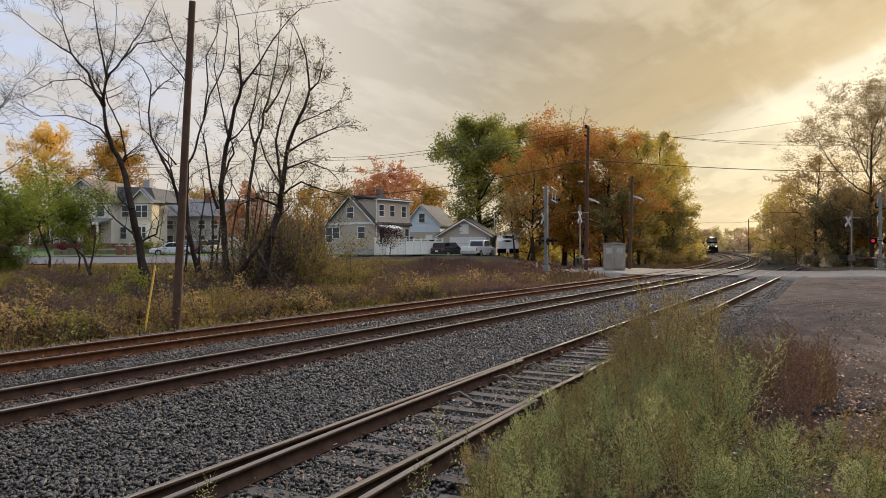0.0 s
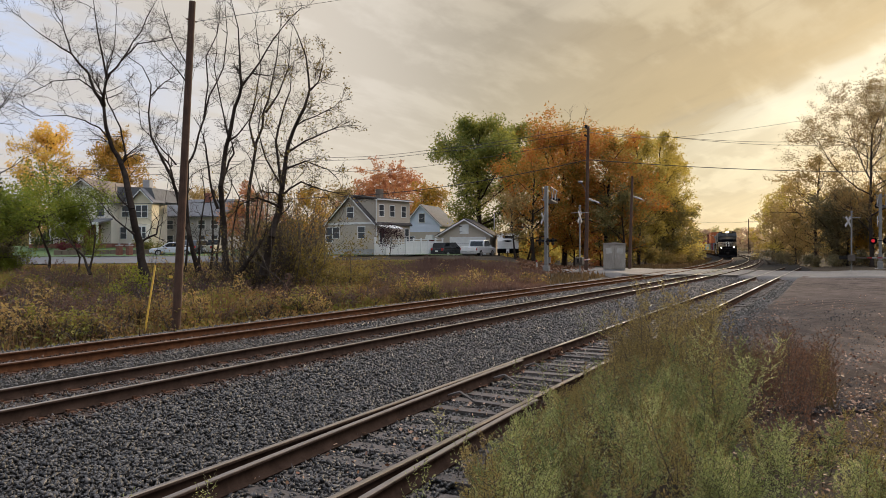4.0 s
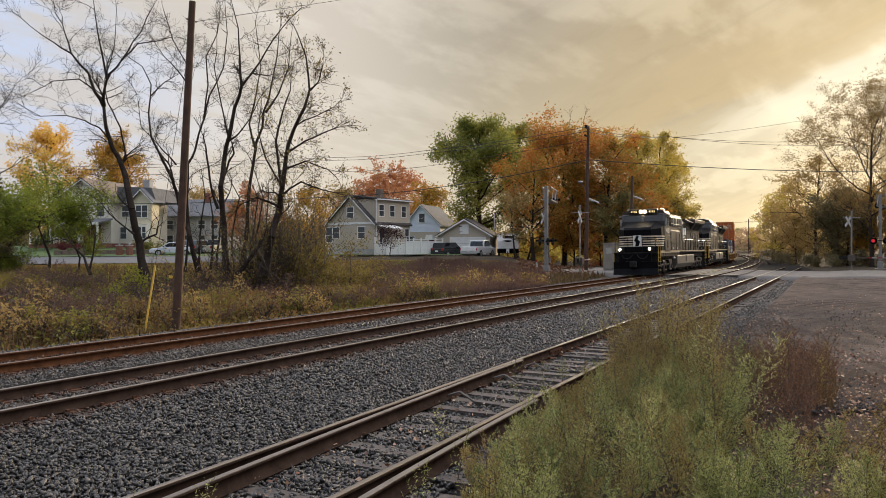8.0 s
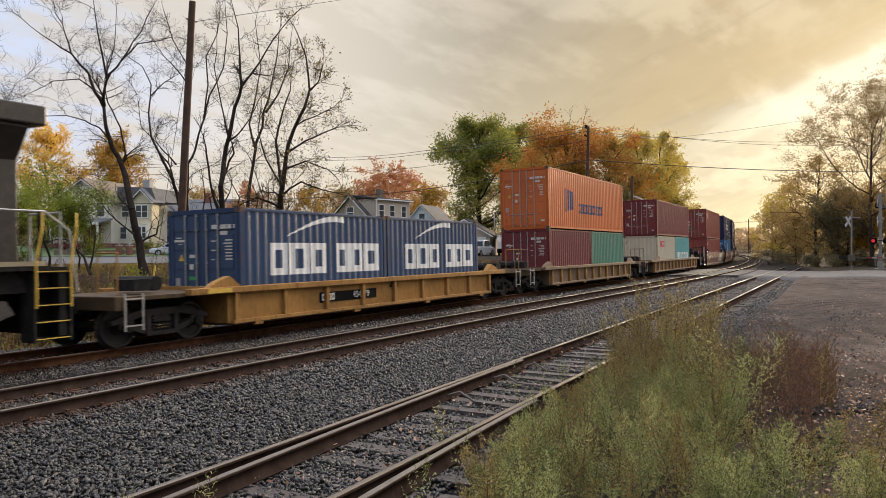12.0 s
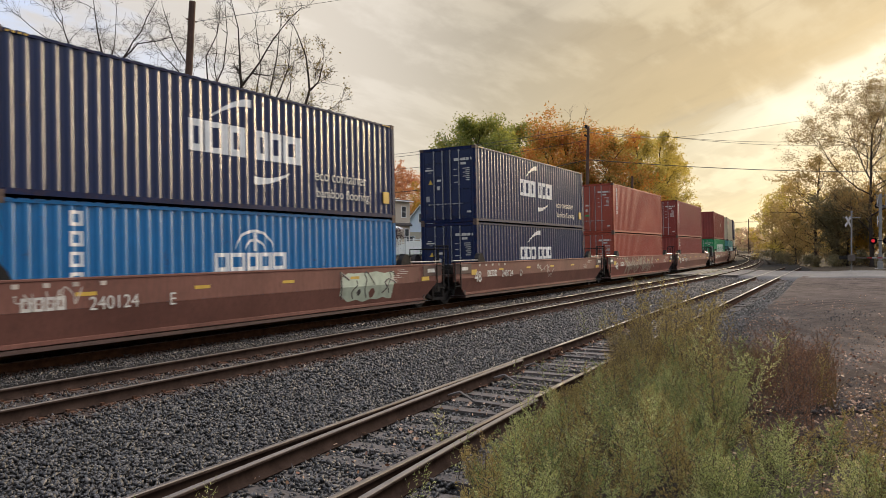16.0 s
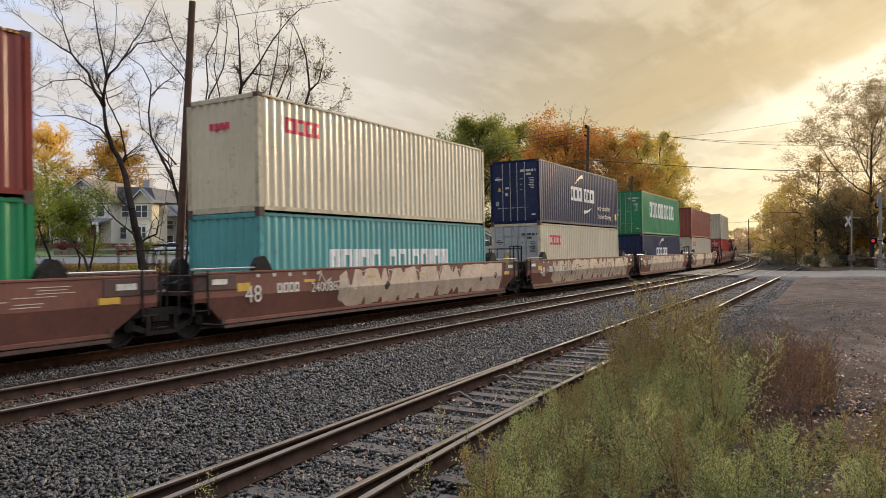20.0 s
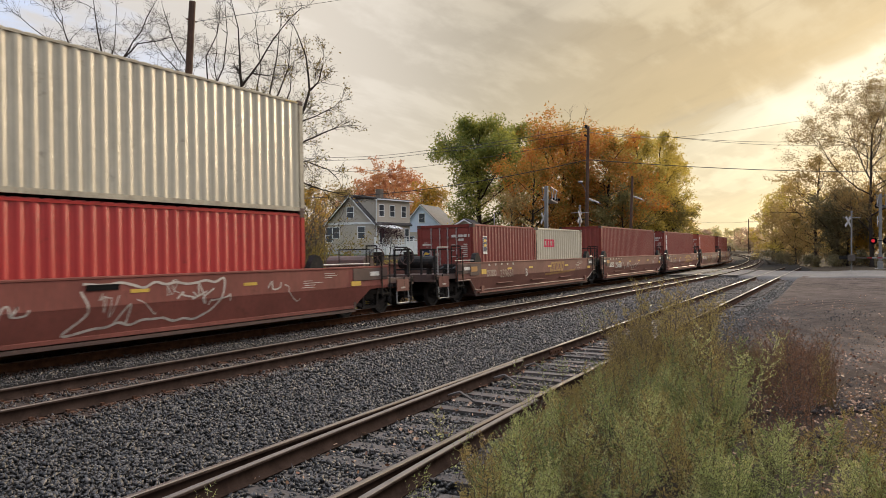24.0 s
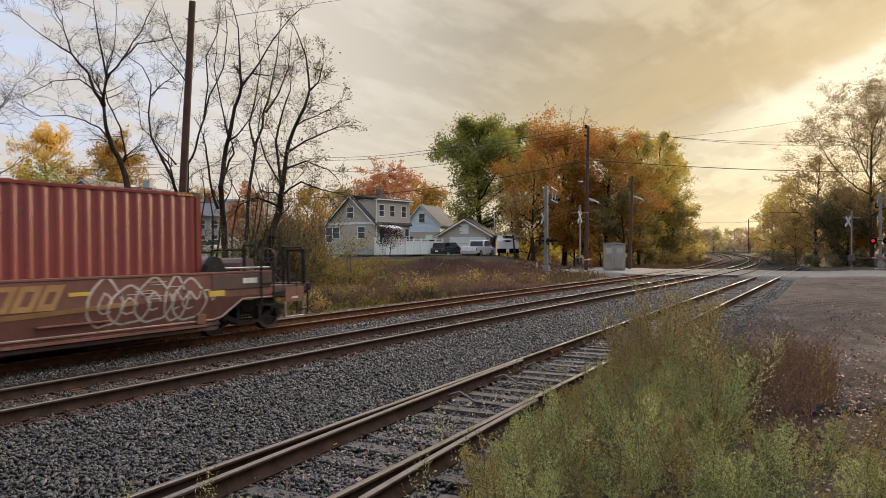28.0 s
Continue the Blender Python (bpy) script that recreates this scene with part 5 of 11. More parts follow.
M_TAG_DARK = surf("dark_spray_paint", (0.06, 0.05, 0.045), 0.7)


CREASE, TUCK = 0.90, 0.17


def sill_y(z):
    """The outer face of a well car's side: upright above the crease, leaning in below it."""
    return -1.505 - 0.004 if z >= CREASE else -1.509 + TUCK * (CREASE - z) / 0.58


def spray_line(parent, pts, w, material, lift=0.004):
    """A sprayed stroke through points (x, z), smoothed, that follows the side."""
    fine = []
    n = len(pts)
    for i in range(n - 1):
        p0, p1, p2, p3 = (Vector(pts[max(0, min(n - 1, k))]) for k in (i - 1, i, i + 1, i + 2))
        for k in range(6):
            t = k / 6
            fine.append(0.5 * (2 * p1 + (p2 - p0) * t + (2 * p0 - 5 * p1 + 4 * p2 - p3) * t * t + (3 * p1 - p0 - 3 * p2 + p3) * t ** 3))
    fine.append(Vector(pts[-1]))
    g = Geo()
    for i, q in enumerate(fine):
        d = fine[min(len(fine) - 1, i + 1)] - fine[max(0, i - 1)]
        d = d.normalized() if d.length > 1e-6 else Vector((1, 0))
        for s in (1, -1):
            x, z = q.x - s * d.y * w / 2, q.y + s * d.x * w / 2
            z = min(1.44, max(0.36, z))
            g.v.append((x, sill_y(z) - lift, z))
    g.f = [(2 * i, 2 * i + 1, 2 * i + 3, 2 * i + 2) for i in range(len(fine) - 1)]
    return put("spray_line", g, material, parent)


def spray_fill(parent, x0, x1, lo, hi, material, lift=0.0):
    """A sprayed area between two uneven heights."""
    g = Geo()
    n = max(3, int((x1 - x0) / 0.07))
    for i in range(n + 1):
        x = x0 + (x1 - x0) * i / n
        a, b = max(0.36, lo(x)), min(1.44, hi(x))
        b = max(b, a + 0.005)
        c = min(max(CREASE, a), b)
        for z in (a, c, b):
            g.v.append((x, sill_y(z) - lift, z))
    g.f = [(3 * i + j, 3 * i + 3 + j, 3 * i + 4 + j, 3 * i + 1 + j) for i in range(n) for j in (0, 1)]
    return put("spray_fill", g, material, parent)


def graffiti(parent, x0, x1, seed, style):
    """Loose sprayed shapes with no word in them."""
    rn = random.Random(seed)
    ph = rn.uniform(0, 50)

    def nz(x, k):
        return noise.noise(Vector((x * k, ph, 0)))

    if style == "scribble":
        x = x0
        while x < x1:
            w, zc, h = rn.uniform(0.3, 0.9), rn.uniform(0.75, 1.2), rn.uniform(0.15, 0.42)
            k = rn.randint(4, 9)
            pts = [(x + w * i / k + rn.uniform(-0.10, 0.10), zc + h * rn.uniform(-0.7, 0.7)) for i in range(k)]
            spray_line(parent, pts, rn.uniform(0.018, 0.04), M_TAG_WHITE)
            x += w * rn.uniform(0.5, 1.2)
        return
    if style == "lattice":
        # pale criss-cross strokes that leave the brown showing through
        x = x0
        while x < x1:
            for k in range(3):
                zc, h = rn.uniform(0.55, 1.25), rn.uniform(0.12, 0.32)
                a = x + rn.uniform(-0.15, 0.15)
                pts = [(a, zc - h), (a + rn.uniform(-0.1, 0.25), zc + h), (a + rn.uniform(0.05, 0.4), zc + h * rn.uniform(-0.6, 0.8)), (a + rn.uniform(0.0, 0.3), zc - h * rn.uniform(0.2, 1.0))]
                spray_line(parent, pts[: rn.randint(2, 4)], rn.uniform(0.05, 0.11), M_TAG_FAINT, 0.004 + 0.001 * k)
            x += 0.22
        return
    if style in ("gold", "lilac"):
        # tall angular strokes
        x = x0
        ink = M_TAG_GOLD if style == "gold" else M_TAG_LILAC
        while x < x1:
            w, zb, zt = rn.uniform(0.28, 0.5), rn.uniform(0.55, 0.68), rn.uniform(1.08, 1.26)
            pts = [(x, zt), (x + w * 0.15, zb), (x + w * rn.uniform(0.5, 1.0), rn.uniform(zb, zt)), (x + w * rn.uniform(0.2, 0.6), rn.uniform(zb, zt)), (x + w, zb)]
            spray_line(parent, pts, 0.035, ink, 0.005)
            x += w * 1.15
        return
    if style == "outline":
        # one big loose outline with scrawl inside
        n = 13
        pts = [(x0 + (x1 - x0) * i / n, 1.28 + 0.12 * nz(i * 0.7, 1.3)) for i in range(n + 1)] + [(x1 - 0.05, 0.95), (x1 - 0.3, 0.68)]
        pts += [(x1 - (x1 - x0) * i / n, 0.52 + 0.16 * nz(i * 0.9 + 9, 1.1)) for i in range(2, n)] + [(x0 - 0.35, 0.42), (x0 + 0.1, 0.8), (x0 - 0.05, 1.2)]
        spray_line(parent, pts, 0.05, M_TAG_WHITE, 0.005)
        graffiti(parent, x0 + 0.3, x1 - 0.3, seed + 3, "scribble")
        return
    if style == "bubble":
        x = x0
        while x < x1:
            w, zc, h = rn.uniform(0.42, 0.75), rn.uniform(0.84, 0.98), rn.uniform(0.36, 0.46)
            pts = [(x + w * 0.55 * math.cos(a) * (1 + 0.18 * math.sin(2 * a + ph)), zc + h * math.sin(a) * (1 + 0.15 * math.cos(3 * a + ph))) for a in [0.7 * i for i in range(11)]]
            spray_line(parent, pts, 0.045, M_TAG_WHITE, 0.005)
            if rn.random() < 0.7:
                spray_line(parent, [(x + (p[0] - x) * 0.38 + rn.uniform(-0.03, 0.03), zc + (p[1] - zc) * 0.42) for p in pts[:9]], 0.035, M_TAG_WHITE, 0.006)
            x += w * rn.uniform(0.75, 1.0)
        return
    fill, line = {"cream": (M_TAG, M_TAG_DARK), "pale": (M_TAG, M_TAG_WHITE), "green": (M_TAG_GREEN, M_TAG_DARK)}[style]
    low, high = (0.38, 1.44) if style != "green" else (0.50, 1.34)
    spray_fill(parent, x0, x1, lambda x: low + 0.10 * nz(x, 2.1) + 0.5 * max(0, x0 + 0.4 - x), lambda x: high + 0.08 * nz(x, 1.7) - 0.06 - 0.5 * max(0, x0 + 0.3 - x), fill)
    # brown gaps that show between the forms
    x = x0 + 0.5
    while x < x1 - 0.4:
        w = rn.uniform(0.08, 0.28)
        if rn.random() < 0.55:
            top = rn.uniform(0.25, 0.55)
            spray_fill(parent, x - w, x + w, lambda z: 9 if False else 1.40 - top * (1 - abs(z - x) / w), lambda z: 1.42, M_CAR, 0.003)
        if rn.random() < 0.45:
            q, up = x + rn.uniform(-0.2, 0.3), rn.uniform(0.15, 0.4)
            spray_fill(parent, q - w * 0.7, q + w * 0.7, lambda z: 0.37, lambda z: 0.42 + up * (1 - abs(z - q) / (w * 0.7)), M_CAR, 0.003)
        if rn.random() < 0.3:
            q, zc = x + rn.uniform(-0.1, 0.4), rn.uniform(0.7, 1.15)
            r = rn.uniform(0.07, 0.16)
            spray_fill(parent, q - r, q + r, lambda z: zc - math.sqrt(max(0, r * r - (z - q) ** 2)), lambda z: zc + math.sqrt(max(0, r * r - (z - q) ** 2)) * 0.8, rn.choice((M_CAR, M_TAG_BLUE, M_TAG_DARK)), 0.004)
        x += rn.uniform(0.45, 1.0)
    # outlines: long leaning strokes, hooks and a few drips
    x = x0 + 0.1
    while x < x1:
        a = rn.uniform(-0.25, 0.25)
        z0, z1 = rn.uniform(0.44, 0.7), rn.uniform(0.95, 1.36)
        b = rn.uniform(-0.2, 0.2)
        pts = [(x, z0), (x + a * 0.3 + b, z0 + (z1 - z0) * 0.4), (x + a * 0.7 - b * 0.5, z0 + (z1 - z0) * 0.75), (x + a, z1)]
        if rn.random() < 0.6:
            pts += [(x + a + rn.uniform(0.1, 0.35), z1 + rn.uniform(-0.06, 0.06)), (x + a + rn.uniform(0.2, 0.5), z1 - rn.uniform(0.1, 0.5))]
        spray_line(parent, pts, rn.uniform(0.025, 0.05), line, 0.006)
        if line is not M_TAG_WHITE and rn.random() < 0.35:
            spray_line(parent, [(p[0] + 0.06, p[1]) for p in pts], 0.018, M_TAG_WHITE, 0.007)
        x += rn.uniform(0.25, 0.75)
    if style != "green":
        graffiti(parent, x0 - 0.9, x0 + 0.3, seed + 1, "scribble")


def ladder(parent, x, y, z0, z1, material):
    g = Geo()
    g.box(x - 0.22, x - 0.19, y - 0.015, y + 0.015, z0, z1).box(x + 0.19, x + 0.22, y - 0.015, y + 0.015, z0, z1)
    k = max(2, int((z1 - z0) / 0.36))
    for i in range(k):
        z = z0 + 0.1 + (z1 - z0 - 0.2) * i / (k - 1)
        g.box(x - 0.2, x + 0.2, y - 0.014, y + 0.014, z - 0.014, z + 0.014)
    return put("ladder", g, material, parent)


def well_side(c, half_well, end_a, end_b, z0, z1, s, material):
    """A deep side: an upright plate, a skirt below the crease that leans in and is cut away over the trucks, and two rails."""

    def plate(name, prof):
        g, k = Geo(), len(prof)
        for d in (0.0, 0.05):
            for x, z in prof:
                y = 1.505 - (TUCK * (CREASE - z) / 0.58 if z < CREASE else 0.0) - d
                g.v.append((x, s * y, z))
        a, b = tuple(range(k)), tuple(range(2 * k - 1, k - 1, -1))
        g.f.extend([a, b] if s < 0 else [a[::-1], b[::-1]])
        g.f.extend([(i, k + i, k + (i + 1) % k, (i + 1) % k) if s < 0 else (i, (i + 1) % k, k + (i + 1) % k, k + i) for i in range(k)])
        put(name, g, material, c)

    plate("side_plate", [(-end_a, CREASE), (end_b, CREASE), (end_b, z1), (-end_a, z1)])
    plate("side_skirt", [(-end_a, CREASE - 0.004), (-end_a, z1 - 0.65), (-half_well - 0.62, z1 - 0.65), (-half_well - 0.12, z0 + 0.08), (-half_well, z0), (half_well, z0), (half_well + 0.12, z0 + 0.08), (half_well + 0.62, z1 - 0.65), (end_b, z1 - 0.65), (end_b, CREASE - 0.004)])
    put("top_rail", Geo().box(-end_a, end_b, *sorted((s * 1.518, s * 1.36)), z1 - 0.05, z1), material, c, bevel=0.01)
    put("bottom_rail", Geo().box(-half_well, half_well, *sorted((s * 1.375, s * 1.22)), z0 - 0.05, z0 + 0.035), material, c, bevel=0.01)


def brake_wheel(c, x, y, z):
    """A spoked hand-brake wheel on its gear post."""
    ring = [(x, y + 0.28 * math.cos(k * math.pi / 8), z + 0.28 * math.sin(k * math.pi / 8)) for k in range(17)]
    wheel = put("brake_wheel", Geo().pipe(ring, 0.018, 5), M_CAR_END, c)
    for k in range(5):
        t = k * 2 * math.pi / 5 + 0.3
        put("spoke", Geo().tube((x, y, z), (x, y + 0.28 * math.cos(t), z + 0.28 * math.sin(t)), 0.011, seg=4), M_CAR_END, wheel)
    put("brake_gear", Geo().box(x + 0.02, x + 0.16, y - 0.16, y + 0.16, z - 0.2, z + 0.16).box(x + 0.04, x + 0.12, y - 0.05, y + 0.05, 1.0, z - 0.2), M_UNDER, c, bevel=0.02)


def brown_unit(mid, half, well, first, last, number, letter, tag=None, label="brown steel well car unit with graffiti", big48=True, body_m=None, name_bar=False, piped=False):
    """One unit of an articulated well car. first, last: it has an end platform with a coupler there."""
    c = thing("well_car", Matrix.Identity(4), label, "freight car", "well cars of the train")
    body_m = body_m or M_CAR
    ends = (half + (2.0 if first else 0), half + (2.0 if last else 0))
    sides = {-1: half + (0.30 if first else -0.45), 1: half + (0.30 if last else -0.45)}
    for y in (-1, 1):
        well_side(c, well, sides[-1], sides[1], 0.34, 1.46, y, body_m)
    put("floor", Geo().box(-well, well, -1.4, 1.4, 0.20, 0.27), M_CAR_END, c)
    for s, ext in ((-1, ends[0]), (1, ends[1])):
        # end deck, bulkhead and centre sill over the truck
        e_ = sides[s]
        a, b = sorted((s * (well + 0.1), s * (ext - 0.25)))
        put("end_deck", Geo().box(a, b, -1.25, 1.25, 0.98, 1.06), M_CAR_END, c)
        put("bulkhead", Geo().box(*sorted((s * (well - 0.05), s * (well + 0.06))), -1.38, 1.38, 0.3, 1.35), M_CAR_END, c)
        put("centre_sill", Geo().box(*sorted((s * (well + 0.1), s * (ext + 0.35))), -0.3, 0.3, 0.72, 1.0), M_UNDER, c)
        for y in (-1.38, 1.38):
            put("corner_guide", Geo().prism([(-0.30, 1.44), (0.30, 1.44), (0.20, 1.62), (0.04, 1.80), (-0.14, 1.76), (-0.26, 1.60)][::-1], "y", y - 0.09, y + 0.09), M_UNDER, c, m=pose(s * 6.25, 0, 0, 0, 0, 0 if s < 0 else 180) if y < 0 else pose(s * 6.25, 0, 0, 0, 0, 0 if s < 0 else 180))
        put("end_plate", Geo().box(*sorted((s * (e_ - 0.05), s * (well - 0.25))), -1.522, -1.500, 1.06, 1.40), M_CAR_END, c, bevel=0.01)
        put("load_limit_bar", Geo().box(*sorted((s * (e_ - 0.5), s * (e_ - 0.95))), -1.527, -1.520, 1.18, 1.30), M_FADED, c)
        put("guide_bar", Geo().tube((s * 6.2, -1.44, 1.53), (s * min(8.6, e_), -1.44, 1.53), 0.022, seg=6), M_CHROME, c)
        put("hand_brake_lever", Geo().pipe([(s * (half - 0.15), -1.42, 0.6), (s * (half - 0.15), -1.42, 2.05), (s * (half - 0.15), -1.05, 2.05), (s * (half - 0.15), -1.05, 1.2)], 0.022, 5), M_UNDER, c)
        ladder(c, s * (e_ - 0.17), -1.54, 0.55, 1.75 if first or last else 1.5, M_UNDER)
        put("cross_walk", Geo().box(*sorted((s * (half - 0.5), s * (half - 0.2))), -1.35, 1.35, 1.20, 1.25), M_UNDER, c)
        put("grab_rail", Geo().pipe([(s * (half - 0.35), -1.3, 1.1), (s * (half - 0.35), -1.3, 1.95), (s * (half - 0.35), -0.2, 1.95), (s * (half - 0.35), -0.2, 1.1)], 0.018), M_UNDER, c)
        for k in range(2):
            put("hose", Geo().pipe([(s * (half - 0.9), -0.9 + 0.5 * k, 1.05), (s * (half - 0.6), -0.95 + 0.5 * k, 1.3), (s * (half - 0.15), -0.9 + 0.5 * k, 1.15), (s * half, -0.9 + 0.5 * k, 0.9)], 0.03), M_RUBBER, c)
        put("end_box", Geo().box(*sorted((s * (half - 1.25), s * (half - 0.72))), -1.2, -0.35, 1.06, 1.40), M_UNDER, c, bevel=0.02)
        if (s < 0 and first) or (s > 0 and last):
            # coupler platform: brake wheel, reservoir, ladder, end posts
            put("end_frame", Geo().box(*sorted((s * (ext - 0.35), s * (ext - 0.2))), -1.45, 1.45, 0.85, 1.1).box(*sorted((s * (half - 0.3), s * (ext - 0.2))), -1.45, -1.36, 0.92, 1.08).box(*sorted((s * (half - 0.3), s * (ext - 0.2))), 1.36, 1.45, 0.92, 1.08), M_CAR_END, c)
            xr = half + (0.75 if s < 0 else 0.15)
            put("air_reservoir", Geo().tube((s * xr, -0.9, 1.50), (s * xr, 0.5, 1.50), 0.22 if s < 0 else 0.27, seg=14).box(*sorted((s * (xr - 0.1), s * (xr + 0.1))), -0.7, -0.6, 1.05, 1.4).box(*sorted((s * (xr - 0.1), s * (xr + 0.1))), 0.2, 0.3, 1.05, 1.4), M_UNDER if s < 0 else M_CAR_END, c)
            brake_wheel(c, s * (ext - 0.45), -0.25, 1.72)
            put("end_post", Geo().box(*sorted((s * (ext - 0.4), s * (ext - 0.34))), -1.42, -1.36, 1.05, 1.95).box(*sorted((s * (ext - 0.4), s * (ext - 0.34))), -0.9, -0.84, 1.05, 1.95).box(*sorted((s * (ext - 0.4), s * (ext - 0.34))), -1.42, -0.84, 1.90, 1.95), M_UNDER, c)
            put("side_rail", Geo().pipe([(s * (half + 0.80), -1.43, 1.0), (s * (half + 0.80), -1.43, 2.0), (s * (half + 1.5), -1.43, 2.0), (s * (half + 1.5), -1.43, 1.0)], 0.022, 6), M_CHROME if s < 0 else M_UNDER, c)
            put("side_panel", Geo().box(*sorted((s * (half + 0.82), s * (half + 1.5))), -1.475, -1.452, 0.66, 1.02), M_CAR, c, bevel=0.006)
            put("stencil_bar", Geo().box(*sorted((s * (half + 1.05), s * (half + 1.27))), -1.478, -1.474, 0.74, 0.79), M_TAG_WHITE, c)
            put("stirrup", Geo().pipe([(s * (half + 0.84), -1.44, 0.70), (s * (half + 0.84), -1.46, 0.30), (s * (half + 1.5), -1.46, 0.30), (s * (half + 1.5), -1.44, 0.70)], 0.018, 6), M_CHROME, c)
            ladder(c, s * (ext - 0.55), -1.46, 0.35, 1.1, M_UNDER)
            put("coupler", Geo().box(*sorted((s * (ext - 0.3), s * (ext + 0.35))), -0.12, 0.12, 0.74, 0.98).box(*sorted((s * (ext + 0.2), s * (ext + 0.42))), -0.2, 0.2, 0.68, 1.02), M_STEEL_RUST, c, bevel=0.02)
            truck(c, s * (half - 0.03))
        elif s < 0:
            truck(c, -half)
    # markings
    y = -1.509
    rn = random.Random(number + ord(letter))
    put("reflector", Geo().box(-well + 0.30, -well + 0.70, y - 0.002, y + 0.02, 1.00, 1.19), M_YELLOW, c, "yellow reflector")
    put("reflector", Geo().box(well - 0.35, well + 0.10, y - 0.016, y + 0.02, 0.93, 1.055), M_YELLOW, c, "yellow reflector")
    for k in range(4):
        xx = -well + 2.6 + k * (2 * well - 4) / 4
        put("reflector", Geo().box(xx, xx + 0.42, y - 0.002, y + 0.02, 1.12, 1.19), M_YELLOW, c)
    if big48:
        lettering("48", 0.56, -well + 0.80, y - 0.004, 0.90, M_FADED, c, label="white stencilled number")
    xw = -well + (2.05 if big48 else 1.2)
    block_word(c, xw - 0.45, 0.90, 0.24, [0.8, 0.8, 0.7, 0.7], M_TAG_FAINT if name_bar else M_FADED, y=y, gap=0.12)
    size = 0.36 if big48 else 0.44
    lettering("%d" % number, size, xw + 1.35, y, 0.96, M_TAG_FAINT if name_bar else M_FADED, c)
    lettering(letter, size, xw + (2.7 if big48 else 3.3), y, 0.94, M_FADED, c)
    for k in range(7):
        a = well - 2.4 + rn.uniform(0, 0.5) + (0.5 if k > 3 else 0)
        put("stencil_bar", Geo().box(a, a + rn.uniform(0.25, 0.8), y - 0.002, y + 0.006, 0.97 + k * 0.055, 0.985 + k * 0.055), M_TAG_WHITE, c)
    for k in range(5):
        a = -well + 0.9 + 0.55 * k
        put("stencil_bar", Geo().box(a, a + 0.12, y - 0.002, y + 0.006, 1.30, 1.38), M_TAG_WHITE, c)
    if tag:
        for (a, b, style) in tag:
            graffiti(c, a, b, rn.randint(0, 999), style)
    if name_bar:
        m_gold = surf("dull_gold_mark", (0.36, 0.205, 0.085), 0.8, spec=0.1)
        block_word(c, 0.8, 0.90, 0.44, [0.9, 0.95, 0.9, 0.8], m_gold, y=y, slant=0.5, gap=0.10, label="dull gold plain block mark")
        spray_line(c, [(0.3, 0.80), (2.0, 0.83), (4.2, 0.92)], 0.09, m_gold)
    if piped:
        put("sill_pipe", Geo().pipe([(-sides[-1], -1.51, 0.83), (-well - 0.64, -1.51, 0.83), (-well - 0.10, -1.42, 0.47), (-well + 0.15, -1.41, 0.42), (well - 0.15, -1.41, 0.42), (well + 0.10, -1.42, 0.47), (well + 0.64, -1.51, 0.83), (sides[1], -1.51, 0.83)], 0.022, 6), M_PIPE, c, "bare steel brake pipe")
        for k in range(3):
            put("drip_ledge", Geo().box(-4.6 + 3.4 * k, -3.2 + 3.4 * k, -1.50, -1.42, 0.60, 0.635), body_m, c, bevel=0.008)
        for xx in (-well + 0.5, well - 0.5):
            put("pipe_clamp", Geo().box(xx - 0.12, xx + 0.12, -1.46, -1.38, 0.36, 0.56), body_m, c, bevel=0.01)
        put("end_door", Geo().box(-sides[-1] + 0.95, -sides[-1] + 1.65, -1.536, -1.524, 0.98, 1.40), M_CAR_END, c, bevel=0.006)
        put("warning_plate", Geo().box(-sides[-1] + 1.02, -sides[-1] + 1.5, -1.542, -1.536, 1.12, 1.30), M_PLATE_ORANGE, c, "dull orange plate")
        put("sill_step", Geo().box(-6.2, 6.0, -1.50, -1.40, 0.30, 0.345), body_m, c)
    ride(c, mid, half - 0.6)
    return c


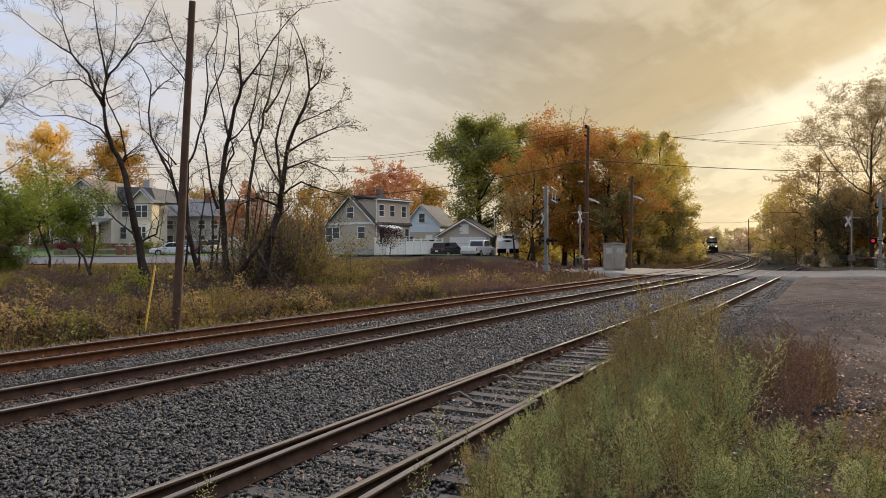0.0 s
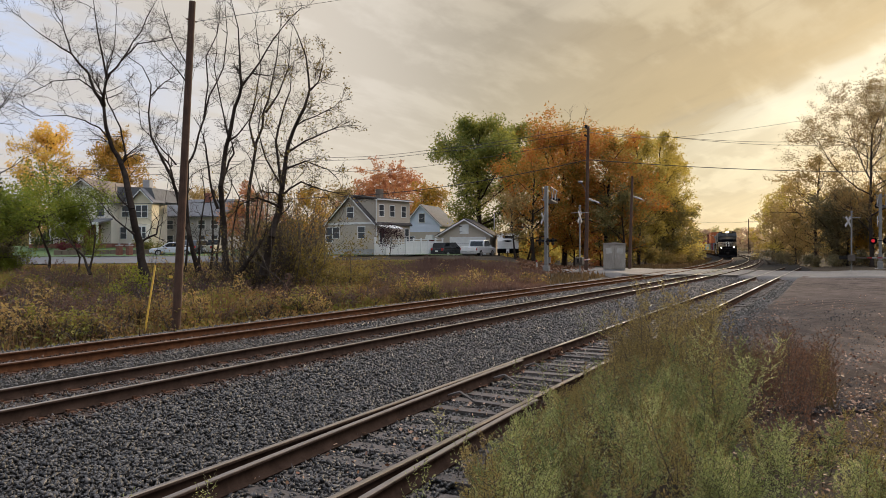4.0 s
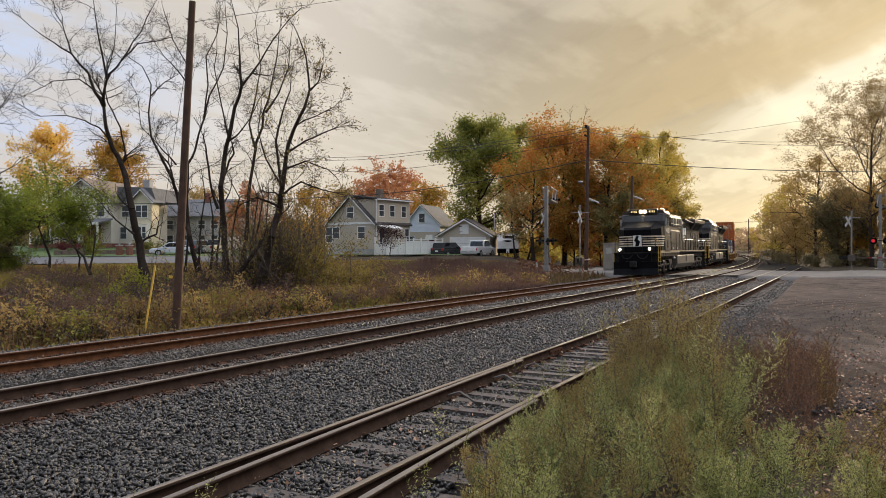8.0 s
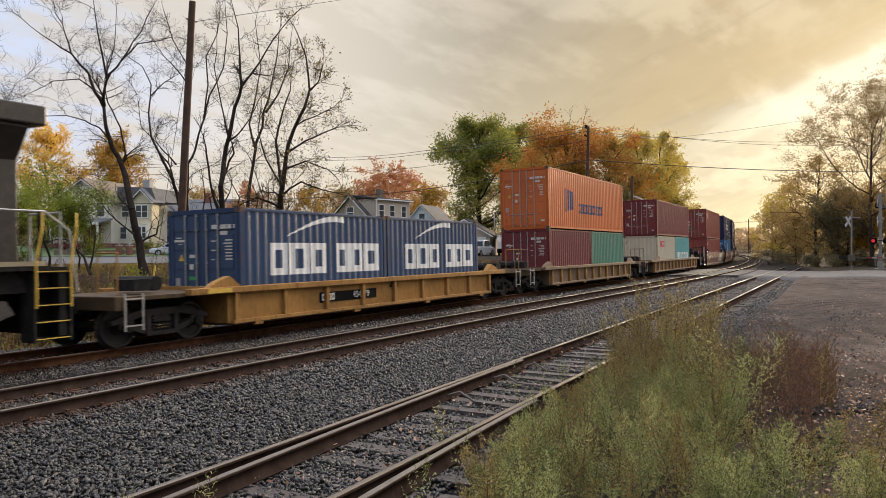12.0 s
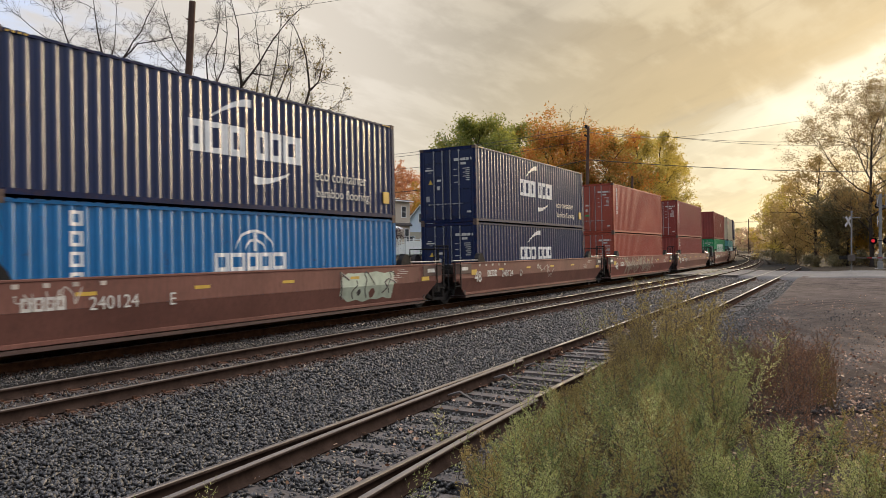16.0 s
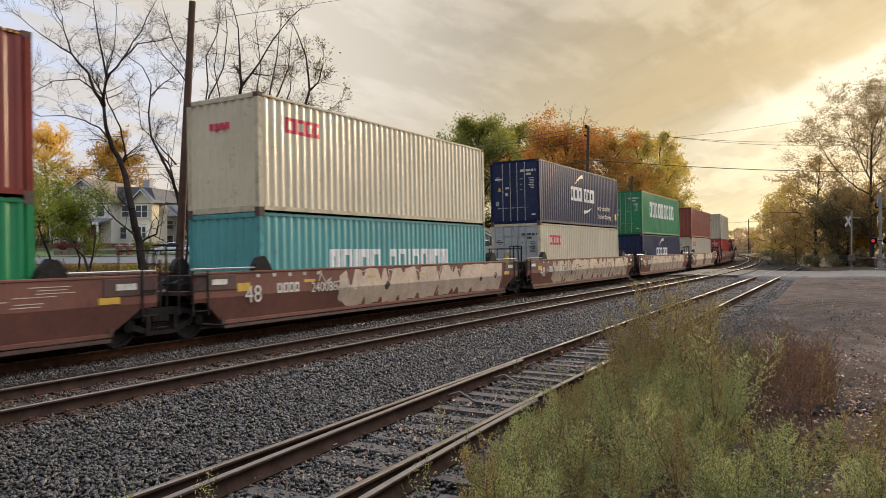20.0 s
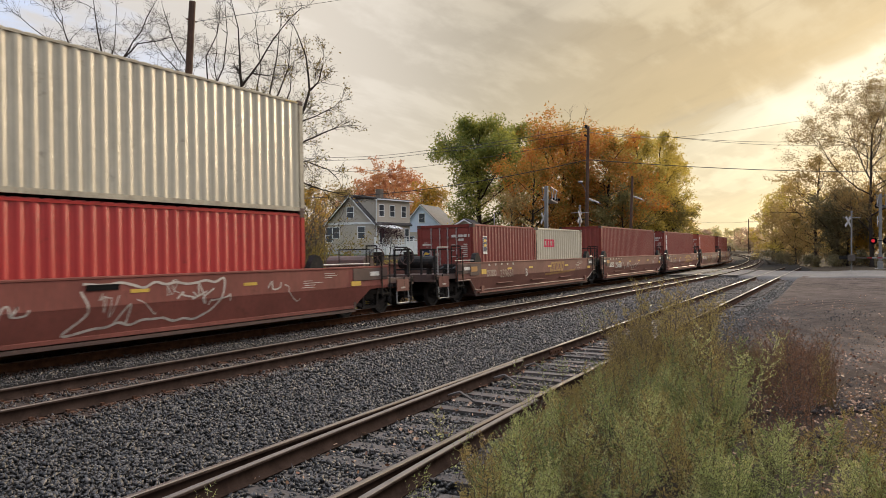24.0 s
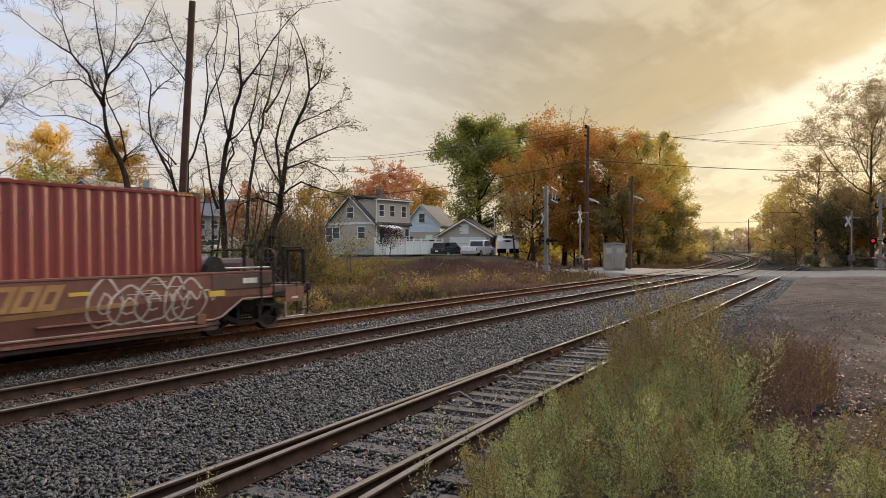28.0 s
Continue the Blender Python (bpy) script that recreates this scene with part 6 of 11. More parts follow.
def yellow_unit(mid, half, well, paint_m, number, label, rib_m, bracing=9):
    """A single well car with outside posts and a heavy top chord."""
    c = thing("well_car", Matrix.Identity(4), label, "freight car", "well cars of the train")
    z0, z1 = 0.30, 1.12
    for sy in (-1, 1):
        y = sy * 1.40
        put("side_plate", Geo().box(-well, well, *sorted((y, y - sy * 0.04)), z0, z1), paint_m, c)
        put("top_chord", Geo().box(-half + 2.1, half - 2.1, *sorted((y - sy * 0.06, y + sy * 0.14)), z1 - 0.14, z1), paint_m, c, bevel=0.015)
        put("bottom_chord", Geo().box(-well, well, *sorted((y - sy * 0.04, y + sy * 0.10)), z0 - 0.02, z0 + 0.07), paint_m, c, bevel=0.01)
        for k in range(bracing):
            x = -well + 0.1 + (2 * well - 0.2) * k / (bracing - 1)
            put("side_post", Geo().prism([(x - 0.06, z0 + 0.07), (x + 0.06, z0 + 0.07), (x + 0.06, z1 - 0.14), (x - 0.06, z1 - 0.14)], "y", *sorted((y, y + sy * 0.11))), rib_m, c)
        for k in range(4):
            x = -well + 0.8 + (2 * well - 1.6) * k / 3
            put("bracket", Geo().box(x - 0.13, x + 0.13, *sorted((y, y + sy * 0.09)), z0 - 0.09, z0 - 0.02), rib_m, c)
    put("floor", Geo().box(-well, well, -1.36, 1.36, 0.24, 0.30), M_CAR_END, c)
    for s in (-1, 1):
        put("end_deck", Geo().box(*sorted((s * well, s * (half - 0.35))), -1.35, 1.35, 0.96, 1.04), M_CAR_GRIME, c, "grimy dark end deck")
        put("bulkhead", Geo().box(*sorted((s * (well - 0.02), s * (well + 0.08))), -1.38, 1.38, z0, z1), paint_m, c)
        put("end_sill", Geo().box(*sorted((s * (half - 0.5), s * (half - 0.35))), -1.45, 1.45, 0.78, 1.06), M_CAR_GRIME, c, bevel=0.02)
        put("centre_sill", Geo().box(*sorted((s * well, s * (half - 0.3))), -0.3, 0.3, 0.72, 1.02), M_UNDER, c)
        put("coupler", Geo().box(*sorted((s * (half - 0.4), s * (half + 0.05))), -0.12, 0.12, 0.74, 0.98).box(*sorted((s * (half - 0.1), s * (half + 0.1))), -0.2, 0.2, 0.68, 1.02), M_STEEL_RUST, c)
        put("container_pedestal", Geo().prism([(s * 6.35, z1), (s * 7.3, z1), (s * 7.1, z1 + 0.12), (s * 6.7, z1 + 0.24)][::(-1 if s > 0 else 1)], "y", -1.48, -1.30), paint_m, c)
        ladder(c, s * (half - 0.75), -1.47, 0.38, 1.1, M_CHROME)
        put("grab_rail", Geo().pipe([(s * (half - 0.45), -1.38, 1.1), (s * (half - 0.45), -1.38, 1.9), (s * (half - 0.45), -0.8, 1.9), (s * (half - 0.45), -0.8, 1.1)], 0.018), paint_m, c)
        put("brake_rigging", Geo().box(*sorted((s * (half - 1.6), s * (half - 1.2))), -0.9, -0.3, 1.12, 1.36).tube((s * (half - 2.0), -0.6, 1.25), (s * (half - 2.0), 0.6, 1.25), 0.16, seg=10), M_UNDER, c)
        truck(c, s * (half - 1.75))
    y = -1.41
    if number:
        put("number_panel", Geo().box(-3.5, -0.9, y - 0.006, y - 0.002, 0.55, 0.82), M_BLACK_CLEAN, c, "black number panel")
        block_word(c, -3.4, 0.60, 0.18, [0.7, 0.6, 0.6, 0.7], M_FADED, y=y - 0.010, gap=0.12)
        lettering("%d" % number, 0.26, -1.65, y - 0.010, 0.685, M_FADED, c)
        lettering("40", 0.45, 0.0, y - 0.02, 0.85, M_BLACK_CLEAN, c)
        put("reflector", Geo().box(-7.4, -6.7, -1.555, -1.54, 1.00, 1.10), M_YELLOW, c)
    ride(c, mid, half - 1.75)
    return c


# ------------------------------------------------------------------ locomotives
def locomotive(s_front, number, label, lit):
    c = thing("locomotive", Matrix.Identity(4), label, "locomotive", "locomotives of the train")
    o = -11.15
    B, K = M_BLACK, M_BLACK_CLEAN

    def P(name, g, mat_, lab="", bevel=0.0, parent=c):
        g.v = [(x + o, y, z) for x, y, z in g.v]
        return put(name, g, mat_, parent, lab, bevel=bevel)

    P("underframe", Geo().box(1.0, 21.5, -1.30, 1.30, 1.22, 1.62), M_UNDER)
    P("walkway", Geo().box(1.2, 21.4, -1.52, 1.52, 1.60, 1.68), M_UNDER)
    for y in (-1, 1):
        a, b = sorted((y * 1.525, y * 1.50))
        P("sill_band", Geo().box(1.75, 8.9, a, b, 1.60, 1.76).box(8.9, 21.3, a, b, 1.68, 1.76), M_BAND, "dusty cream reflective band")
        P("side_skirt", Geo().box(1.75, 8.9, *sorted((y * 1.49, y * 1.45)), 1.36, 1.62), B)
    # nose: sloping top, canted cheeks
    nose = [(1.50, 1.68), (1.50, 3.26), (1.64, 3.42), (3.35, 3.92), (3.35, 1.68)]
    P("nose", Geo().prism(nose[::-1], "y", -0.95, 0.95), K, bevel=0.03)
    for sy in (-1, 1):
        g = Geo()
        p = [(1.50, sy * 0.95), (2.35, sy * 1.50), (3.35, sy * 1.52), (3.35, sy * 0.95)]
        tops = (3.26, 3.36, 3.64, 3.90)
        g.v = [(x, y, 1.68) for x, y in p] + [(x, y, z) for (x, y), z in zip(p, tops)]
        f = [(3, 2, 1, 0), (4, 5, 6, 7), (0, 1, 5, 4), (1, 2, 6, 5), (2, 3, 7, 6), (3, 0, 4, 7)]
        g.f = f if sy > 0 else [q[::-1] for q in f]
        P("nose_cheek", g, K)
    P("nose_door", Geo().box(1.485, 1.51, -0.38, 0.38, 1.72, 3.05), K, bevel=0.01)
    # the white bars wrap the nose
    for k in range(5):
        z = 2.08 + k * 0.165
        P("nose_bar", Geo().box(1.478, 1.50, -0.94, -0.33, z, z + 0.085), M_CREAM, "white nose bar")
        P("nose_bar", Geo().box(1.478, 1.50, 0.33, 0.94, z, z + 0.085), M_CREAM, "white nose bar")
        for sy in (-1, 1):
            g = Geo()
            q = 2.70 + 0.13 * k
            g.v = [(1.490, sy * 0.955, z), (2.345, sy * 1.508, z), (2.345, sy * 1.508, z + 0.085), (1.490, sy * 0.955, z + 0.085), (q, sy * 1.562, z), (q + 0.08, sy * 1.562, z + 0.085), (2.61, sy * 1.560, z), (2.61, sy * 1.560, z + 0.085)]
            g.f = [(0, 1, 2, 3), (1, 6, 7, 2), (6, 4, 5, 7)] if sy < 0 else [(3, 2, 1, 0), (2, 7, 6, 1), (7, 5, 4, 6)]
            P("nose_bar", g, M_CREAM)
    P("nose_emblem_panel", Geo().box(1.470, 1.484, -0.30, 0.30, 2.08, 2.86), M_WHITE, "white emblem panel")
    P("nose_emblem", Geo().prism([(0.05, 2.1), (0.16, 2.1), (0.1, 2.35), (0.22, 2.5), (0.05, 2.85), (-0.12, 2.8), (-0.02, 2.6), (-0.2, 2.4), (-0.1, 2.12)], "x", 1.458, 1.468), K, "black plain shape")
    # cab
    cabp = [(3.22, 1.68), (3.22, 3.86), (3.46, 4.38), (3.58, 4.50), (5.25, 4.50), (5.25, 1.68)]
    P("cab", Geo().prism(cabp[::-1], "y", -1.54, 1.54), B, bevel=0.02)
    P("cab_roof", Geo().prism([(-1.58, 4.44), (1.58, 4.44), (1.42, 4.64), (0.9, 4.76), (-0.9, 4.76), (-1.42, 4.64)], "x", 3.52, 5.3), B, bevel=0.01)
    for y0, y1 in ((-1.42, -0.10), (0.10, 1.42)):
        g = Geo()
        g.quad((3.243, y0, 3.90), (3.243, y1, 3.90), (3.438, y1, 4.33), (3.438, y0, 4.33))
        g.v = [(x - 0.012, y, z) for x, y, z in g.v]
        g.f = [f[::-1] for f in g.f]
        P("windscreen", g, M_GLASS, "dark windscreen")
        P("windscreen_frame", Geo().pipe([(3.225, y0, 3.88), (3.225, y1, 3.88), (3.43, y1, 4.35), (3.43, y0, 4.35), (3.225, y0, 3.88)], 0.022, 4), M_RUBBER)
        P("wiper", Geo().pipe([(3.20, (y0 + y1) / 2, 3.88), (3.31, (y0 + y1) / 2 + 0.25, 4.15)], 0.012, 4), M_RUBBER)
    for sy in (-1, 1):
        y = sy * 1.545
        for x0, x1 in ((3.62, 4.48), (4.60, 5.10)):
            P("side_window", Geo().box(x0, x1, *sorted((y, y + sy * 0.012)), 3.58, 4.20), M_GLASS, "dark cab side window")
            P("window_frame", Geo().pipe([(x0, y + sy * 0.01, 3.56), (x1, y + sy * 0.01, 3.56), (x1, y + sy * 0.01, 4.22), (x0, y + sy * 0.01, 4.22), (x0, y + sy * 0.01, 3.56)], 0.018, 4), M_CHROME)
        P("window_post", Geo().box(3.93, 3.98, *sorted((y, y + sy * 0.03)), 3.57, 4.21), M_WHITE)
        P("mirror", Geo().box(3.44, 3.47, *sorted((y, y + sy * 0.16)), 3.62, 4.1), M_CHROME)
        P("sun_visor", Geo().prism([(y, 4.36), (y + sy * 0.30, 4.27), (y + sy * 0.30, 4.30), (y, 4.40)] if sy > 0 else [(y, 4.40), (y - 0.30, 4.30), (y - 0.30, 4.27), (y, 4.36)], "x", 3.5, 5.2), M_CHROME)
        P("cab_panel", Geo().box(3.38, 5.2, *sorted((y, y + sy * 0.012)), 1.78, 3.0), B)
        P("vent_panel", Geo().box(4.0, 4.55, *sorted((y + sy * 0.012, y + sy * 0.03)), 1.98, 2.55), M_SCREEN, "dark louvre")
    P("number_box", Geo().prism([(3.40, 4.42), (3.34, 4.76), (3.8, 4.82), (3.8, 4.42)][::-1], "y", -1.02, 1.02), B, bevel=0.015)
    m_digit = glow("lit_number_digits", (1.0, 0.72, 0.30), 0.9) if lit else surf("pale_number_digits", (0.42, 0.40, 0.34), 0.5)
    for sy in (-1, 1):
        P("number_board", Geo().box(3.335, 3.365, *sorted((sy * 0.34, sy * 0.94)), 4.49, 4.73), M_BLACK_CLEAN, "black number board")
        lettering("%d" % number, 0.235, 3.328 + o, sy * 0.64, 4.61, m_digit, c, front=True)
        P("headlight", Geo().tube((3.30, sy * 0.14, 4.61), (3.38, sy * 0.14, 4.61), 0.10, seg=14), M_LAMP if lit else M_LAMP_OFF, "headlight lens")
    # hood over the electrical cabinet
    P("cabinet_hood", Geo().prism([(-1.50, 1.68), (1.50, 1.68), (1.50, 4.24), (1.28, 4.44), (-1.28, 4.44), (-1.50, 4.24)], "x", 5.27, 10.2), B, bevel=0.02)
    P("blower_duct", Geo().prism([(-1.535, 1.78), (-1.50, 1.78), (-1.50, 3.35), (-1.535, 3.20)], "x", 5.6, 9.4), B)
    P("blower_duct", Geo().prism([(1.50, 1.78), (1.535, 1.78), (1.535, 3.20), (1.50, 3.35)], "x", 5.6, 9.4), B)
    for sy in (-1, 1):
        for k in range(3):
            x0 = 5.55 + k * 1.08
            g = Geo()
            for j in range(9):
                z = 3.66 + j * 0.062
                g.box(x0 + 0.05, x0 + 0.92, *sorted((sy * 1.50, sy * 1.545)), z, z + 0.026)
            P("louvre", g, M_SCREEN, "dark louvre slats")
            P("louvre_opening", Geo().box(x0 + 0.04, x0 + 0.93, *sorted((sy * 1.50, sy * 1.506)), 3.63, 4.21), M_RUBBER)
            P("louvre_post", Geo().box(x0 - 0.10, x0 + 0.02, *sorted((sy * 1.50, sy * 1.56)), 3.60, 4.22), M_FADED if k else B, "pale louvre post" if k else "")
        P("roof_handrail", Geo().pipe([(5.4, sy * 1.60, 3.74), (9.3, sy * 1.60, 3.72), (9.75, sy * 1.58, 3.4), (10.15, sy * 1.54, 2.6)], 0.022, 5).pipe([(5.4, sy * 1.54, 4.42), (9.4, sy * 1.54, 4.40), (9.95, sy * 1.56, 3.7), (10.25, sy * 1.54, 2.6)], 0.02, 5), M_FADED, "pale handrail")
        for x in (5.5, 6.7, 7.9, 9.1):
            P("rail_stanchion", Geo().tube((x, sy * 1.50, 3.62), (x, sy * 1.60, 3.74), 0.018, seg=5), M_FADED)
        P("side_hatch", Geo().box(9.0, 9.75, *sorted((sy * 1.50, sy * 1.515)), 3.62, 4.14), M_RUBBER, "dark open hatch")
        P("hood_panel", Geo().box(5.35, 10.1, *sorted((sy * 1.50, sy * 1.512)), 2.62, 3.52), B, bevel=0.006)
    # engine hood with its doors
    P("engine_hood", Geo().prism([(-1.02, 1.68), (1.02, 1.68), (1.02, 4.02), (0.72, 4.30), (-0.72, 4.30), (-1.02, 4.02)], "x", 10.2, 16.4), B, bevel=0.02)
    for sy in (-1, 1):
        for k in range(7):
            x0 = 10.35 + k * 0.86
            P("engine_door", Geo().box(x0 + 0.02, x0 + 0.82, *sorted((sy * 1.02, sy * 1.05)), 1.85, 3.85), B, bevel=0.008)
            P("door_latch", Geo().box(x0 + 0.70, x0 + 0.76, *sorted((sy * 1.05, sy * 1.08)), 2.55, 2.7), M_UNDER)
        y = sy * 1.056
        if sy < 0:
            for k in range(5):
                P("hood_bar", Geo().prism([(10.75 + 0.05 * k, 3.08 + 0.115 * k), (12.35 + 0.06 * k, 3.08 + 0.115 * k), (12.37 + 0.06 * k, 3.16 + 0.115 * k), (10.77 + 0.05 * k, 3.16 + 0.115 * k)], "y", y - 0.012, y - 0.004), M_WHITE, "white hood bar")
            for a, b in ((12.85, 13.55), (13.66, 14.25)):
                P("hood_mark", Geo().prism([(a, 3.06), (b, 3.06), (b + 0.12, 3.62), (a + 0.12, 3.62)], "y", y - 0.012, y - 0.004), M_WHITE, "faded white plain block mark")
            block_word(c, 12.55 + o, 2.78, 0.20, [0.8, 0.9, 0.8, 0.7, 0.9, 0.7, 0.8], M_WHITE, y=y, gap=0.12)
            block_word(c, 12.45 + o, 2.50, 0.20, [0.8, 0.9, 0.8, 0.7, 0.9, 0.7, 0.8, 0.8], M_FADED, y=y, gap=0.12)
    P("exhaust_silencer", Geo().tube((13.4, 0, 4.18), (13.4, 0, 4.52), 0.56, 0.52, seg=20), M_UNDER, bevel=0.03)
    P("roof_fan_cluster", Geo().tube((11.1, -0.3, 4.2), (11.1, -0.3, 4.42), 0.14).tube((11.45, -0.3, 4.2), (11.45, -0.3, 4.42), 0.14).tube((11.8, -0.3, 4.2), (11.8, -0.3, 4.42), 0.14).ball((11.1, -0.3, 4.42), 0.15).ball((11.45, -0.3, 4.42), 0.15).ball((11.8, -0.3, 4.42), 0.15), M_UNDER)
    # radiator end with its overhanging wings
    P("radiator_hood", Geo().prism([(-1.05, 1.68), (1.05, 1.68), (1.05, 3.52), (1.42, 4.05), (1.42, 4.1), (-1.42, 4.1), (-1.42, 4.05), (-1.05, 3.52)], "x", 16.4, 21.1), B, bevel=0.015)
    P("radiator_wing", Geo().box(16.1, 21.35, -1.54, 1.54, 4.10, 4.44), B, bevel=0.03)
    P("wing_transition", Geo().prism([(-1.5, 4.1), (1.5, 4.1), (0.9, 4.42), (-0.9, 4.42)], "x", 14.6, 16.1), B)
    for sy in (-1, 1):
        for x0 in (17.2, 18.95):
            g = Geo()
            a, b = (sy * 1.07, 3.56), (sy * 1.39, 4.02)
            g.quad((x0, a[0] + sy * 0.02, a[1]), (x0 + 1.6, a[0] + sy * 0.02, a[1]), (x0 + 1.6, b[0] + sy * 0.02, b[1]), (x0, b[0] + sy * 0.02, b[1]))
            if sy > 0:
                g.f = [f[::-1] for f in g.f]
            P("radiator_screen", g, M_SCREEN, "dark radiator screen")
        for k in range(5):
            x0 = 16.7 + k * 0.82
            P("equipment_door", Geo().box(x0, x0 + 0.7, *sorted((sy * 1.05, sy * 1.08)), 1.85, 3.25), B, bevel=0.008)
            P("door_window", Geo().box(x0 + 0.08, x0 + 0.62, *sorted((sy * 1.08, sy * 1.09)), 2.65, 3.15).box(x0 + 0.08, x0 + 0.62, *sorted((sy * 1.08, sy * 1.09)), 2.05, 2.5), M_SCREEN)
    for sy in (-1, 1):
        for x in (5.26, 7.45, 8.9):
            P("panel_seam", Geo().box(x - 0.012, x + 0.012, *sorted((sy * 1.536, sy * 1.552)), 1.80, 3.05), M_UNDER)
        P("kick_rail", Geo().box(5.6, 9.4, *sorted((sy * 1.50, sy * 1.56)), 2.30, 2.34), B)
        for k in range(8):
            x = 2.9 + 0.75 * k
            P("sill_bracket", Geo().box(x, x + 0.10, *sorted((sy * 1.49, sy * 1.515)), 1.42, 1.58), M_UNDER)
        P("roof_grab", Geo().pipe([(3.7, sy * 1.2, 4.68), (3.7, sy * 1.2, 4.82), (5.0, sy * 1.2, 4.82), (5.0, sy * 1.2, 4.68)], 0.016, 5), M_CHROME)
    # walkway rails with their posts
    for sy in (-1, 1):
        y = sy * 1.50
        P("handrail", Geo().pipe([(10.15, y, 2.62), (21.3, y, 2.62), (21.75, y, 2.3), (21.9, y, 1.2)], 0.02, 6), M_CHROME, "pale handrail")
        for k in range(10):
            x = 10.4 + k * 1.2
            P("rail_post", Geo().box(x - 0.02, x + 0.02, y - 0.02, y + 0.02, 1.68, 2.62), M_BLACK_CLEAN)
    # front and rear platforms, steps, yellow grab rails
    P("front_platform", Geo().box(0.72, 1.5, -1.5, 1.5, 1.58, 1.66), M_UNDER)
    P("rear_platform", Geo().box(21.1, 21.7, -1.5, 1.5, 1.58, 1.66), M_UNDER)
    for x, dx in ((1.35, -1), (21.45, 1)):
        for sy in (-1, 1):
            for k in range(5):
                z = 0.40 + k * 0.29
                P("step", Geo().box(x - 0.32, x + 0.28, *sorted((sy * 1.52, sy * 1.15)), z, z + 0.03), M_UNDER)
                P("step_edge", Geo().box(x - 0.32, x + 0.28, *sorted((sy * 1.53, sy * 1.50)), z + 0.012, z + 0.030), M_YELLOW, "yellow step edge")
            P("stepwell", Geo().box(x - 0.36, x + 0.32, *sorted((sy * 1.14, sy * 1.11)), 0.36, 1.6).box(x + 0.29, x + 0.33, *sorted((sy * 1.52, sy * 1.12)), 0.36, 1.6).box(x - 0.37, x - 0.33, *sorted((sy * 1.52, sy * 1.12)), 0.36, 1.6), M_UNDER)
            for xx in (x - 0.34, x + 0.30):
                P("grab_rail", Geo().pipe([(xx, sy * 1.545, 0.95), (xx, sy * 1.545, 1.75), (xx + (0.0 if xx < x else -0.0) - 0.12, sy * 1.54, 2.35), (xx - 0.25, sy * 1.35, 2.62)] if dx < 0 else [(xx, sy * 1.545, 0.95), (xx, sy * 1.545, 1.75), (xx + 0.12, sy * 1.54, 2.35), (xx + 0.25, sy * 1.35, 2.62)], 0.018, 6), M_YELLOW, "yellow grab rail")
    for sy in (-1, 1):
        P("front_handrail", Geo().pipe([(0.80, sy * 1.4, 1.66), (0.80, sy * 1.4, 2.62), (0.80, sy * 0.5, 2.62), (0.80, sy * 0.5, 1.66)], 0.02), M_BLACK_CLEAN)
        P("multiple_unit_hose", Geo().pipe([(0.70, sy * 0.9, 1.50), (0.62, sy * 0.75, 1.28), (0.60, sy * 0.5, 1.22), (0.62, sy * 0.28, 1.32), (0.70, sy * 0.15, 1.52)], 0.025, 6), M_UNDER)
    for sy in (-1, 1):
        P("rear_handrail", Geo().pipe([(21.65, sy * 1.4, 1.66), (21.65, sy * 1.4, 2.62), (21.65, sy * 0.5, 2.62), (21.65, sy * 0.5, 1.66)], 0.02), M_CHROME)
    # pilot plate and plough
    P("pilot", Geo().box(0.72, 0.85, -1.12, 1.12, 0.62, 1.62), M_BLACK_CLEAN, bevel=0.02)
    g = Geo()
    prof = [(-1.52, 0.62), (-1.0, 0.40), (-0.5, 0.22), (0, 0.12), (0.5, 0.22), (1.0, 0.40), (1.52, 0.62)]
    for y, x in prof:
        g.v += [(x, y, 0.13), (x + 0.16, y, 0.55), (x + 0.10, y, 1.02)]
    for i in range(6):
        for j in range(2):
            a = i * 3 + j
            g.f.append((a, a + 1, a + 4, a + 3))
    pl = P("plough", g, M_BLACK_CLEAN, "black snow plough")
    md = pl.modifiers.new("thick", "SOLIDIFY")
    md.thickness = 0.03
    P("rear_pilot", Geo().box(21.55, 21.68, -1.5, 1.5, 0.45, 1.62), M_UNDER)
    for x, s in ((0.0, 1), (22.3, -1)):
        P("coupler", Geo().box(*sorted((x + s * 0.15, x + s * 0.9)), -0.13, 0.13, 0.74, 1.0).box(*sorted((x + s * 0.0, x + s * 0.28)), -0.22, 0.22, 0.66, 1.04), M_UNDER, bevel=0.03)
        for sy in (-1, 1):
            P("air_hose", Geo().pipe([(x + s * 0.62, sy * 0.55, 1.05), (x + s * 0.45, sy * 0.6, 0.75), (x + s * 0.40, sy * 0.45, 0.5)], 0.03), M_RUBBER)
    for sy in (-1, 1):
        P("ditch_light_housing", Geo().tube((0.64, sy * 1.02, 1.88), (0.92, sy * 1.02, 1.88), 0.15, seg=14).box(0.7, 0.86, *sorted((sy * 0.95, sy * 1.09)), 1.62, 1.75), M_UNDER)
        P("ditch_light", Geo().tube((0.625, sy * 1.02, 1.88), (0.645, sy * 1.02, 1.88), 0.09, seg=14), M_LAMP_DITCH if lit else M_LAMP_OFF, "ditch light lens")
    # fuel tank
    P("fuel_tank", Geo().prism([(-1.52, 0.72), (-1.52, 1.34), (-1.40, 1.40), (1.40, 1.40), (1.52, 1.34), (1.52, 0.72), (1.25, 0.40), (-1.25, 0.40)], "x", 7.9, 15.4), surf("fuel_tank_grey", (0.125, 0.108, 0.085), 0.55, var=0.25, scale=0.8, dirt=0.6, dirt_col=(0.05, 0.04, 0.033)), bevel=0.02)
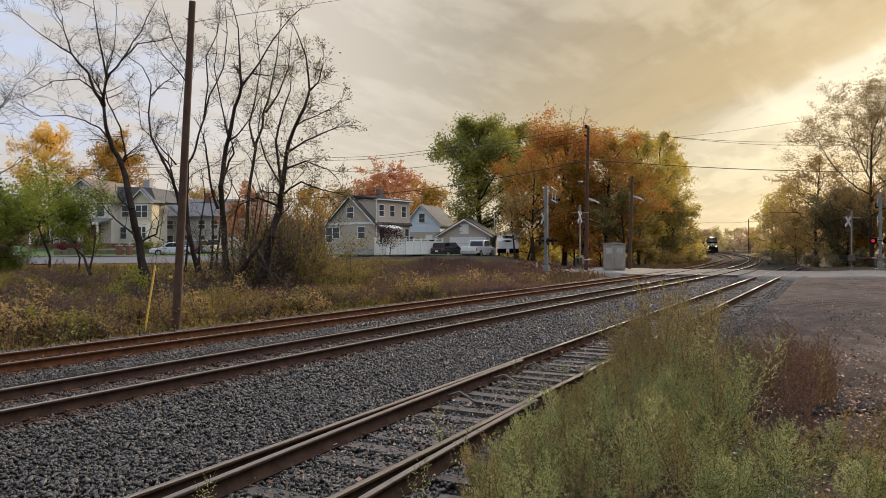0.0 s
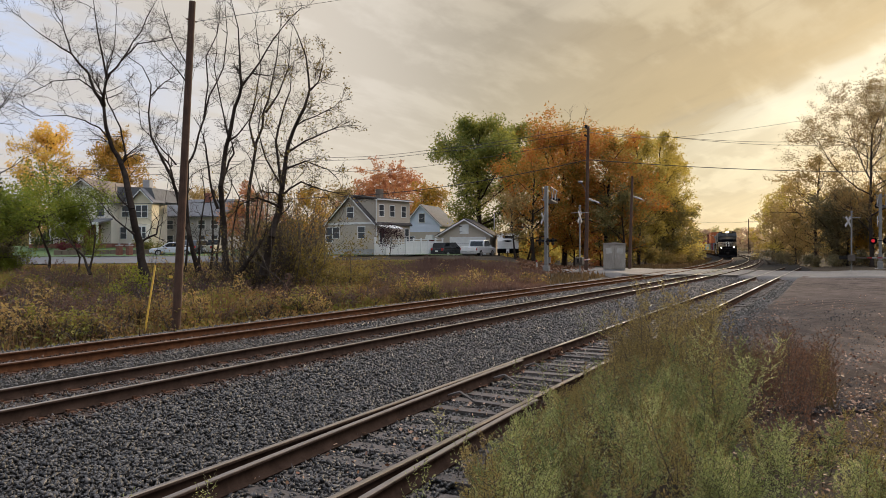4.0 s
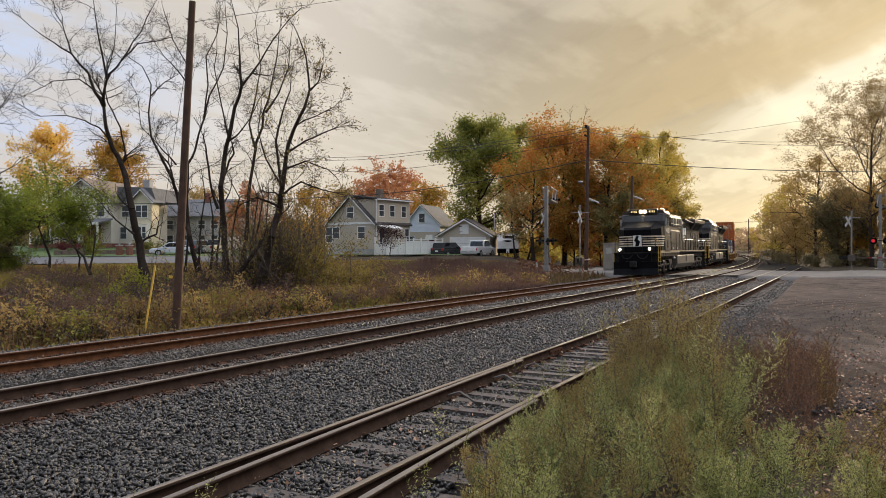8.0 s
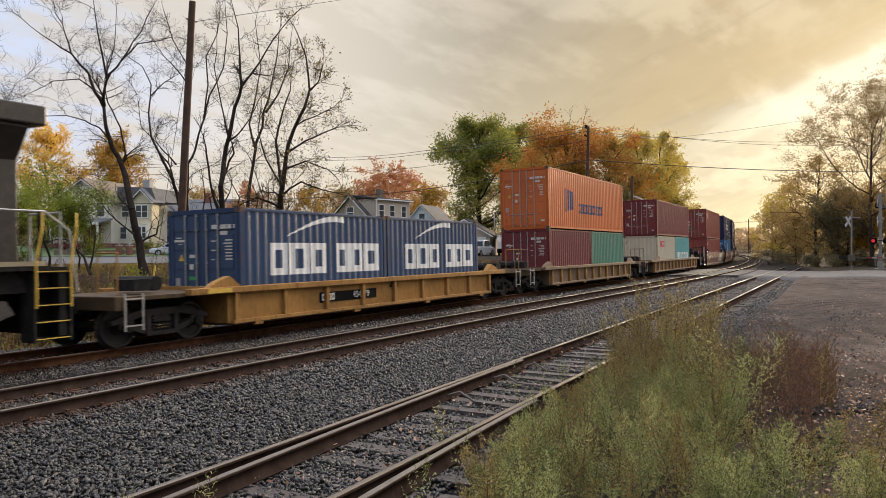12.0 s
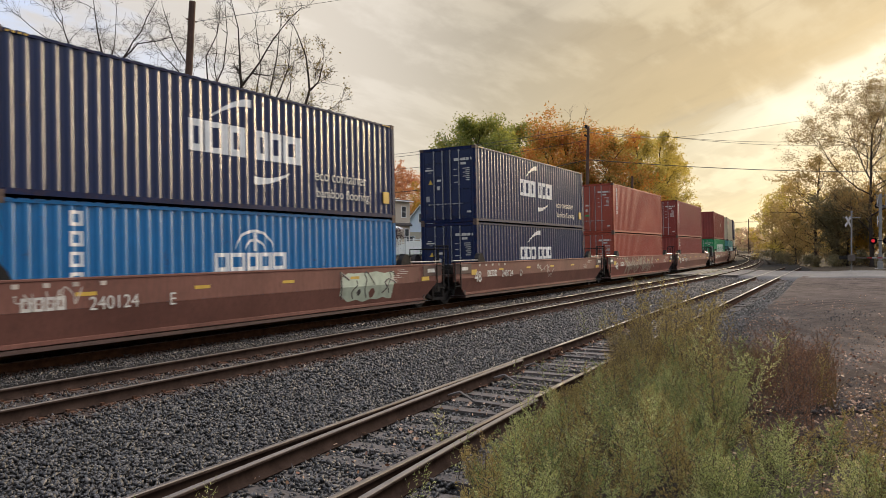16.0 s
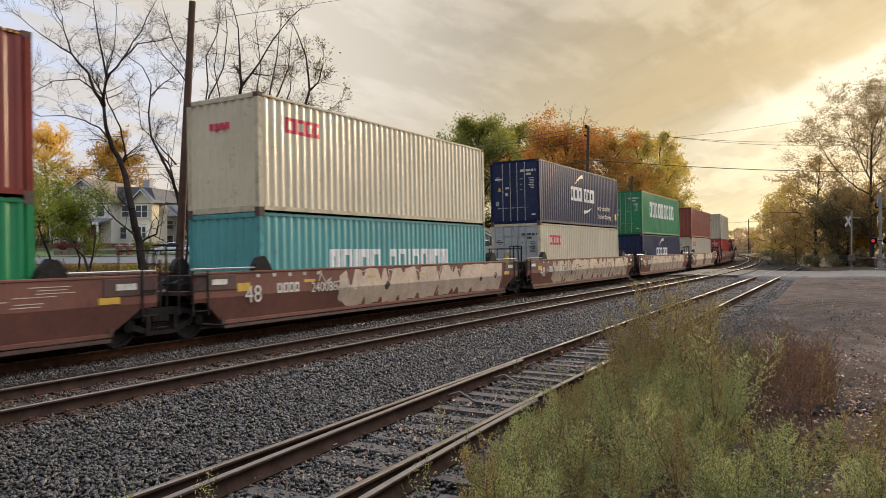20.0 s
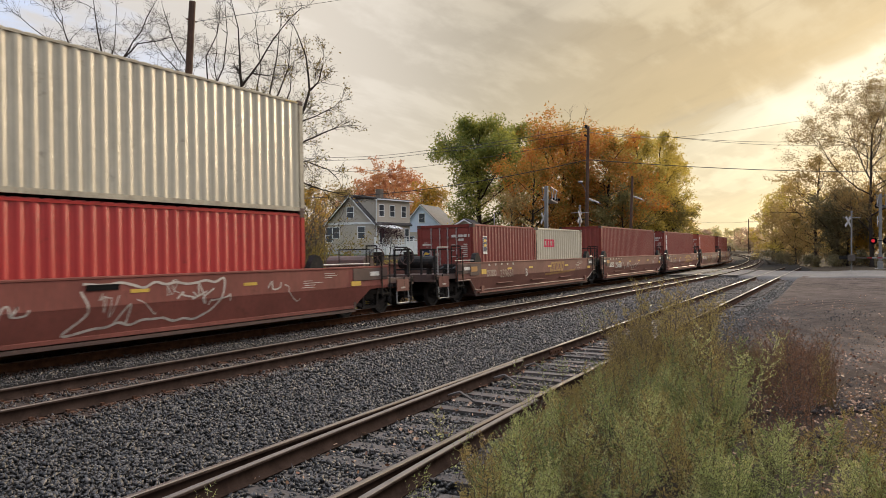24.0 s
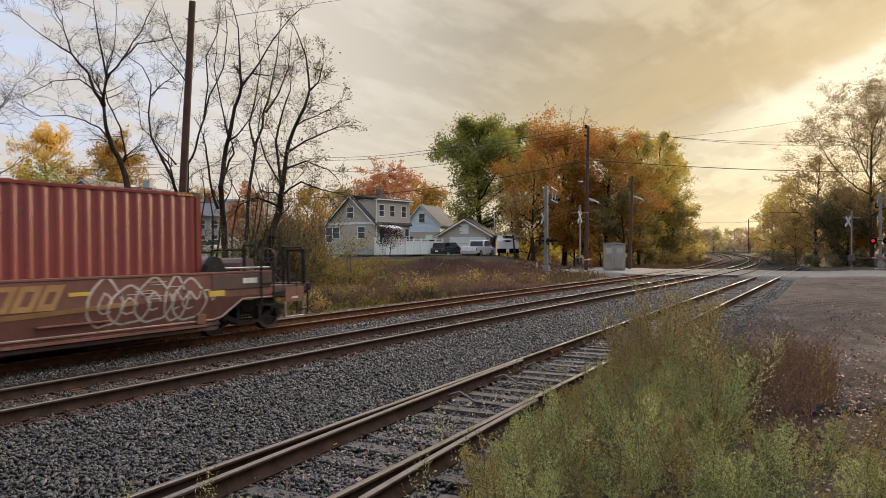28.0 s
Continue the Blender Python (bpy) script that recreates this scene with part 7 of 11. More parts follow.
    P("tank_strap", Geo().box(11.45, 11.7, -1.54, -1.5, 0.85, 1.36), M_UNDER)
    P("bell", Geo().tube((7.3, -1.35, 1.15), (7.3, -1.35, 1.35), 0.14, 0.06, seg=12), M_CHROME)
    # three-axle trucks
    for x0 in (2.25, 16.05):
        t = P("truck", Geo().box(x0 - 0.5, x0 + 4.5, -0.9, 0.9, 0.55, 0.95), M_TRUCK, "three-axle locomotive truck")
        for sy in (-1, 1):
            y = sy * 1.18
            prof = [(x0 - 0.85, 0.86), (x0 - 0.7, 1.10), (x0 + 0.6, 1.14), (x0 + 1.0, 0.98), (x0 + 3.0, 0.98), (x0 + 3.4, 1.14), (x0 + 4.7, 1.10), (x0 + 4.85, 0.86), (x0 + 4.5, 0.74), (x0 + 3.0, 0.70), (x0 + 2.0, 0.62), (x0 + 1.0, 0.70), (x0 - 0.5, 0.74)]
            P("side_frame", Geo().prism(prof, "y", *sorted((y - 0.12 * sy, y + 0.10 * sy))), M_TRUCK, bevel=0.02, parent=t)
            for k in range(3):
                x = x0 + 2.0 * k
                P("journal_box", Geo().prism([(x - 0.34, 0.34), (x + 0.34, 0.34), (x + 0.26, 0.80), (x - 0.26, 0.80)], "y", *sorted((y, y + 0.16 * sy))), M_TRUCK, bevel=0.02, parent=t)
                P("bearing_cap", Geo().tube((x, y + 0.14 * sy, 0.58), (x, y + 0.24 * sy, 0.58), 0.15, seg=14).tube((x, y + 0.24 * sy, 0.58), (x, y + 0.26 * sy, 0.58), 0.09, seg=10), M_UNDER, parent=t)
                put("wheel", LOCO_WHEEL, M_WHEEL, t, m=pose(x + o, sy * 0.79, 0.50, 0, 0, 0 if sy < 0 else 180))
                for q in (-0.36, 0.36):
                    P("spring", Geo().tube((x + q * 1.3, y + 0.05 * sy, 0.42), (x + q * 1.3, y + 0.05 * sy, 0.74), 0.075, seg=8), M_UNDER, parent=t)
            for q in (0.7, 2.7):
                P("brake_cylinder", Geo().tube((x0 + q, y + 0.16 * sy, 0.95), (x0 + q + 0.62, y + 0.16 * sy, 0.95), 0.13, seg=10), M_UNDER, parent=t)
            P("damper", Geo().tube((x0 - 0.6, y + 0.2 * sy, 1.0), (x0 + 0.3, y + 0.2 * sy, 0.96), 0.05, seg=8), M_UNDER, parent=t)
    # side number
    lettering("%d" % number, 0.52, 4.28 + o, -1.565, 3.20, M_WHITE, c, label="white road number", stretch=1.12)
    block_word(c, 4.25 + o, 2.82, 0.09, [0.8, 0.8], M_FADED, y=-1.566)
    block_word(c, 4.85 + o, 2.82, 0.05, [0.8] * 6, M_FADED, y=-1.566)
    for x in (6.3, 7.9):
        put("sticker", Geo().box(x + o, x + 0.14 + o, -1.545, -1.536, 1.86, 1.98), M_WHITE, c)
    ride(c, s_front + 11.15, 7.0)
    return c


LOCO_WHEEL = wheel_mesh(0.50)


def build_train():
    locomotive(223.95, 4183, "dusty black freight locomotive with lit headlights leading", True)
    locomotive(246.25, 4354, "dusty black freight locomotive with unlit headlights trailing", False)
    yellow_unit(278.55, 9.95, 6.6, M_CAR_YEL, 454779, "weathered yellow well car with outside posts", M_CAR_YEL)
    yellow_unit(298.10, 9.6, 6.6, M_CAR_OLD, 0, "rusty yellow-brown well car with outside posts", M_CAR_YEL, bracing=12)
    yellow_unit(319.10, 11.3, 8.2, M_CAR_OLD, 0, "rusty brown long well car with outside posts", M_CAR_YEL, bracing=14)
    five = [(341.9, "A", [(1.9, 5.3, "green"), (-2.3, -1.0, "scribble")]), (359.55, "E", [(2.9, 5.5, "green"), (-6.0, -5.0, "scribble")]), (377.3, "D", [(-1.0, 0.4, "scribble")]), (394.95, "C", [(-5.0, 1.8, "lattice"), (1.6, 3.4, "scribble")]), (412.88, "B", None)]
    for i, (mid, let, tag) in enumerate(five):
        brown_unit(mid, 8.87, 7.45, i == 0, i == 4, 240124, let, tag, "brown articulated well car unit, lightly tagged", body_m=M_CAR_RED if let in "C" else None)
    five = [(434.65, "A", [(-1.6, 3.2, "scribble")]), (452.4, "E", [(-3.4, 6.9, "pale")]), (470.2, "D", [(-5.4, 7.0, "cream")]), (488.05, "C", [(-5.0, 6.2, "cream")]), (505.85, "B", [(-5.0, -1.0, "pale"), (0.5, 5.0, "cream")])]
    for i, (mid, let, tag) in enumerate(five):
        brown_unit(mid, 8.87, 7.45, i == 0, i == 4, 240088, let, tag, "brown articulated well car unit covered in pale graffiti")
    single = brown_unit(528.45, 9.2, 8.0, True, True, 890740, " ", [(-2.9, -1.7, "scribble"), (-0.4, 3.0, "outline"), (4.4, 5.4, "scribble")], "brown single well car with long low sides", big48=False, body_m=M_CAR_RED)
    put("number_panel", Geo().box(-0.35, 0.35, -1.519, -1.508, 1.20, 1.31), M_BLACK_CLEAN, single, "black number panel")
    five = [(550.2, "B", None, True), (565.7, "C", [(-3.0, 0.6, "scribble")], False), (581.05, "D", None, True), (596.35, "E", [(-6.1, -4.6, "lilac"), (-1.9, 0.0, "gold"), (1.0, 4.2, "lattice")], False), (611.6, "A", [(-5.2, -2.0, "scribble"), (3.5, 5.8, "bubble"), (5.4, 6.3, "scribble")], True)]
    for i, (mid, let, tag, gold) in enumerate(five):
        brown_unit(mid, 7.66, 6.35, i == 0, i == 4, 239661, let, tag, "brown articulated well car unit for short loads", big48=False, name_bar=gold, piped=let != "E")
    for k, (s, zb, L, H, col, doors, label, mk) in enumerate(LOADS):
        container(s, zb, L, H, col, doors, label, mk, rand=k)


build_train()


def motions():
    """The train comes round the bend and passes at a steady speed."""
    times = [0.0, 0.1] + [0.5 * i for i in range(1, 56)] + [27.9, 28.0]
    for ob, s, half in MOVING:
        walk(ob, [(t, train_pose(s - SPEED * t, half)) for t in times])
    # the weeds nod in a light wind
    for ob, root, ph in SWAYING:
        walk(ob, [(t, pose(root.x, root.y, root.z, 0.5 * math.sin(1.7 * t + ph), 0.9 * math.sin(2.3 * t + 1.3 * ph), 0)) for t in [0.5 * i for i in range(0, 57)]])

# ------------------------------------------------------------------ plants
def tubes_mesh(name, segs, sides=4):
    """Many tapered segments (from, to, two radii) as one mesh."""
    S = np.array([(*a, *b, r, q) for a, b, r, q in segs], dtype=np.float64)
    p, q, r0, r1 = S[:, 0:3], S[:, 3:6], S[:, 6], S[:, 7]
    d = q - p
    d /= np.maximum(np.linalg.norm(d, axis=1, keepdims=True), 1e-9)
    ref = np.where(np.abs(d[:, 2:3]) < 0.9, np.array([[0, 0, 1.0]]), np.array([[1.0, 0, 0]]))
    a = np.cross(d, ref)
    a /= np.linalg.norm(a, axis=1, keepdims=True)
    b = np.cross(d, a)
    ang = np.arange(sides) * 2 * np.pi / sides
    ring = a[:, None] * np.cos(ang)[None, :, None] + b[:, None] * np.sin(ang)[None, :, None]
    v = np.concatenate([p[:, None] + ring * r0[:, None, None], q[:, None] + ring * r1[:, None, None]], 1).reshape(-1, 3)
    n = len(S)
    base = (np.arange(n) * 2 * sides)[:, None]
    i = np.arange(sides)[None]
    j = (i + 1) % sides
    f = np.stack([base + i, base + j, base + sides + j, base + sides + i], -1).reshape(-1, 4)
    return arrays_mesh(name, v, f)


def leaves_mesh(name, centres, size, seed, flat=0.0, narrow=0.55):
    """A leaf blade, bent at its rib, at every centre."""
    rng = np.random.default_rng(seed)
    c = np.asarray(centres, dtype=np.float64)
    n = len(c)
    u = rng.normal(size=(n, 3))
    u[:, 2] *= 1 - flat
    u /= np.linalg.norm(u, axis=1, keepdims=True)
    w = rng.normal(size=(n, 3))
    w -= u * (w * u).sum(1, keepdims=True)
    w /= np.linalg.norm(w, axis=1, keepdims=True)
    s = np.asarray(size) * rng.uniform(0.6, 1.3, n)
    s = s[:, None]
    v = np.stack([c - u * s * 0.5, c + w * s * narrow * 0.5, c + u * s * 0.5, c - w * s * narrow * 0.5], 1).reshape(-1, 3)
    f = np.arange(n * 4).reshape(n, 4)
    return arrays_mesh(name, v, f)


class Plant:
    def __init__(self, seed):
        self.rng = random.Random(seed)
        self.segs, self.tips = [], []

    def branch(self, p, d, length, r, level, spread=0.7, up=0.25, n_child=5, wob=0.14, shrink=0.58, thin=0.55):
        rng = self.rng
        n = max(2, min(6, int(length / 0.45) + 1))
        d = Vector(d).normalized()
        p = Vector(p)
        pts = [p.copy()]
        for i in range(n):
            d = (d + Vector((rng.gauss(0, wob), rng.gauss(0, wob), rng.gauss(0, wob) + up * 0.12))).normalized()
            q = p + d * (length / n)
            ra, rb = r * (1 - 0.75 * i / n), r * (1 - 0.75 * (i + 1) / n)
            self.segs.append((tuple(p), tuple(q), max(ra, 0.0055), max(rb, 0.0045)))
            p = q
            pts.append(p.copy())
        if level <= 1:
            self.tips += pts[1:]
        if level > 0:
            for k in range(n_child):
                t = 0.22 + 0.78 * (k + rng.random()) / n_child
                i = min(n - 1, int(t * n))
                base = pts[i].lerp(pts[i + 1], t * n - i if t * n - i <= 1 else 1)
                ax = (pts[i + 1] - pts[i]).normalized()
                side = Vector((rng.gauss(0, 1), rng.gauss(0, 1), rng.gauss(0, 0.6)))
                side = (side - ax * side.dot(ax)).normalized()
                nd = (ax * (1 - spread * 0.5) + side * spread + Vector((0, 0, up))).normalized()
                self.branch(base, nd, length * shrink * rng.uniform(0.7, 1.25) * (1.15 - 0.5 * t), r * thin * (1 - 0.5 * t), level - 1, spread, up, n_child, wob, shrink, thin)

    def trunk(self, pts, r0, r1):
        """A trunk through given points; returns them closely spaced with radii."""
        out = []
        for i in range(len(pts) - 1):
            a, b = Vector(pts[i]), Vector(pts[i + 1])
            n = max(2, int((b - a).length / 0.8))
            for k in range(n):
                out.append(a.lerp(b, k / n))
        out.append(Vector(pts[-1]))
        m = len(out)
        for i in range(1, m - 1):
            out[i] += Vector((self.rng.gauss(0, 0.03), self.rng.gauss(0, 0.03), 0))
        rad = [r0 + (r1 - r0) * (i / (m - 1)) ** 0.8 for i in range(m)]
        rad[0] *= 1.25
        for i in range(m - 1):
            self.segs.append((tuple(out[i]), tuple(out[i + 1]), rad[i], rad[i + 1]))
        return out, rad


M_BARK = surf("dark_bark", (0.044, 0.034, 0.028), 1.0, var=0.4, scale=6, bump=0.015, bump_scale=25, spec=0.05)
M_TWIG = surf("brown_twig_bark", (0.065, 0.048, 0.036), 0.9, var=0.3, scale=4)

L_GREEN = leafy("green_leaves", [(0.070, 0.090, 0.022), (0.140, 0.158, 0.032), (0.250, 0.245, 0.046), (0.420, 0.345, 0.062)], through_light=0.52)
L_ORANGE = leafy("orange_leaves", [(0.160, 0.050, 0.020), (0.400, 0.130, 0.026), (0.520, 0.210, 0.034), (0.400, 0.235, 0.040), (0.170, 0.140, 0.030), (0.330, 0.240, 0.040)], through_light=0.4)
# olive autumn tones, lightened in colour to stand for haze and backlight
L_OLIVE = leafy("olive_yellow_leaves", [(0.21, 0.175, 0.038), (0.38, 0.295, 0.060), (0.52, 0.39, 0.085), (0.31, 0.25, 0.050), (0.50, 0.31, 0.070)], through_light=0.62)
L_YELLOW = leafy("yellow_leaves", [(0.600, 0.360, 0.066), (0.744, 0.480, 0.096), (0.528, 0.360, 0.072)])
L_GOLD = leafy("gold_orange_leaves", [(0.34, 0.16, 0.025), (0.46, 0.24, 0.032), (0.22, 0.16, 0.03), (0.52, 0.30, 0.04)])
L_RED = leafy("red_brown_leaves", [(0.32, 0.11, 0.05), (0.44, 0.18, 0.075), (0.38, 0.23, 0.09)])
L_DARK = leafy("dark_evergreen_leaves", [(0.030, 0.042, 0.014), (0.052, 0.065, 0.020), (0.08, 0.088, 0.026)])
L_BROWN = leafy("brown_autumn_leaves", [(0.235, 0.150, 0.064), (0.350, 0.230, 0.088), (0.290, 0.215, 0.080), (0.430, 0.265, 0.100)], through_light=0.62)
L_UMBER = leafy("umber_autumn_leaves", [(0.17, 0.105, 0.045), (0.26, 0.165, 0.065), (0.21, 0.155, 0.06), (0.33, 0.20, 0.075)], through_light=0.65)
L_BUSH = leafy("olive_brown_leaves", [(0.080, 0.068, 0.022), (0.150, 0.120, 0.034), (0.24, 0.175, 0.045), (0.13, 0.09, 0.034)])
L_MOSS = leafy("dark_olive_leaves", [(0.085, 0.080, 0.032), (0.16, 0.14, 0.050), (0.26, 0.20, 0.070), (0.20, 0.13, 0.055)], through_light=0.62)
L_PLUM = leafy("plum_leaves", [(0.030, 0.014, 0.018), (0.055, 0.022, 0.026)])
L_SHADE = leafy("shaded_undergrowth_leaves", [(0.070, 0.064, 0.034), (0.120, 0.105, 0.052), (0.175, 0.135, 0.066), (0.14, 0.095, 0.055)])
# L_HAZE leaves: distance haze is painted into the colour as pale tones
L_HAZE_RED = leafy("haze_paled_far_red_leaves", [(0.50, 0.33, 0.22), (0.54, 0.38, 0.25), (0.46, 0.34, 0.20)], 0.9)
L_HAZE_YELLOW = leafy("haze_paled_far_yellow_leaves", [(0.54, 0.46, 0.22), (0.60, 0.50, 0.24), (0.46, 0.43, 0.22)], 0.9)
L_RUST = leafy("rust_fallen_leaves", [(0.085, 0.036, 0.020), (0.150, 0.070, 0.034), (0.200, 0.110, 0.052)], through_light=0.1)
L_HAZE = leafy("haze_paled_far_leaves", [(0.52, 0.40, 0.22), (0.44, 0.37, 0.22), (0.58, 0.45, 0.25), (0.48, 0.32, 0.22)], 0.9)
L_VINE = leafy("fresh_green_leaves", [(0.105, 0.14, 0.018), (0.185, 0.22, 0.028), (0.30, 0.29, 0.040)])


def leaf_tree(base, height, rx, crown_low, seed, leaf_m, n_leaf, leaf_size, label, trunk_r=0.25, sparse=False, bark=None, lobes=9, group="", name="tree", squash=1.0):
    """Trunk, limbs that reach into uneven lobes, and a crown of single leaves gathered on the twigs."""
    b = Vector(base)
    t = thing(name, Matrix.Translation(b), label, "tree", group)
    pl = Plant(seed)
    rng = pl.rng
    top = height * 0.93
    out, rad = pl.trunk([(0, 0, -0.2), (rng.gauss(0, 0.2), rng.gauss(0, 0.2), height * 0.3), (rng.gauss(0, 0.4), rng.gauss(0, 0.4), top * 0.75), (rng.gauss(0, 0.6), rng.gauss(0, 0.6), top)], trunk_r, trunk_r * 0.22)
    m = len(out)
    for k in range(lobes + 6):
        f = crown_low / height + (1 - crown_low / height) * (k + rng.random()) / (lobes + 6)
        i = min(m - 2, int(f * 0.92 * m))
        az = k * 2.4 + rng.uniform(-0.5, 0.5)
        prof = math.sin(min(1, max(0.05, (f - crown_low / height) / (1 - crown_low / height) * 0.86 + 0.14)) * math.pi) ** 0.6
        ln = rx * prof * rng.uniform(0.85, 1.3)
        d = Vector((math.cos(az), math.sin(az), (0.35 + 0.6 * f) * squash))
        pl.branch(out[i], d, max(0.8, ln), rad[i] * 0.5, 2, 0.75, 0.2, 5 if not sparse else 6, 0.16, 0.55, 0.5)
    put("trunk", tubes_mesh("trunk", [e_ for e_ in pl.segs if e_[2] > (0.0 if height < 6 else 0.008 if sparse else 0.014)], 3 if height > 6 else 4), bark or M_BARK, t)
    tips = np.array([tuple(p) for p in pl.tips])
    g = np.random.default_rng(seed)
    n_leaf, leaf_size = int(n_leaf * 1.55), leaf_size * 0.90
    keep = g.permutation(len(tips))[: max(40, int(len(tips) * (0.45 if not sparse else 0.7)))]
    idx = keep[g.integers(0, len(keep), n_leaf)]
    jit = 0.36 if not sparse else 0.27
    c = tips[idx] + g.normal(size=(n_leaf, 3)) * np.array([jit, jit, jit * 0.8]) * (min(1.0, max(0.7, rx / 4.5)) if sparse else max(0.7, rx / 4.5))
    put("crown", leaves_mesh("crown", c, np.full(n_leaf, leaf_size), seed + 1), leaf_m, t)
    return t


def bare_tree(stems, seed, label, levels=3, density=9, leaf=None, leaf_n=0, reach=3.2, start=0.32):
    """A leafless tree: stems through given points (list of points, foot radius, top radius), fine twigs all along."""
    b = Vector(stems[0][0][0])
    t = thing("bare_tree", Matrix.Translation(b), label, "tree", "bare trees beside the line")
    pl = Plant(seed)
    rng = pl.rng
    for pts, r0, r1 in stems:
        first = len(pl.segs)
        out, rad = pl.trunk([tuple(Vector(p) - b) for p in pts], r0 * 0.78, r1 * 0.7)
        put("stem", tubes_mesh("stem", pl.segs[first:], 7), M_BARK, t)
        del pl.segs[first:]
        m = len(out)
        for k in range(density):
            f = start + (1 - start) * (k + rng.random()) / density
            i = min(m - 2, int(f * (m - 1)))
            ax = (out[i + 1] - out[i]).normalized()
            az = k * 2.4 + rng.uniform(-0.6, 0.6)
            side = Vector((math.cos(az), math.sin(az), 0.0))
            d = (ax * 0.55 + side * 0.75 + Vector((0, 0, 0.25))).normalized()
            pl.branch(out[i], d, reach * (1.1 - 0.55 * f) * rng.uniform(0.6, 1.2), max(0.016, rad[i] * 0.34), levels - 1, 0.95, 0.10, 5, 0.30, 0.60, 0.55)
        pl.branch(out[-1], out[-1] - out[-2], reach * 0.7, r1 * 0.7, levels - 1, 0.65, 0.2, 6, 0.2, 0.6, 0.6)
    tagged(put("twig_mass", tubes_mesh("twig_mass", pl.segs, 4), M_BARK, t), kind="stuff")
    if leaf is not None:
        tips = np.array([tuple(p) for p in pl.tips])
        g = np.random.default_rng(seed)
        idx = g.integers(0, len(tips), leaf_n)
        c = tips[idx] + g.normal(size=(leaf_n, 3)) * 0.12
        tagged(put("foliage", leaves_mesh("foliage", c, np.full(leaf_n, 0.11), seed), leaf, t, "few remaining leaves"), kind="stuff")
    return t


def spruce(base, height, r, seed, label):
    t = thing("spruce", Matrix.Translation(base), label, "tree")
    rng = random.Random(seed)
    segs = [((0, 0, -0.1), (0, 0, height), 0.16, 0.02)]
    pts = []
    z = height * 0.08
    while z < height * 0.97:
        rr = r * (1 - z / height) ** 0.8
        for k in range(9):
            az = rng.uniform(0, 6.28)
            e_ = (rr * math.cos(az), rr * math.sin(az), z - rr * 0.25)
            segs.append(((0, 0, z), e_, 0.03, 0.008))
            for j in range(14):
                f = rng.uniform(0.2, 1)
                pts.append((e_[0] * f + rng.gauss(0, 0.1), e_[1] * f + rng.gauss(0, 0.1), z + (e_[2] - z) * f + rng.gauss(0, 0.08)))
        z += height / 22
    put("trunk", tubes_mesh("trunk", segs), M_BARK, t)
    put("crown", leaves_mesh("crown", pts, np.full(len(pts), 0.42), seed, narrow=0.4), L_DARK, t)
    return t


def shrub(base, rx, ry, h, seed, leaf_m, n, size, label, name="shrub", group="shrubs", twigs=40):
    t = thing(name, Matrix.Translation(base), label, "shrub", group)
    pl = Plant(seed)
    rng = pl.rng
    for k in range(max(5, twigs // 5)):
        az = rng.uniform(0, 6.28)
        d = Vector((math.cos(az) * rx / h, math.sin(az) * ry / h, 1.0))
        pl.branch((rng.gauss(0, rx * 0.3), rng.gauss(0, ry * 0.3), -0.05), d, h * rng.uniform(0.6, 1.0), 0.03, 2, 0.6, 0.2, 4, 0.14, 0.5, 0.55)
    tagged(put("stem_mass", tubes_mesh("stem_mass", pl.segs, 3), M_TWIG, t), kind="stuff")
    tips = np.array([tuple(p) for p in pl.tips])
    g = np.random.default_rng(seed)
    c = tips[g.integers(0, len(tips), n)] + g.normal(size=(n, 3)) * 0.10 * max(rx, 0.7)
    c[:, 2] = np.maximum(c[:, 2], 0.02)
    tagged(put("foliage", leaves_mesh("foliage", c, np.full(n, size), seed), leaf_m, t), kind="stuff")
    return t


def ground_at(p):
    return (p[0], p[1], land(p[0], p[1]))


def sight(u, v, depth):
    """The place at a depth that is seen u, v across and down a picture 1568 wide."""
    f_ = 784 / math.tan(radians(61.74 / 2))
    return from_view(depth, (u - 784) / f_ * depth, EYE[2] + (437.8 - v) / f_ * depth)


def stem_of(depth, r0, r1, *uv):
    return [sight(u, v, depth + 0.25 * math.sin(1.7 * i + u)) for i, (u, v) in enumerate(uv)], r0, r1


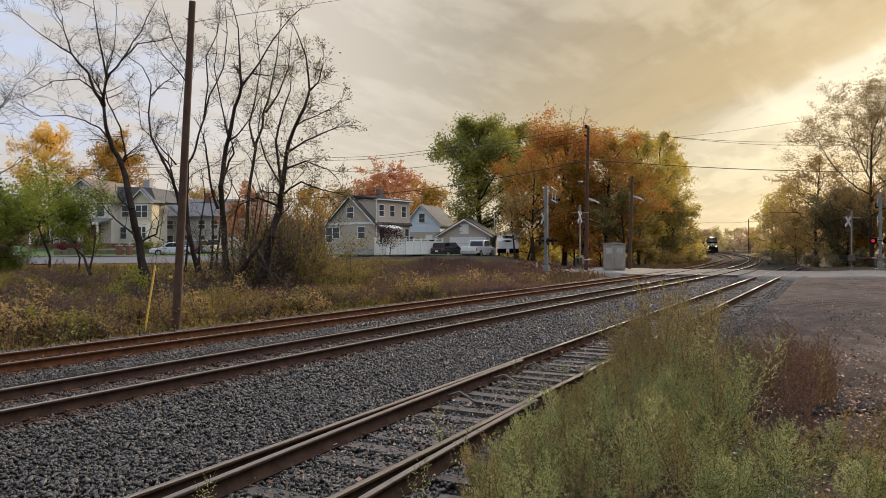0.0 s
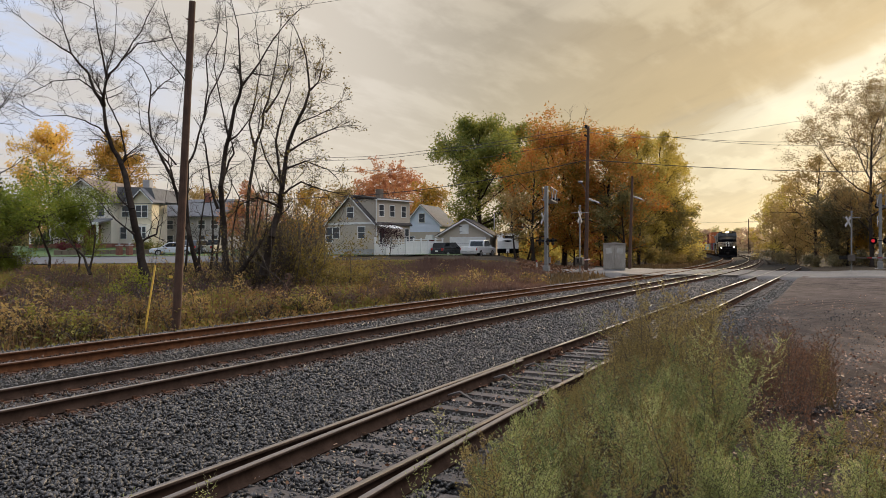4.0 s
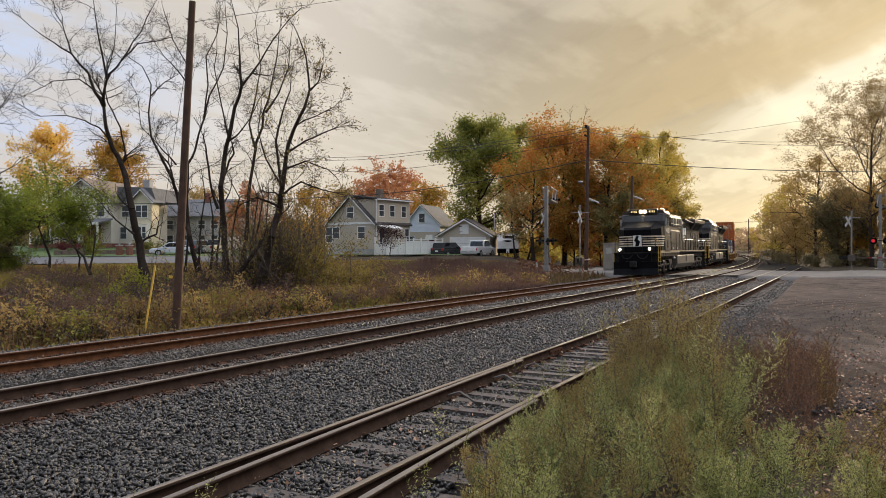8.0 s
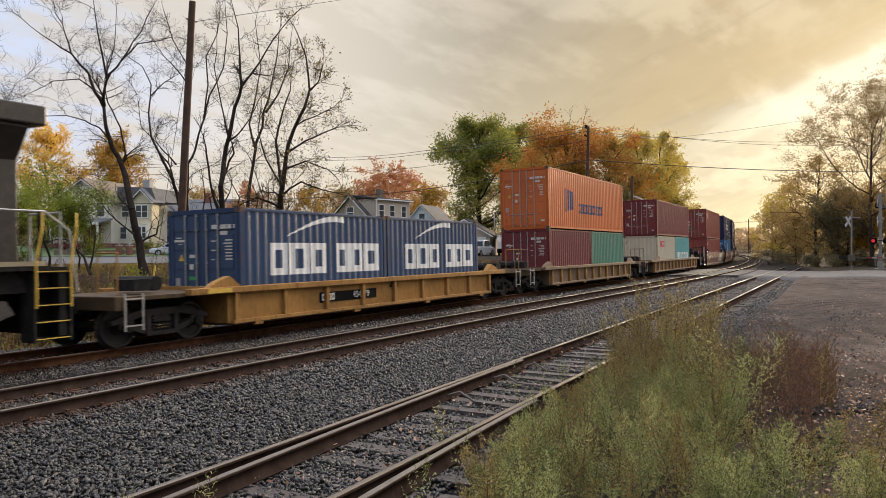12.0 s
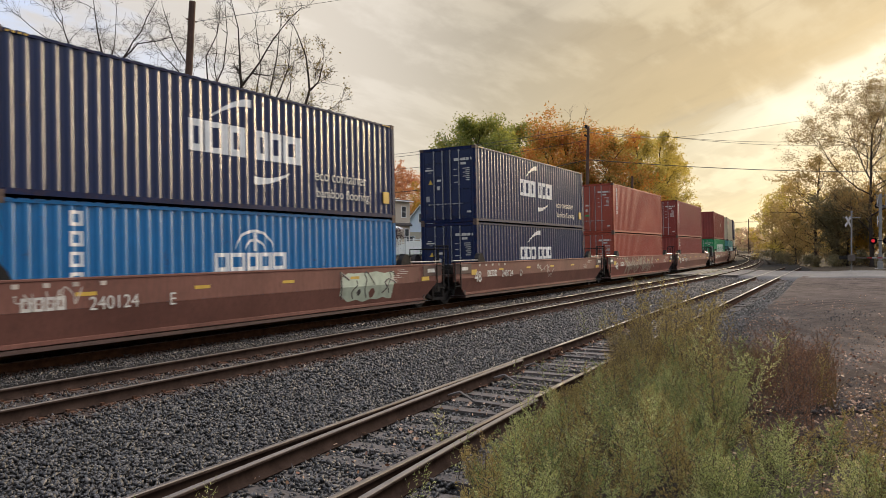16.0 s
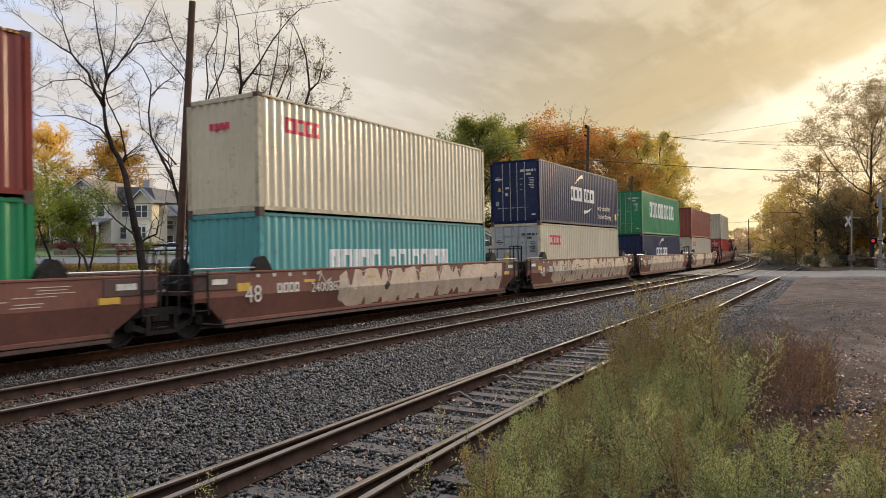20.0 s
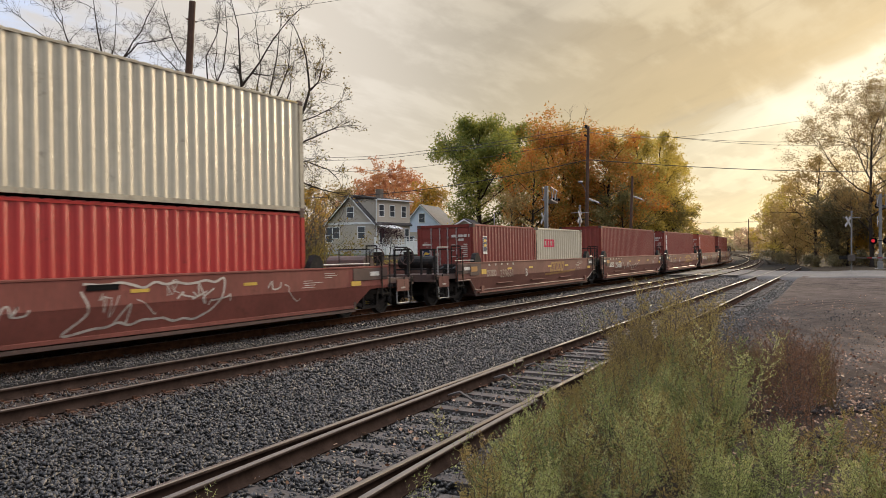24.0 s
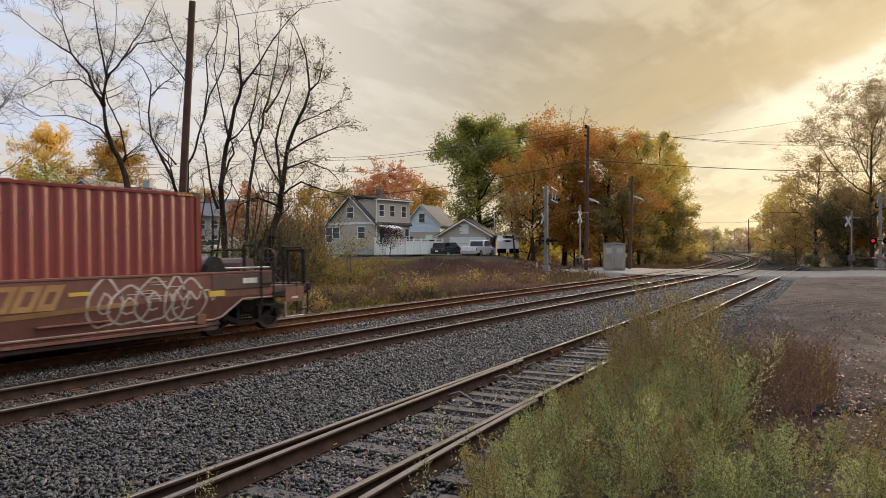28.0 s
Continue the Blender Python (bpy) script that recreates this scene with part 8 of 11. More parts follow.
def trees_near():
    bare_tree([stem_of(35, 0.27, 0.10, (258, 492), (246, 430), (234, 370), (222, 312), (215, 292), (200, 265), (188, 225), (184, 188)),
               stem_of(35, 0.115, 0.025, (184, 188), (170, 165), (156, 130), (126, 95), (96, 76), (58, 50)),
               stem_of(35, 0.115, 0.07, (184, 188), (184, 165), (190, 140)),
               stem_of(35, 0.080, 0.02, (190, 140), (182, 100), (172, 50), (164, -15)),
               stem_of(34.6, 0.080, 0.02, (190, 140), (206, 120), (226, 90), (250, 58), (275, 5)),
               stem_of(34.6, 0.050, 0.02, (216, 106), (246, 78), (275, 74), (305, 66)),
               stem_of(35.4, 0.075, 0.02, (215, 292), (223, 274), (216, 242), (206, 210), (190, 182), (186, 140), (200, 90), (206, 30)),
               stem_of(34.4, 0.050, 0.015, (220, 285), (236, 265), (256, 256)),
               stem_of(35.2, 0.060, 0.015, (196, 250), (176, 226), (150, 214), (120, 205), (70, 206), (20, 175)),
               stem_of(34.8, 0.055, 0.015, (168, 160), (140, 140), (95, 144), (60, 162)),
               stem_of(35.0, 0.045, 0.015, (126, 95), (118, 60), (100, 25), (92, -10)),
               stem_of(34.6, 0.060, 0.015, (238, 415), (205, 390), (184, 364), (165, 348))], 11, "tall bare dark tree leaning over the brush", density=5, reach=2.0, start=0.15)
    bare_tree([stem_of(37, 0.17, 0.10, (352, 480), (336, 420), (312, 340), (306, 318)),
               stem_of(37, 0.095, 0.02, (306, 318), (286, 280), (270, 245), (264, 200), (268, 150), (252, 118), (225, 100)),
               stem_of(37.3, 0.050, 0.02, (312, 292), (290, 266), (274, 250), (250, 225), (245, 180)),
               stem_of(37, 0.110, 0.02, (336, 420), (330, 350), (334, 290), (346, 265), (361, 210), (370, 150), (364, 100), (386, 60), (390, 10)),
               stem_of(37, 0.070, 0.02, (361, 210), (372, 170), (396, 120), (402, 60), (398, 0)),
               stem_of(36.6, 0.060, 0.02, (332, 170), (332, 115), (306, 70), (290, 18)),
               stem_of(37.2, 0.050, 0.02, (333, 150), (304, 112), (284, 90)),
               stem_of(37.2, 0.045, 0.02, (268, 170), (290, 145), (310, 135))], 12, "slender bare tree beside a wooden pole", density=5, reach=1.9, start=0.2)
    bare_tree([stem_of(36, 0.21, 0.10, (402, 484), (396, 400), (391, 330), (398, 280), (405, 240), (416, 190), (428, 152)),
               stem_of(36, 0.080, 0.02, (428, 152), (425, 100), (420, 50), (408, -5)),
               stem_of(36, 0.085, 0.02, (428, 152), (446, 130), (470, 90), (500, 50), (532, 16)),
               stem_of(35.8, 0.085, 0.05, (386, 370), (374, 320), (366, 272), (364, 258)),
               stem_of(36.2, 0.090, 0.05, (393, 320), (402, 300), (414, 272), (411, 254)),
               stem_of(36.2, 0.060, 0.02, (405, 250), (430, 230), (452, 190), (470, 160)),
               stem_of(36.0, 0.050, 0.02, (446, 130), (470, 134), (492, 132)),
               stem_of(36.3, 0.060, 0.02, (405, 245), (392, 190), (380, 120), (384, 60))], 13, "many-stemmed bare tree in the brush", density=5, reach=1.8, start=0.15)
    bare_tree([stem_of(36.5, 0.16, 0.02, (430, 486), (436, 400), (441, 330), (455, 250), (470, 200), (480, 150), (490, 100), (500, 25)),
               stem_of(36.5, 0.080, 0.02, (452, 262), (440, 220), (452, 170), (462, 120), (452, 40)),
               stem_of(36.8, 0.070, 0.02, (470, 200), (494, 165), (510, 120), (516, 60))], 17, "thin bare stems behind the brush", density=7, reach=1.6, start=0.2)
    bare_tree([stem_of(33.5, 0.23, 0.03, (466, 486), (480, 420), (495, 370), (502, 330), (505, 280), (520, 230), (540, 190), (548, 160), (541, 100), (526, 58)),
               stem_of(34, 0.15, 0.05, (420, 488), (455, 440), (482, 398), (498, 352)),
               stem_of(33.4, 0.090, 0.02, (500, 342), (488, 250), (500, 200), (512, 160), (520, 110)),
               stem_of(33.2, 0.070, 0.02, (505, 272), (540, 250), (580, 232), (598, 226)),
               stem_of(33.6, 0.060, 0.02, (548, 160), (566, 145), (572, 110)),
               stem_of(33.1, 0.070, 0.02, (500, 346), (530, 322), (570, 336), (612, 346)),
               stem_of(33.8, 0.070, 0.02, (495, 366), (456, 350), (428, 362), (412, 380)),
               stem_of(33.3, 0.060, 0.02, (503, 300), (540, 285), (580, 300), (600, 320)),
               stem_of(33.9, 0.070, 0.02, (502, 335), (470, 280), (458, 230), (462, 190)),
               stem_of(33.5, 0.050, 0.02, (524, 222), (560, 205), (590, 190))], 14, "leaning half-bare tree with a few yellow-green leaves", density=8, reach=1.35, leaf=L_BUSH, leaf_n=2200, start=0.10)
    bare_tree([stem_of(38, 0.2, 0.03, (-30, 480), (-34, 300), (-38, 150), (-28, 0)), stem_of(38, 0.07, 0.02, (-34, 260), (-5, 200), (22, 160))], 15, "bare tree at the edge of the brush", density=8, reach=3.0)
    bare_tree([stem_of(34, 0.09, 0.02, (160, 486), (150, 455), (128, 432), (108, 400)), stem_of(34, 0.06, 0.02, (158, 480), (170, 420), (150, 370))], 16, "small crooked bare sapling in the brush", density=6, reach=1.0, levels=2)
    shrub(ground_at(from_view(36.00, -6.15, 1.15)), 2.2, 2.2, 3.1, 21, L_BUSH, 4200, 0.13, "tall shrub with yellow-green autumn leaves", twigs=60)
    shrub(ground_at(from_view(37.00, -8.01, 0.84)), 2.0, 2.0, 3.8, 22, L_MOSS, 2600, 0.12, "dense shrub with brown autumn leaves", twigs=80)
    bare_tree([stem_of(38.5, 0.09, 0.02, (u, 482), (u + 6 * math.sin(u), 420), (u + 12 * math.cos(u), 350), (u + 16 * math.sin(2 * u), v)) for u, v in ((328, 330), (352, 300), (372, 345), (384, 290), (414, 300), (446, 320), (458, 280), (476, 330))], 18, "thicket of thin bare stems in the brush", density=5, reach=1.3, levels=2, start=0.3)
    shrub(ground_at(from_view(34.40, -7.30, 0.8)), 2.0, 2.0, 5.6, 35, L_BUSH, 900, 0.12, "tangle of dark vines and dead twigs round a leaning tree", twigs=150)
    for k, (d_, s_, h_) in enumerate(((36.2, -8.8, 4.4), (36.8, -7.4, 5.6))):
        shrub(ground_at(from_view(d_, s_, 0.8)), 1.5, 1.5, h_, 361 + k, L_SHADE, 700, 0.10, "vine-draped tangle of dark stems and brown leaves", twigs=130)
    shrub(ground_at(from_view(35.20, -9.30, 0.8)), 2.0, 1.6, 3.6, 36, L_BROWN, 300, 0.11, "tangle of bare dark twigs under the bare trees", twigs=110)
    shrub(ground_at(from_view(39.00, -13.20, 0.78)), 1.8, 1.8, 2.2, 26, L_BROWN, 500, 0.12, "thin brown thicket under the bare trees", twigs=80)
    shrub(ground_at(from_view(35.00, -8.91, 0.78)), 1.8, 1.6, 2.6, 27, L_BROWN, 800, 0.12, "tangled brown thicket under the bare trees", twigs=90)
    shrub(ground_at(from_view(38.00, -5.33, 0.96)), 1.8, 1.8, 2.5, 28, L_BUSH, 2600, 0.12, "yellow-green shrub by the leaning tree", twigs=50)
    shrub(ground_at(from_view(38.00, -11.13, 0.81)), 2.4, 2.0, 2.6, 23, L_BROWN, 1200, 0.12, "twiggy brown shrub under the bare trees", twigs=80)
    shrub(ground_at(from_view(33.00, -14.07, 0.72)), 1.0, 1.0, 1.5, 24, leafy("lime_leaves", [(0.20, 0.21, 0.025), (0.28, 0.27, 0.035)]), 1400, 0.12, "bright yellow-green shrub in the brush")
    leaf_tree(ground_at(from_view(50.00, -26.60, 1.95)), 5.2, 4.0, 3.2, 31, L_VINE, 11000, 0.17, "low green-leaved tree with a spreading crown at the street's edge", 0.14, squash=0.36)
    leaf_tree(ground_at(from_view(50.50, -29.90, 1.95)), 4.6, 1.7, 0.7, 34, L_SHADE, 6000, 0.16, "dark leafy shrub-like tree at the street's edge", 0.08)
    leaf_tree(ground_at(from_view(48.00, -29.61, 1.95)), 4.6, 2.4, 0.8, 33, L_VINE, 8000, 0.17, "green-leaved small tree by the brush", 0.12)
    leaf_tree(ground_at(from_view(52.00, -25.60, 2.34)), 4.8, 1.7, 2.2, 32, L_VINE, 4000, 0.16, "drooping green-leaved small tree", 0.10)


def trees_far():
    leaf_tree(ground_at(from_view(98.00, 4.93, 0.75)), 18.0, 6.6, 3.5, 41, L_GREEN, 19000, 0.36, "large green maple tree behind a garage", 0.45, lobes=14)
    leaf_tree(ground_at(from_view(104.00, 10.39, 0.67)), 19.6, 5.4, 5, 42, L_GREEN, 12000, 0.36, "tall yellow-green tree behind the maple", 0.4, lobes=12)
    leaf_tree(ground_at(from_view(88.00, 14.49, 0.55)), 16.4, 6.6, 2.5, 43, L_ORANGE, 19000, 0.32, "broad maple tree in orange autumn leaf", 0.42, lobes=15)
    leaf_tree(ground_at(from_view(84.00, 18.64, 0.61)), 15.2, 5.0, 2.0, 44, L_ORANGE, 13000, 0.30, "maple tree in orange and yellow leaf", 0.35, lobes=12)
    leaf_tree(ground_at(from_view(82.00, 10.07, 0.65)), 11.5, 4.2, 3.2, 45, L_ORANGE, 5000, 0.28, "orange-brown tree at the road's edge", 0.28, lobes=10)
    leaf_tree(ground_at(from_view(92.00, 24.27, 0.48)), 17.4, 5.0, 1.5, 46, L_OLIVE, 11000, 0.30, "thin tree in olive-yellow leaf", 0.3, lobes=13, sparse=True)
    leaf_tree(ground_at(from_view(98.00, 28.84, 0.38)), 18.6, 5.0, 1.2, 47, L_OLIVE, 10000, 0.30, "tall thin tree in yellowing leaf", 0.3, lobes=13, sparse=True)
    leaf_tree(ground_at(from_view(108.00, 33.40, 0.21)), 17.6, 3.8, 1.0, 48, L_OLIVE, 6500, 0.30, "tall thin tree with yellow leaves beside the line", 0.28, lobes=12, sparse=True)
    leaf_tree(ground_at(from_view(80.00, 19.58, 0.56)), 8.5, 3.4, 0.8, 49, L_MOSS, 5000, 0.26, "small olive-leaved tree behind a cabinet", 0.2, lobes=8)
    leaf_tree(ground_at(from_view(100.00, 30.96, 0.19)), 8.0, 3.6, 0.6, 50, L_MOSS, 4500, 0.28, "low olive-leaved tree beside the line", 0.2, lobes=8)
    leaf_tree(ground_at(from_view(78.00, 7.61, 0.60)), 6.6, 2.7, 1.9, 51, L_BROWN, 2600, 0.20, "small reddish-brown tree at the roadside", 0.13, lobes=8, sparse=True)
    bare_tree([([from_view(96.00, 16.18, 1.87), from_view(96.00, 15.81, 12.12), from_view(96.00, 16.40, 18.34)], 0.2, 0.04), ([from_view(96.00, 18.37, 1.87), from_view(96.00, 18.01, 12.12), from_view(96.00, 18.23, 18.56)], 0.2, 0.04)], 52, "bare treetops behind the maples", density=9, reach=3.0, levels=2)
    leaf_tree(ground_at(from_view(135.00, -8.65, 1.81)), 14.5, 6.5, 4, 53, L_RED, 7000, 0.42, "far tree in red-brown autumn leaf", 0.3, lobes=11, sparse=True)
    leaf_tree(ground_at(from_view(140.00, -14.30, 1.80)), 13.0, 5.5, 4, 54, L_RED, 4000, 0.42, "far half-bare tree in red-brown leaf", 0.3, lobes=10, sparse=True)
    leaf_tree(ground_at(from_view(125.00, -2.29, 1.83)), 10.0, 4.5, 3, 55, L_GOLD, 4000, 0.40, "far tree in gold leaf behind the houses", 0.3, lobes=9)
    leaf_tree(ground_at(from_view(108.00, -57.56, 2.68)), 17.6, 5.2, 5, 56, L_YELLOW, 7000, 0.36, "tall tree in pale yellow leaf behind a house", 0.35, lobes=13, sparse=True)
    leaf_tree(ground_at(from_view(112.00, -49.62, 2.70)), 16.6, 5.0, 4, 57, L_GOLD, 10000, 0.36, "round tree in gold-orange leaf behind a house", 0.35, lobes=13)
    spruce(ground_at(from_view(105.00, -63.41, 1.86)), 11.5, 3.6, 58, "dark green spruce tree")
    spruce(ground_at(from_view(100.00, -51.77, 1.87)), 9.0, 2.6, 59, "dark green spruce behind a house")
    leaf_tree(ground_at(from_view(95.00, -24.56, 1.88)), 8.2, 3.4, 1, 60, L_RED, 4500, 0.26, "small tree in red-brown leaf by the street", 0.2, lobes=8)
    leaf_tree(ground_at(from_view(100.00, -18.60, 1.87)), 7.8, 3.6, 1, 61, L_GOLD, 4500, 0.28, "small gold-leaved tree beside a house", 0.2, lobes=8)
    leaf_tree(ground_at(from_view(77.00, -5.52, 1.32)), 2.9, 1.15, 1.0, 62, L_PLUM, 1500, 0.13, "small dark plum-leaved tree before a house", 0.06, lobes=7)
    leaf_tree(ground_at(from_view(120.00, -39.71, 1.83)), 9.0, 4.5, 1, 63, L_BROWN, 3500, 0.34, "far brown-leaved tree behind the street", 0.25, lobes=9, sparse=True)
    leaf_tree(ground_at(from_view(120.00, -16.84, 1.83)), 9.5, 4.5, 1, 64, L_BROWN, 3500, 0.34, "far brown-leaved tree behind the houses", 0.25, lobes=9, sparse=True)
    # the wood on the near side, beyond the crossing
    leaf_tree(ground_at(from_view(84.00, 48.74, 0.29)), 22.0, 8.6, 4.5, 71, L_UMBER, 26000, 0.18, "tall half-bare tree with brown leaves beyond the crossing", 0.3, lobes=16, sparse=True)
    leaf_tree(ground_at(from_view(90.00, 56.00, 0.17)), 21.0, 6.0, 4.0, 72, L_BROWN, 14000, 0.22, "tall half-bare brown tree in the wood", 0.4, lobes=14, sparse=True)
    leaf_tree(ground_at(from_view(100.00, 50.50, 0.04)), 15.0, 5.6, 2.0, 73, L_BROWN, 6000, 0.28, "half-bare brown-leaved tree at the wood's edge", 0.3, lobes=12, sparse=True)
    leaf_tree(ground_at(from_view(125.00, 59.19, -0.08)), 13.0, 5.0, 1.5, 74, L_OLIVE, 5500, 0.30, "thin tree in pale olive leaf at the wood's edge", 0.28, lobes=12, sparse=True)
    leaf_tree(ground_at(from_view(145.00, 64.57, 0.13)), 11.0, 4.4, 1.0, 75, L_OLIVE, 4500, 0.32, "thin pale tree beside the curving line", 0.25, lobes=11, sparse=True)
    leaf_tree(ground_at(from_view(92.00, 49.40, 0.34)), 8.6, 4.0, 0.5, 76, L_SHADE, 9000, 0.24, "dark leafy tree wrapped in vines", 0.25, lobes=9)
    leaf_tree(ground_at(from_view(92.00, 50.23, 0.34)), 9.5, 4.2, 0.5, 77, L_SHADE, 9000, 0.24, "dark leafy tree behind the crossing mast", 0.25, lobes=9)
    leaf_tree(ground_at(from_view(90.00, 52.22, 0.17)), 9.0, 3.4, 0.5, 78, L_GOLD, 4500, 0.26, "gold-leaved tree behind the crossing mast", 0.2, lobes=9)
    leaf_tree(ground_at(from_view(104.00, 49.64, 0.27)), 6.6, 3.0, 0.4, 79, L_BROWN, 4000, 0.24, "brown-leaved small tree in the wood", 0.2, lobes=8)
    # small trees that close the wood down to the ground on both sides of the line
    for n, (lat, dd, h, rx, m_, lab) in enumerate((
            (0.372, 86, 6.5, 3.0, L_MOSS, "small dark olive tree in the roadside wood"), (0.395, 90, 8.5, 3.2, L_ORANGE, "small orange-leaved tree in the roadside wood"),
            (0.425, 86, 6.8, 3.0, L_ORANGE, "small orange-leaved tree in the roadside wood"), (0.455, 90, 8.0, 3.2, L_RED, "small red-brown tree in the roadside wood"),
            (0.487, 92, 8.8, 3.4, L_OLIVE, "small yellow-olive tree in the roadside wood"), (0.520, 96, 9.6, 3.6, L_MOSS, "small dark olive tree in the roadside wood"),
            (0.535, 100, 10.4, 3.0, L_OLIVE, "small yellow-olive tree in the roadside wood"), (0.542, 106, 8.0, 2.6, L_MOSS, "small dark olive tree in the roadside wood"),
            (0.440, 100, 12.5, 3.8, L_ORANGE, "orange-leaved tree behind the roadside wood"), (0.505, 104, 13.5, 4.0, L_GOLD, "gold-leaved tree behind the roadside wood"),
            (0.714, 128, 8.5, 3.4, L_BROWN, "half-bare tan tree beside the curving line"), (0.740, 118, 9.4, 3.6, L_BROWN, "half-bare tan tree at the wood's edge"),
            (0.765, 104, 7.0, 3.4, L_MOSS, "dark olive small tree in the wood"), (0.795, 104, 11.5, 3.8, L_BROWN, "half-bare tan tree in the wood"),
            (0.820, 94, 8.5, 3.6, L_SHADE, "dark olive small tree in the wood"), (0.845, 100, 12.5, 4.0, L_BROWN, "half-bare tan tree in the wood"),
            (0.875, 94, 10.0, 3.4, L_GOLD, "gold-brown small tree in the wood"), (0.92, 88, 9.0, 3.8, L_SHADE, "dark olive small tree in the wood"))):
        q = (lat * 1568 + 350 - 784) / 1312 if lat < 0.6 else (lat * 1568 + 250 - 784) / 1312
        leaf_tree(ground_at(from_view(dd, q * dd)), h, rx, 0.6, 500 + n, m_, int(420 * h), 0.27, lab, 0.14, lobes=9, sparse=m_ is L_BROWN, group="small trees of the wood")
    k = 0
    for lat, dd, rx, h, m_ in ((0.4392, 118, 2.6, 2.2, L_SHADE), (0.4659, 100, 2.4, 2.0, L_SHADE), (0.4926, 92, 2.4, 1.9, L_SHADE), (0.5231, 86, 2.2, 1.7, L_SHADE), (0.5688, 86, 2.4, 2.0, L_SHADE), (0.6031, 86, 2.2, 2.2, L_SHADE)):
        shrub(ground_at(from_view(dd, lat * dd)), rx, rx, h, 90 + k, m_, 1600, 0.2, "low leafy shrub at the foot of the wood", twigs=24)
        k += 1
    for lat, dd, rx, h, m_ in ((0.2676, 82, 2.2, 1.9, L_BUSH), (0.2905, 88, 2.4, 2.2, L_BUSH), (0.3134, 94, 2.2, 1.9, L_BROWN), (0.3286, 100, 2.2, 1.8, L_BUSH), (0.3385, 112, 2.2, 2.4, L_BUSH), (0.2409, 84, 2.0, 1.4, L_BROWN)):
        shrub(ground_at(from_view(dd, lat * dd)), rx, rx, h, 100 + k, m_, 1500, 0.2, "low olive shrub beside the line", twigs=24)
        k += 1


def far_woods():
    """Woods on the horizon, as one mass of clumps; their pale leaf colour stands for haze."""
    g = np.random.default_rng(77)
    pts, siz = [], []
    for k in range(150):
        dd = g.uniform(320, 470)
        lat = g.uniform(0.33, 0.47)
        h = g.uniform(5, 11) * (0.8 + 0.3 * math.sin(lat * 92))
        x, y, _ = from_view(dd, lat * dd)
        n = 90
        u = g.normal(size=(n, 3))
        u /= np.linalg.norm(u, axis=1, keepdims=True)
        u *= g.uniform(0.4, 1.0, (n, 1))
        pts.append(np.array([x, y, h * 0.55]) + u * np.array([3.6, 3.6, h * 0.5]))
    pts = np.concatenate(pts)
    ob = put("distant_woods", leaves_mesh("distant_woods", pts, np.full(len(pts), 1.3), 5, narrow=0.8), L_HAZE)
    tagged(ob, "distant autumn woods with haze painted into their pale colour", "woods", kind="stuff")
    pts = []
    for k in range(420):
        dd = g.uniform(150, 240) if k < 330 else g.uniform(118, 190)
        lat = g.uniform(-0.98, 0.30) if k < 330 else g.uniform(0.47, 0.95)
        h = g.uniform(5, 9)
        x, y, _ = from_view(dd, lat * dd)
        n = 60
        u = g.normal(size=(n, 3))
        u /= np.linalg.norm(u, axis=1, keepdims=True)
        u *= g.uniform(0.4, 1.0, (n, 1))
        pts.append(np.array([x, y, land(x, y) + h * 0.5]) + u * np.array([3.4, 3.4, h * 0.5]))
    pts = np.concatenate(pts)
    ob = put("background_woods", leaves_mesh("background_woods", pts, np.full(len(pts), 0.9), 6, narrow=0.8), L_BROWN)
    tagged(ob, "brown autumn woods behind the houses", "woods", kind="stuff")
    # low growth that closes the view between the houses
    n = 15000
    dd, lat = g.uniform(128, 150, n), g.uniform(-0.75, 0.12, n)
    P = np.stack([0.87026 * dd + 0.49259 * lat * dd, 0.49259 * dd - 0.87026 * lat * dd, np.zeros(n)], 1)
    P[:, 2] = np.array([land(a, b) for a, b in P[:, :2]]) + g.uniform(0, 1, n) ** 1.3 * (3.0 + 1.6 * np.sin(lat * 60) + g.uniform(0, 1.2, n))
    ob = put("far_hedge", leaves_mesh("far_hedge", P, np.full(n, 0.75), 12, narrow=0.8), L_MOSS)
    tagged(ob, "olive-brown hedge growth behind the houses", "hedge", kind="stuff")
    pts = []
    for k in range(150):
        dd = g.uniform(112, 135)
        lat = g.uniform(0.09, 0.345)
        h = g.uniform(2.5, 6.5)
        x, y, _ = from_view(dd, lat * dd)
        n = 110
        u = g.normal(size=(n, 3))
        u /= np.linalg.norm(u, axis=1, keepdims=True)
        u *= g.uniform(0.4, 1.0, (n, 1))
        pts.append(np.array([x, y, land(x, y) + h * 0.45]) + u * np.array([2.6, 2.6, h * 0.55]))
    pts = np.concatenate(pts)
    ob = put("thicket", leaves_mesh("thicket", pts, np.full(len(pts), 0.42), 9, narrow=0.7), L_OLIVE)
    tagged(ob, "olive autumn thicket behind the maples", "thicket", kind="stuff")
    # far trees by the line, their leaf colours paled to stand for haze
    for lat, dd, h, rx, m_, lab in ((0.3645, 300, 9, 5, L_HAZE_YELLOW, "yellow tree by the curving line, paled for haze"), (0.4148, 320, 8.5, 5.5, L_HAZE_RED, "red tree by the curving line, paled for haze"), (0.3500, 290, 8, 4, L_HAZE_RED, "red tree far along the line, paled for haze"), (0.3934, 340, 10, 5, L_HAZE_YELLOW, "yellow-green tree far along the line, paled for haze")):
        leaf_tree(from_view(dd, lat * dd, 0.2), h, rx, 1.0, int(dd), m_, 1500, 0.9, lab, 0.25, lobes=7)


trees_near()
trees_far()
far_woods()

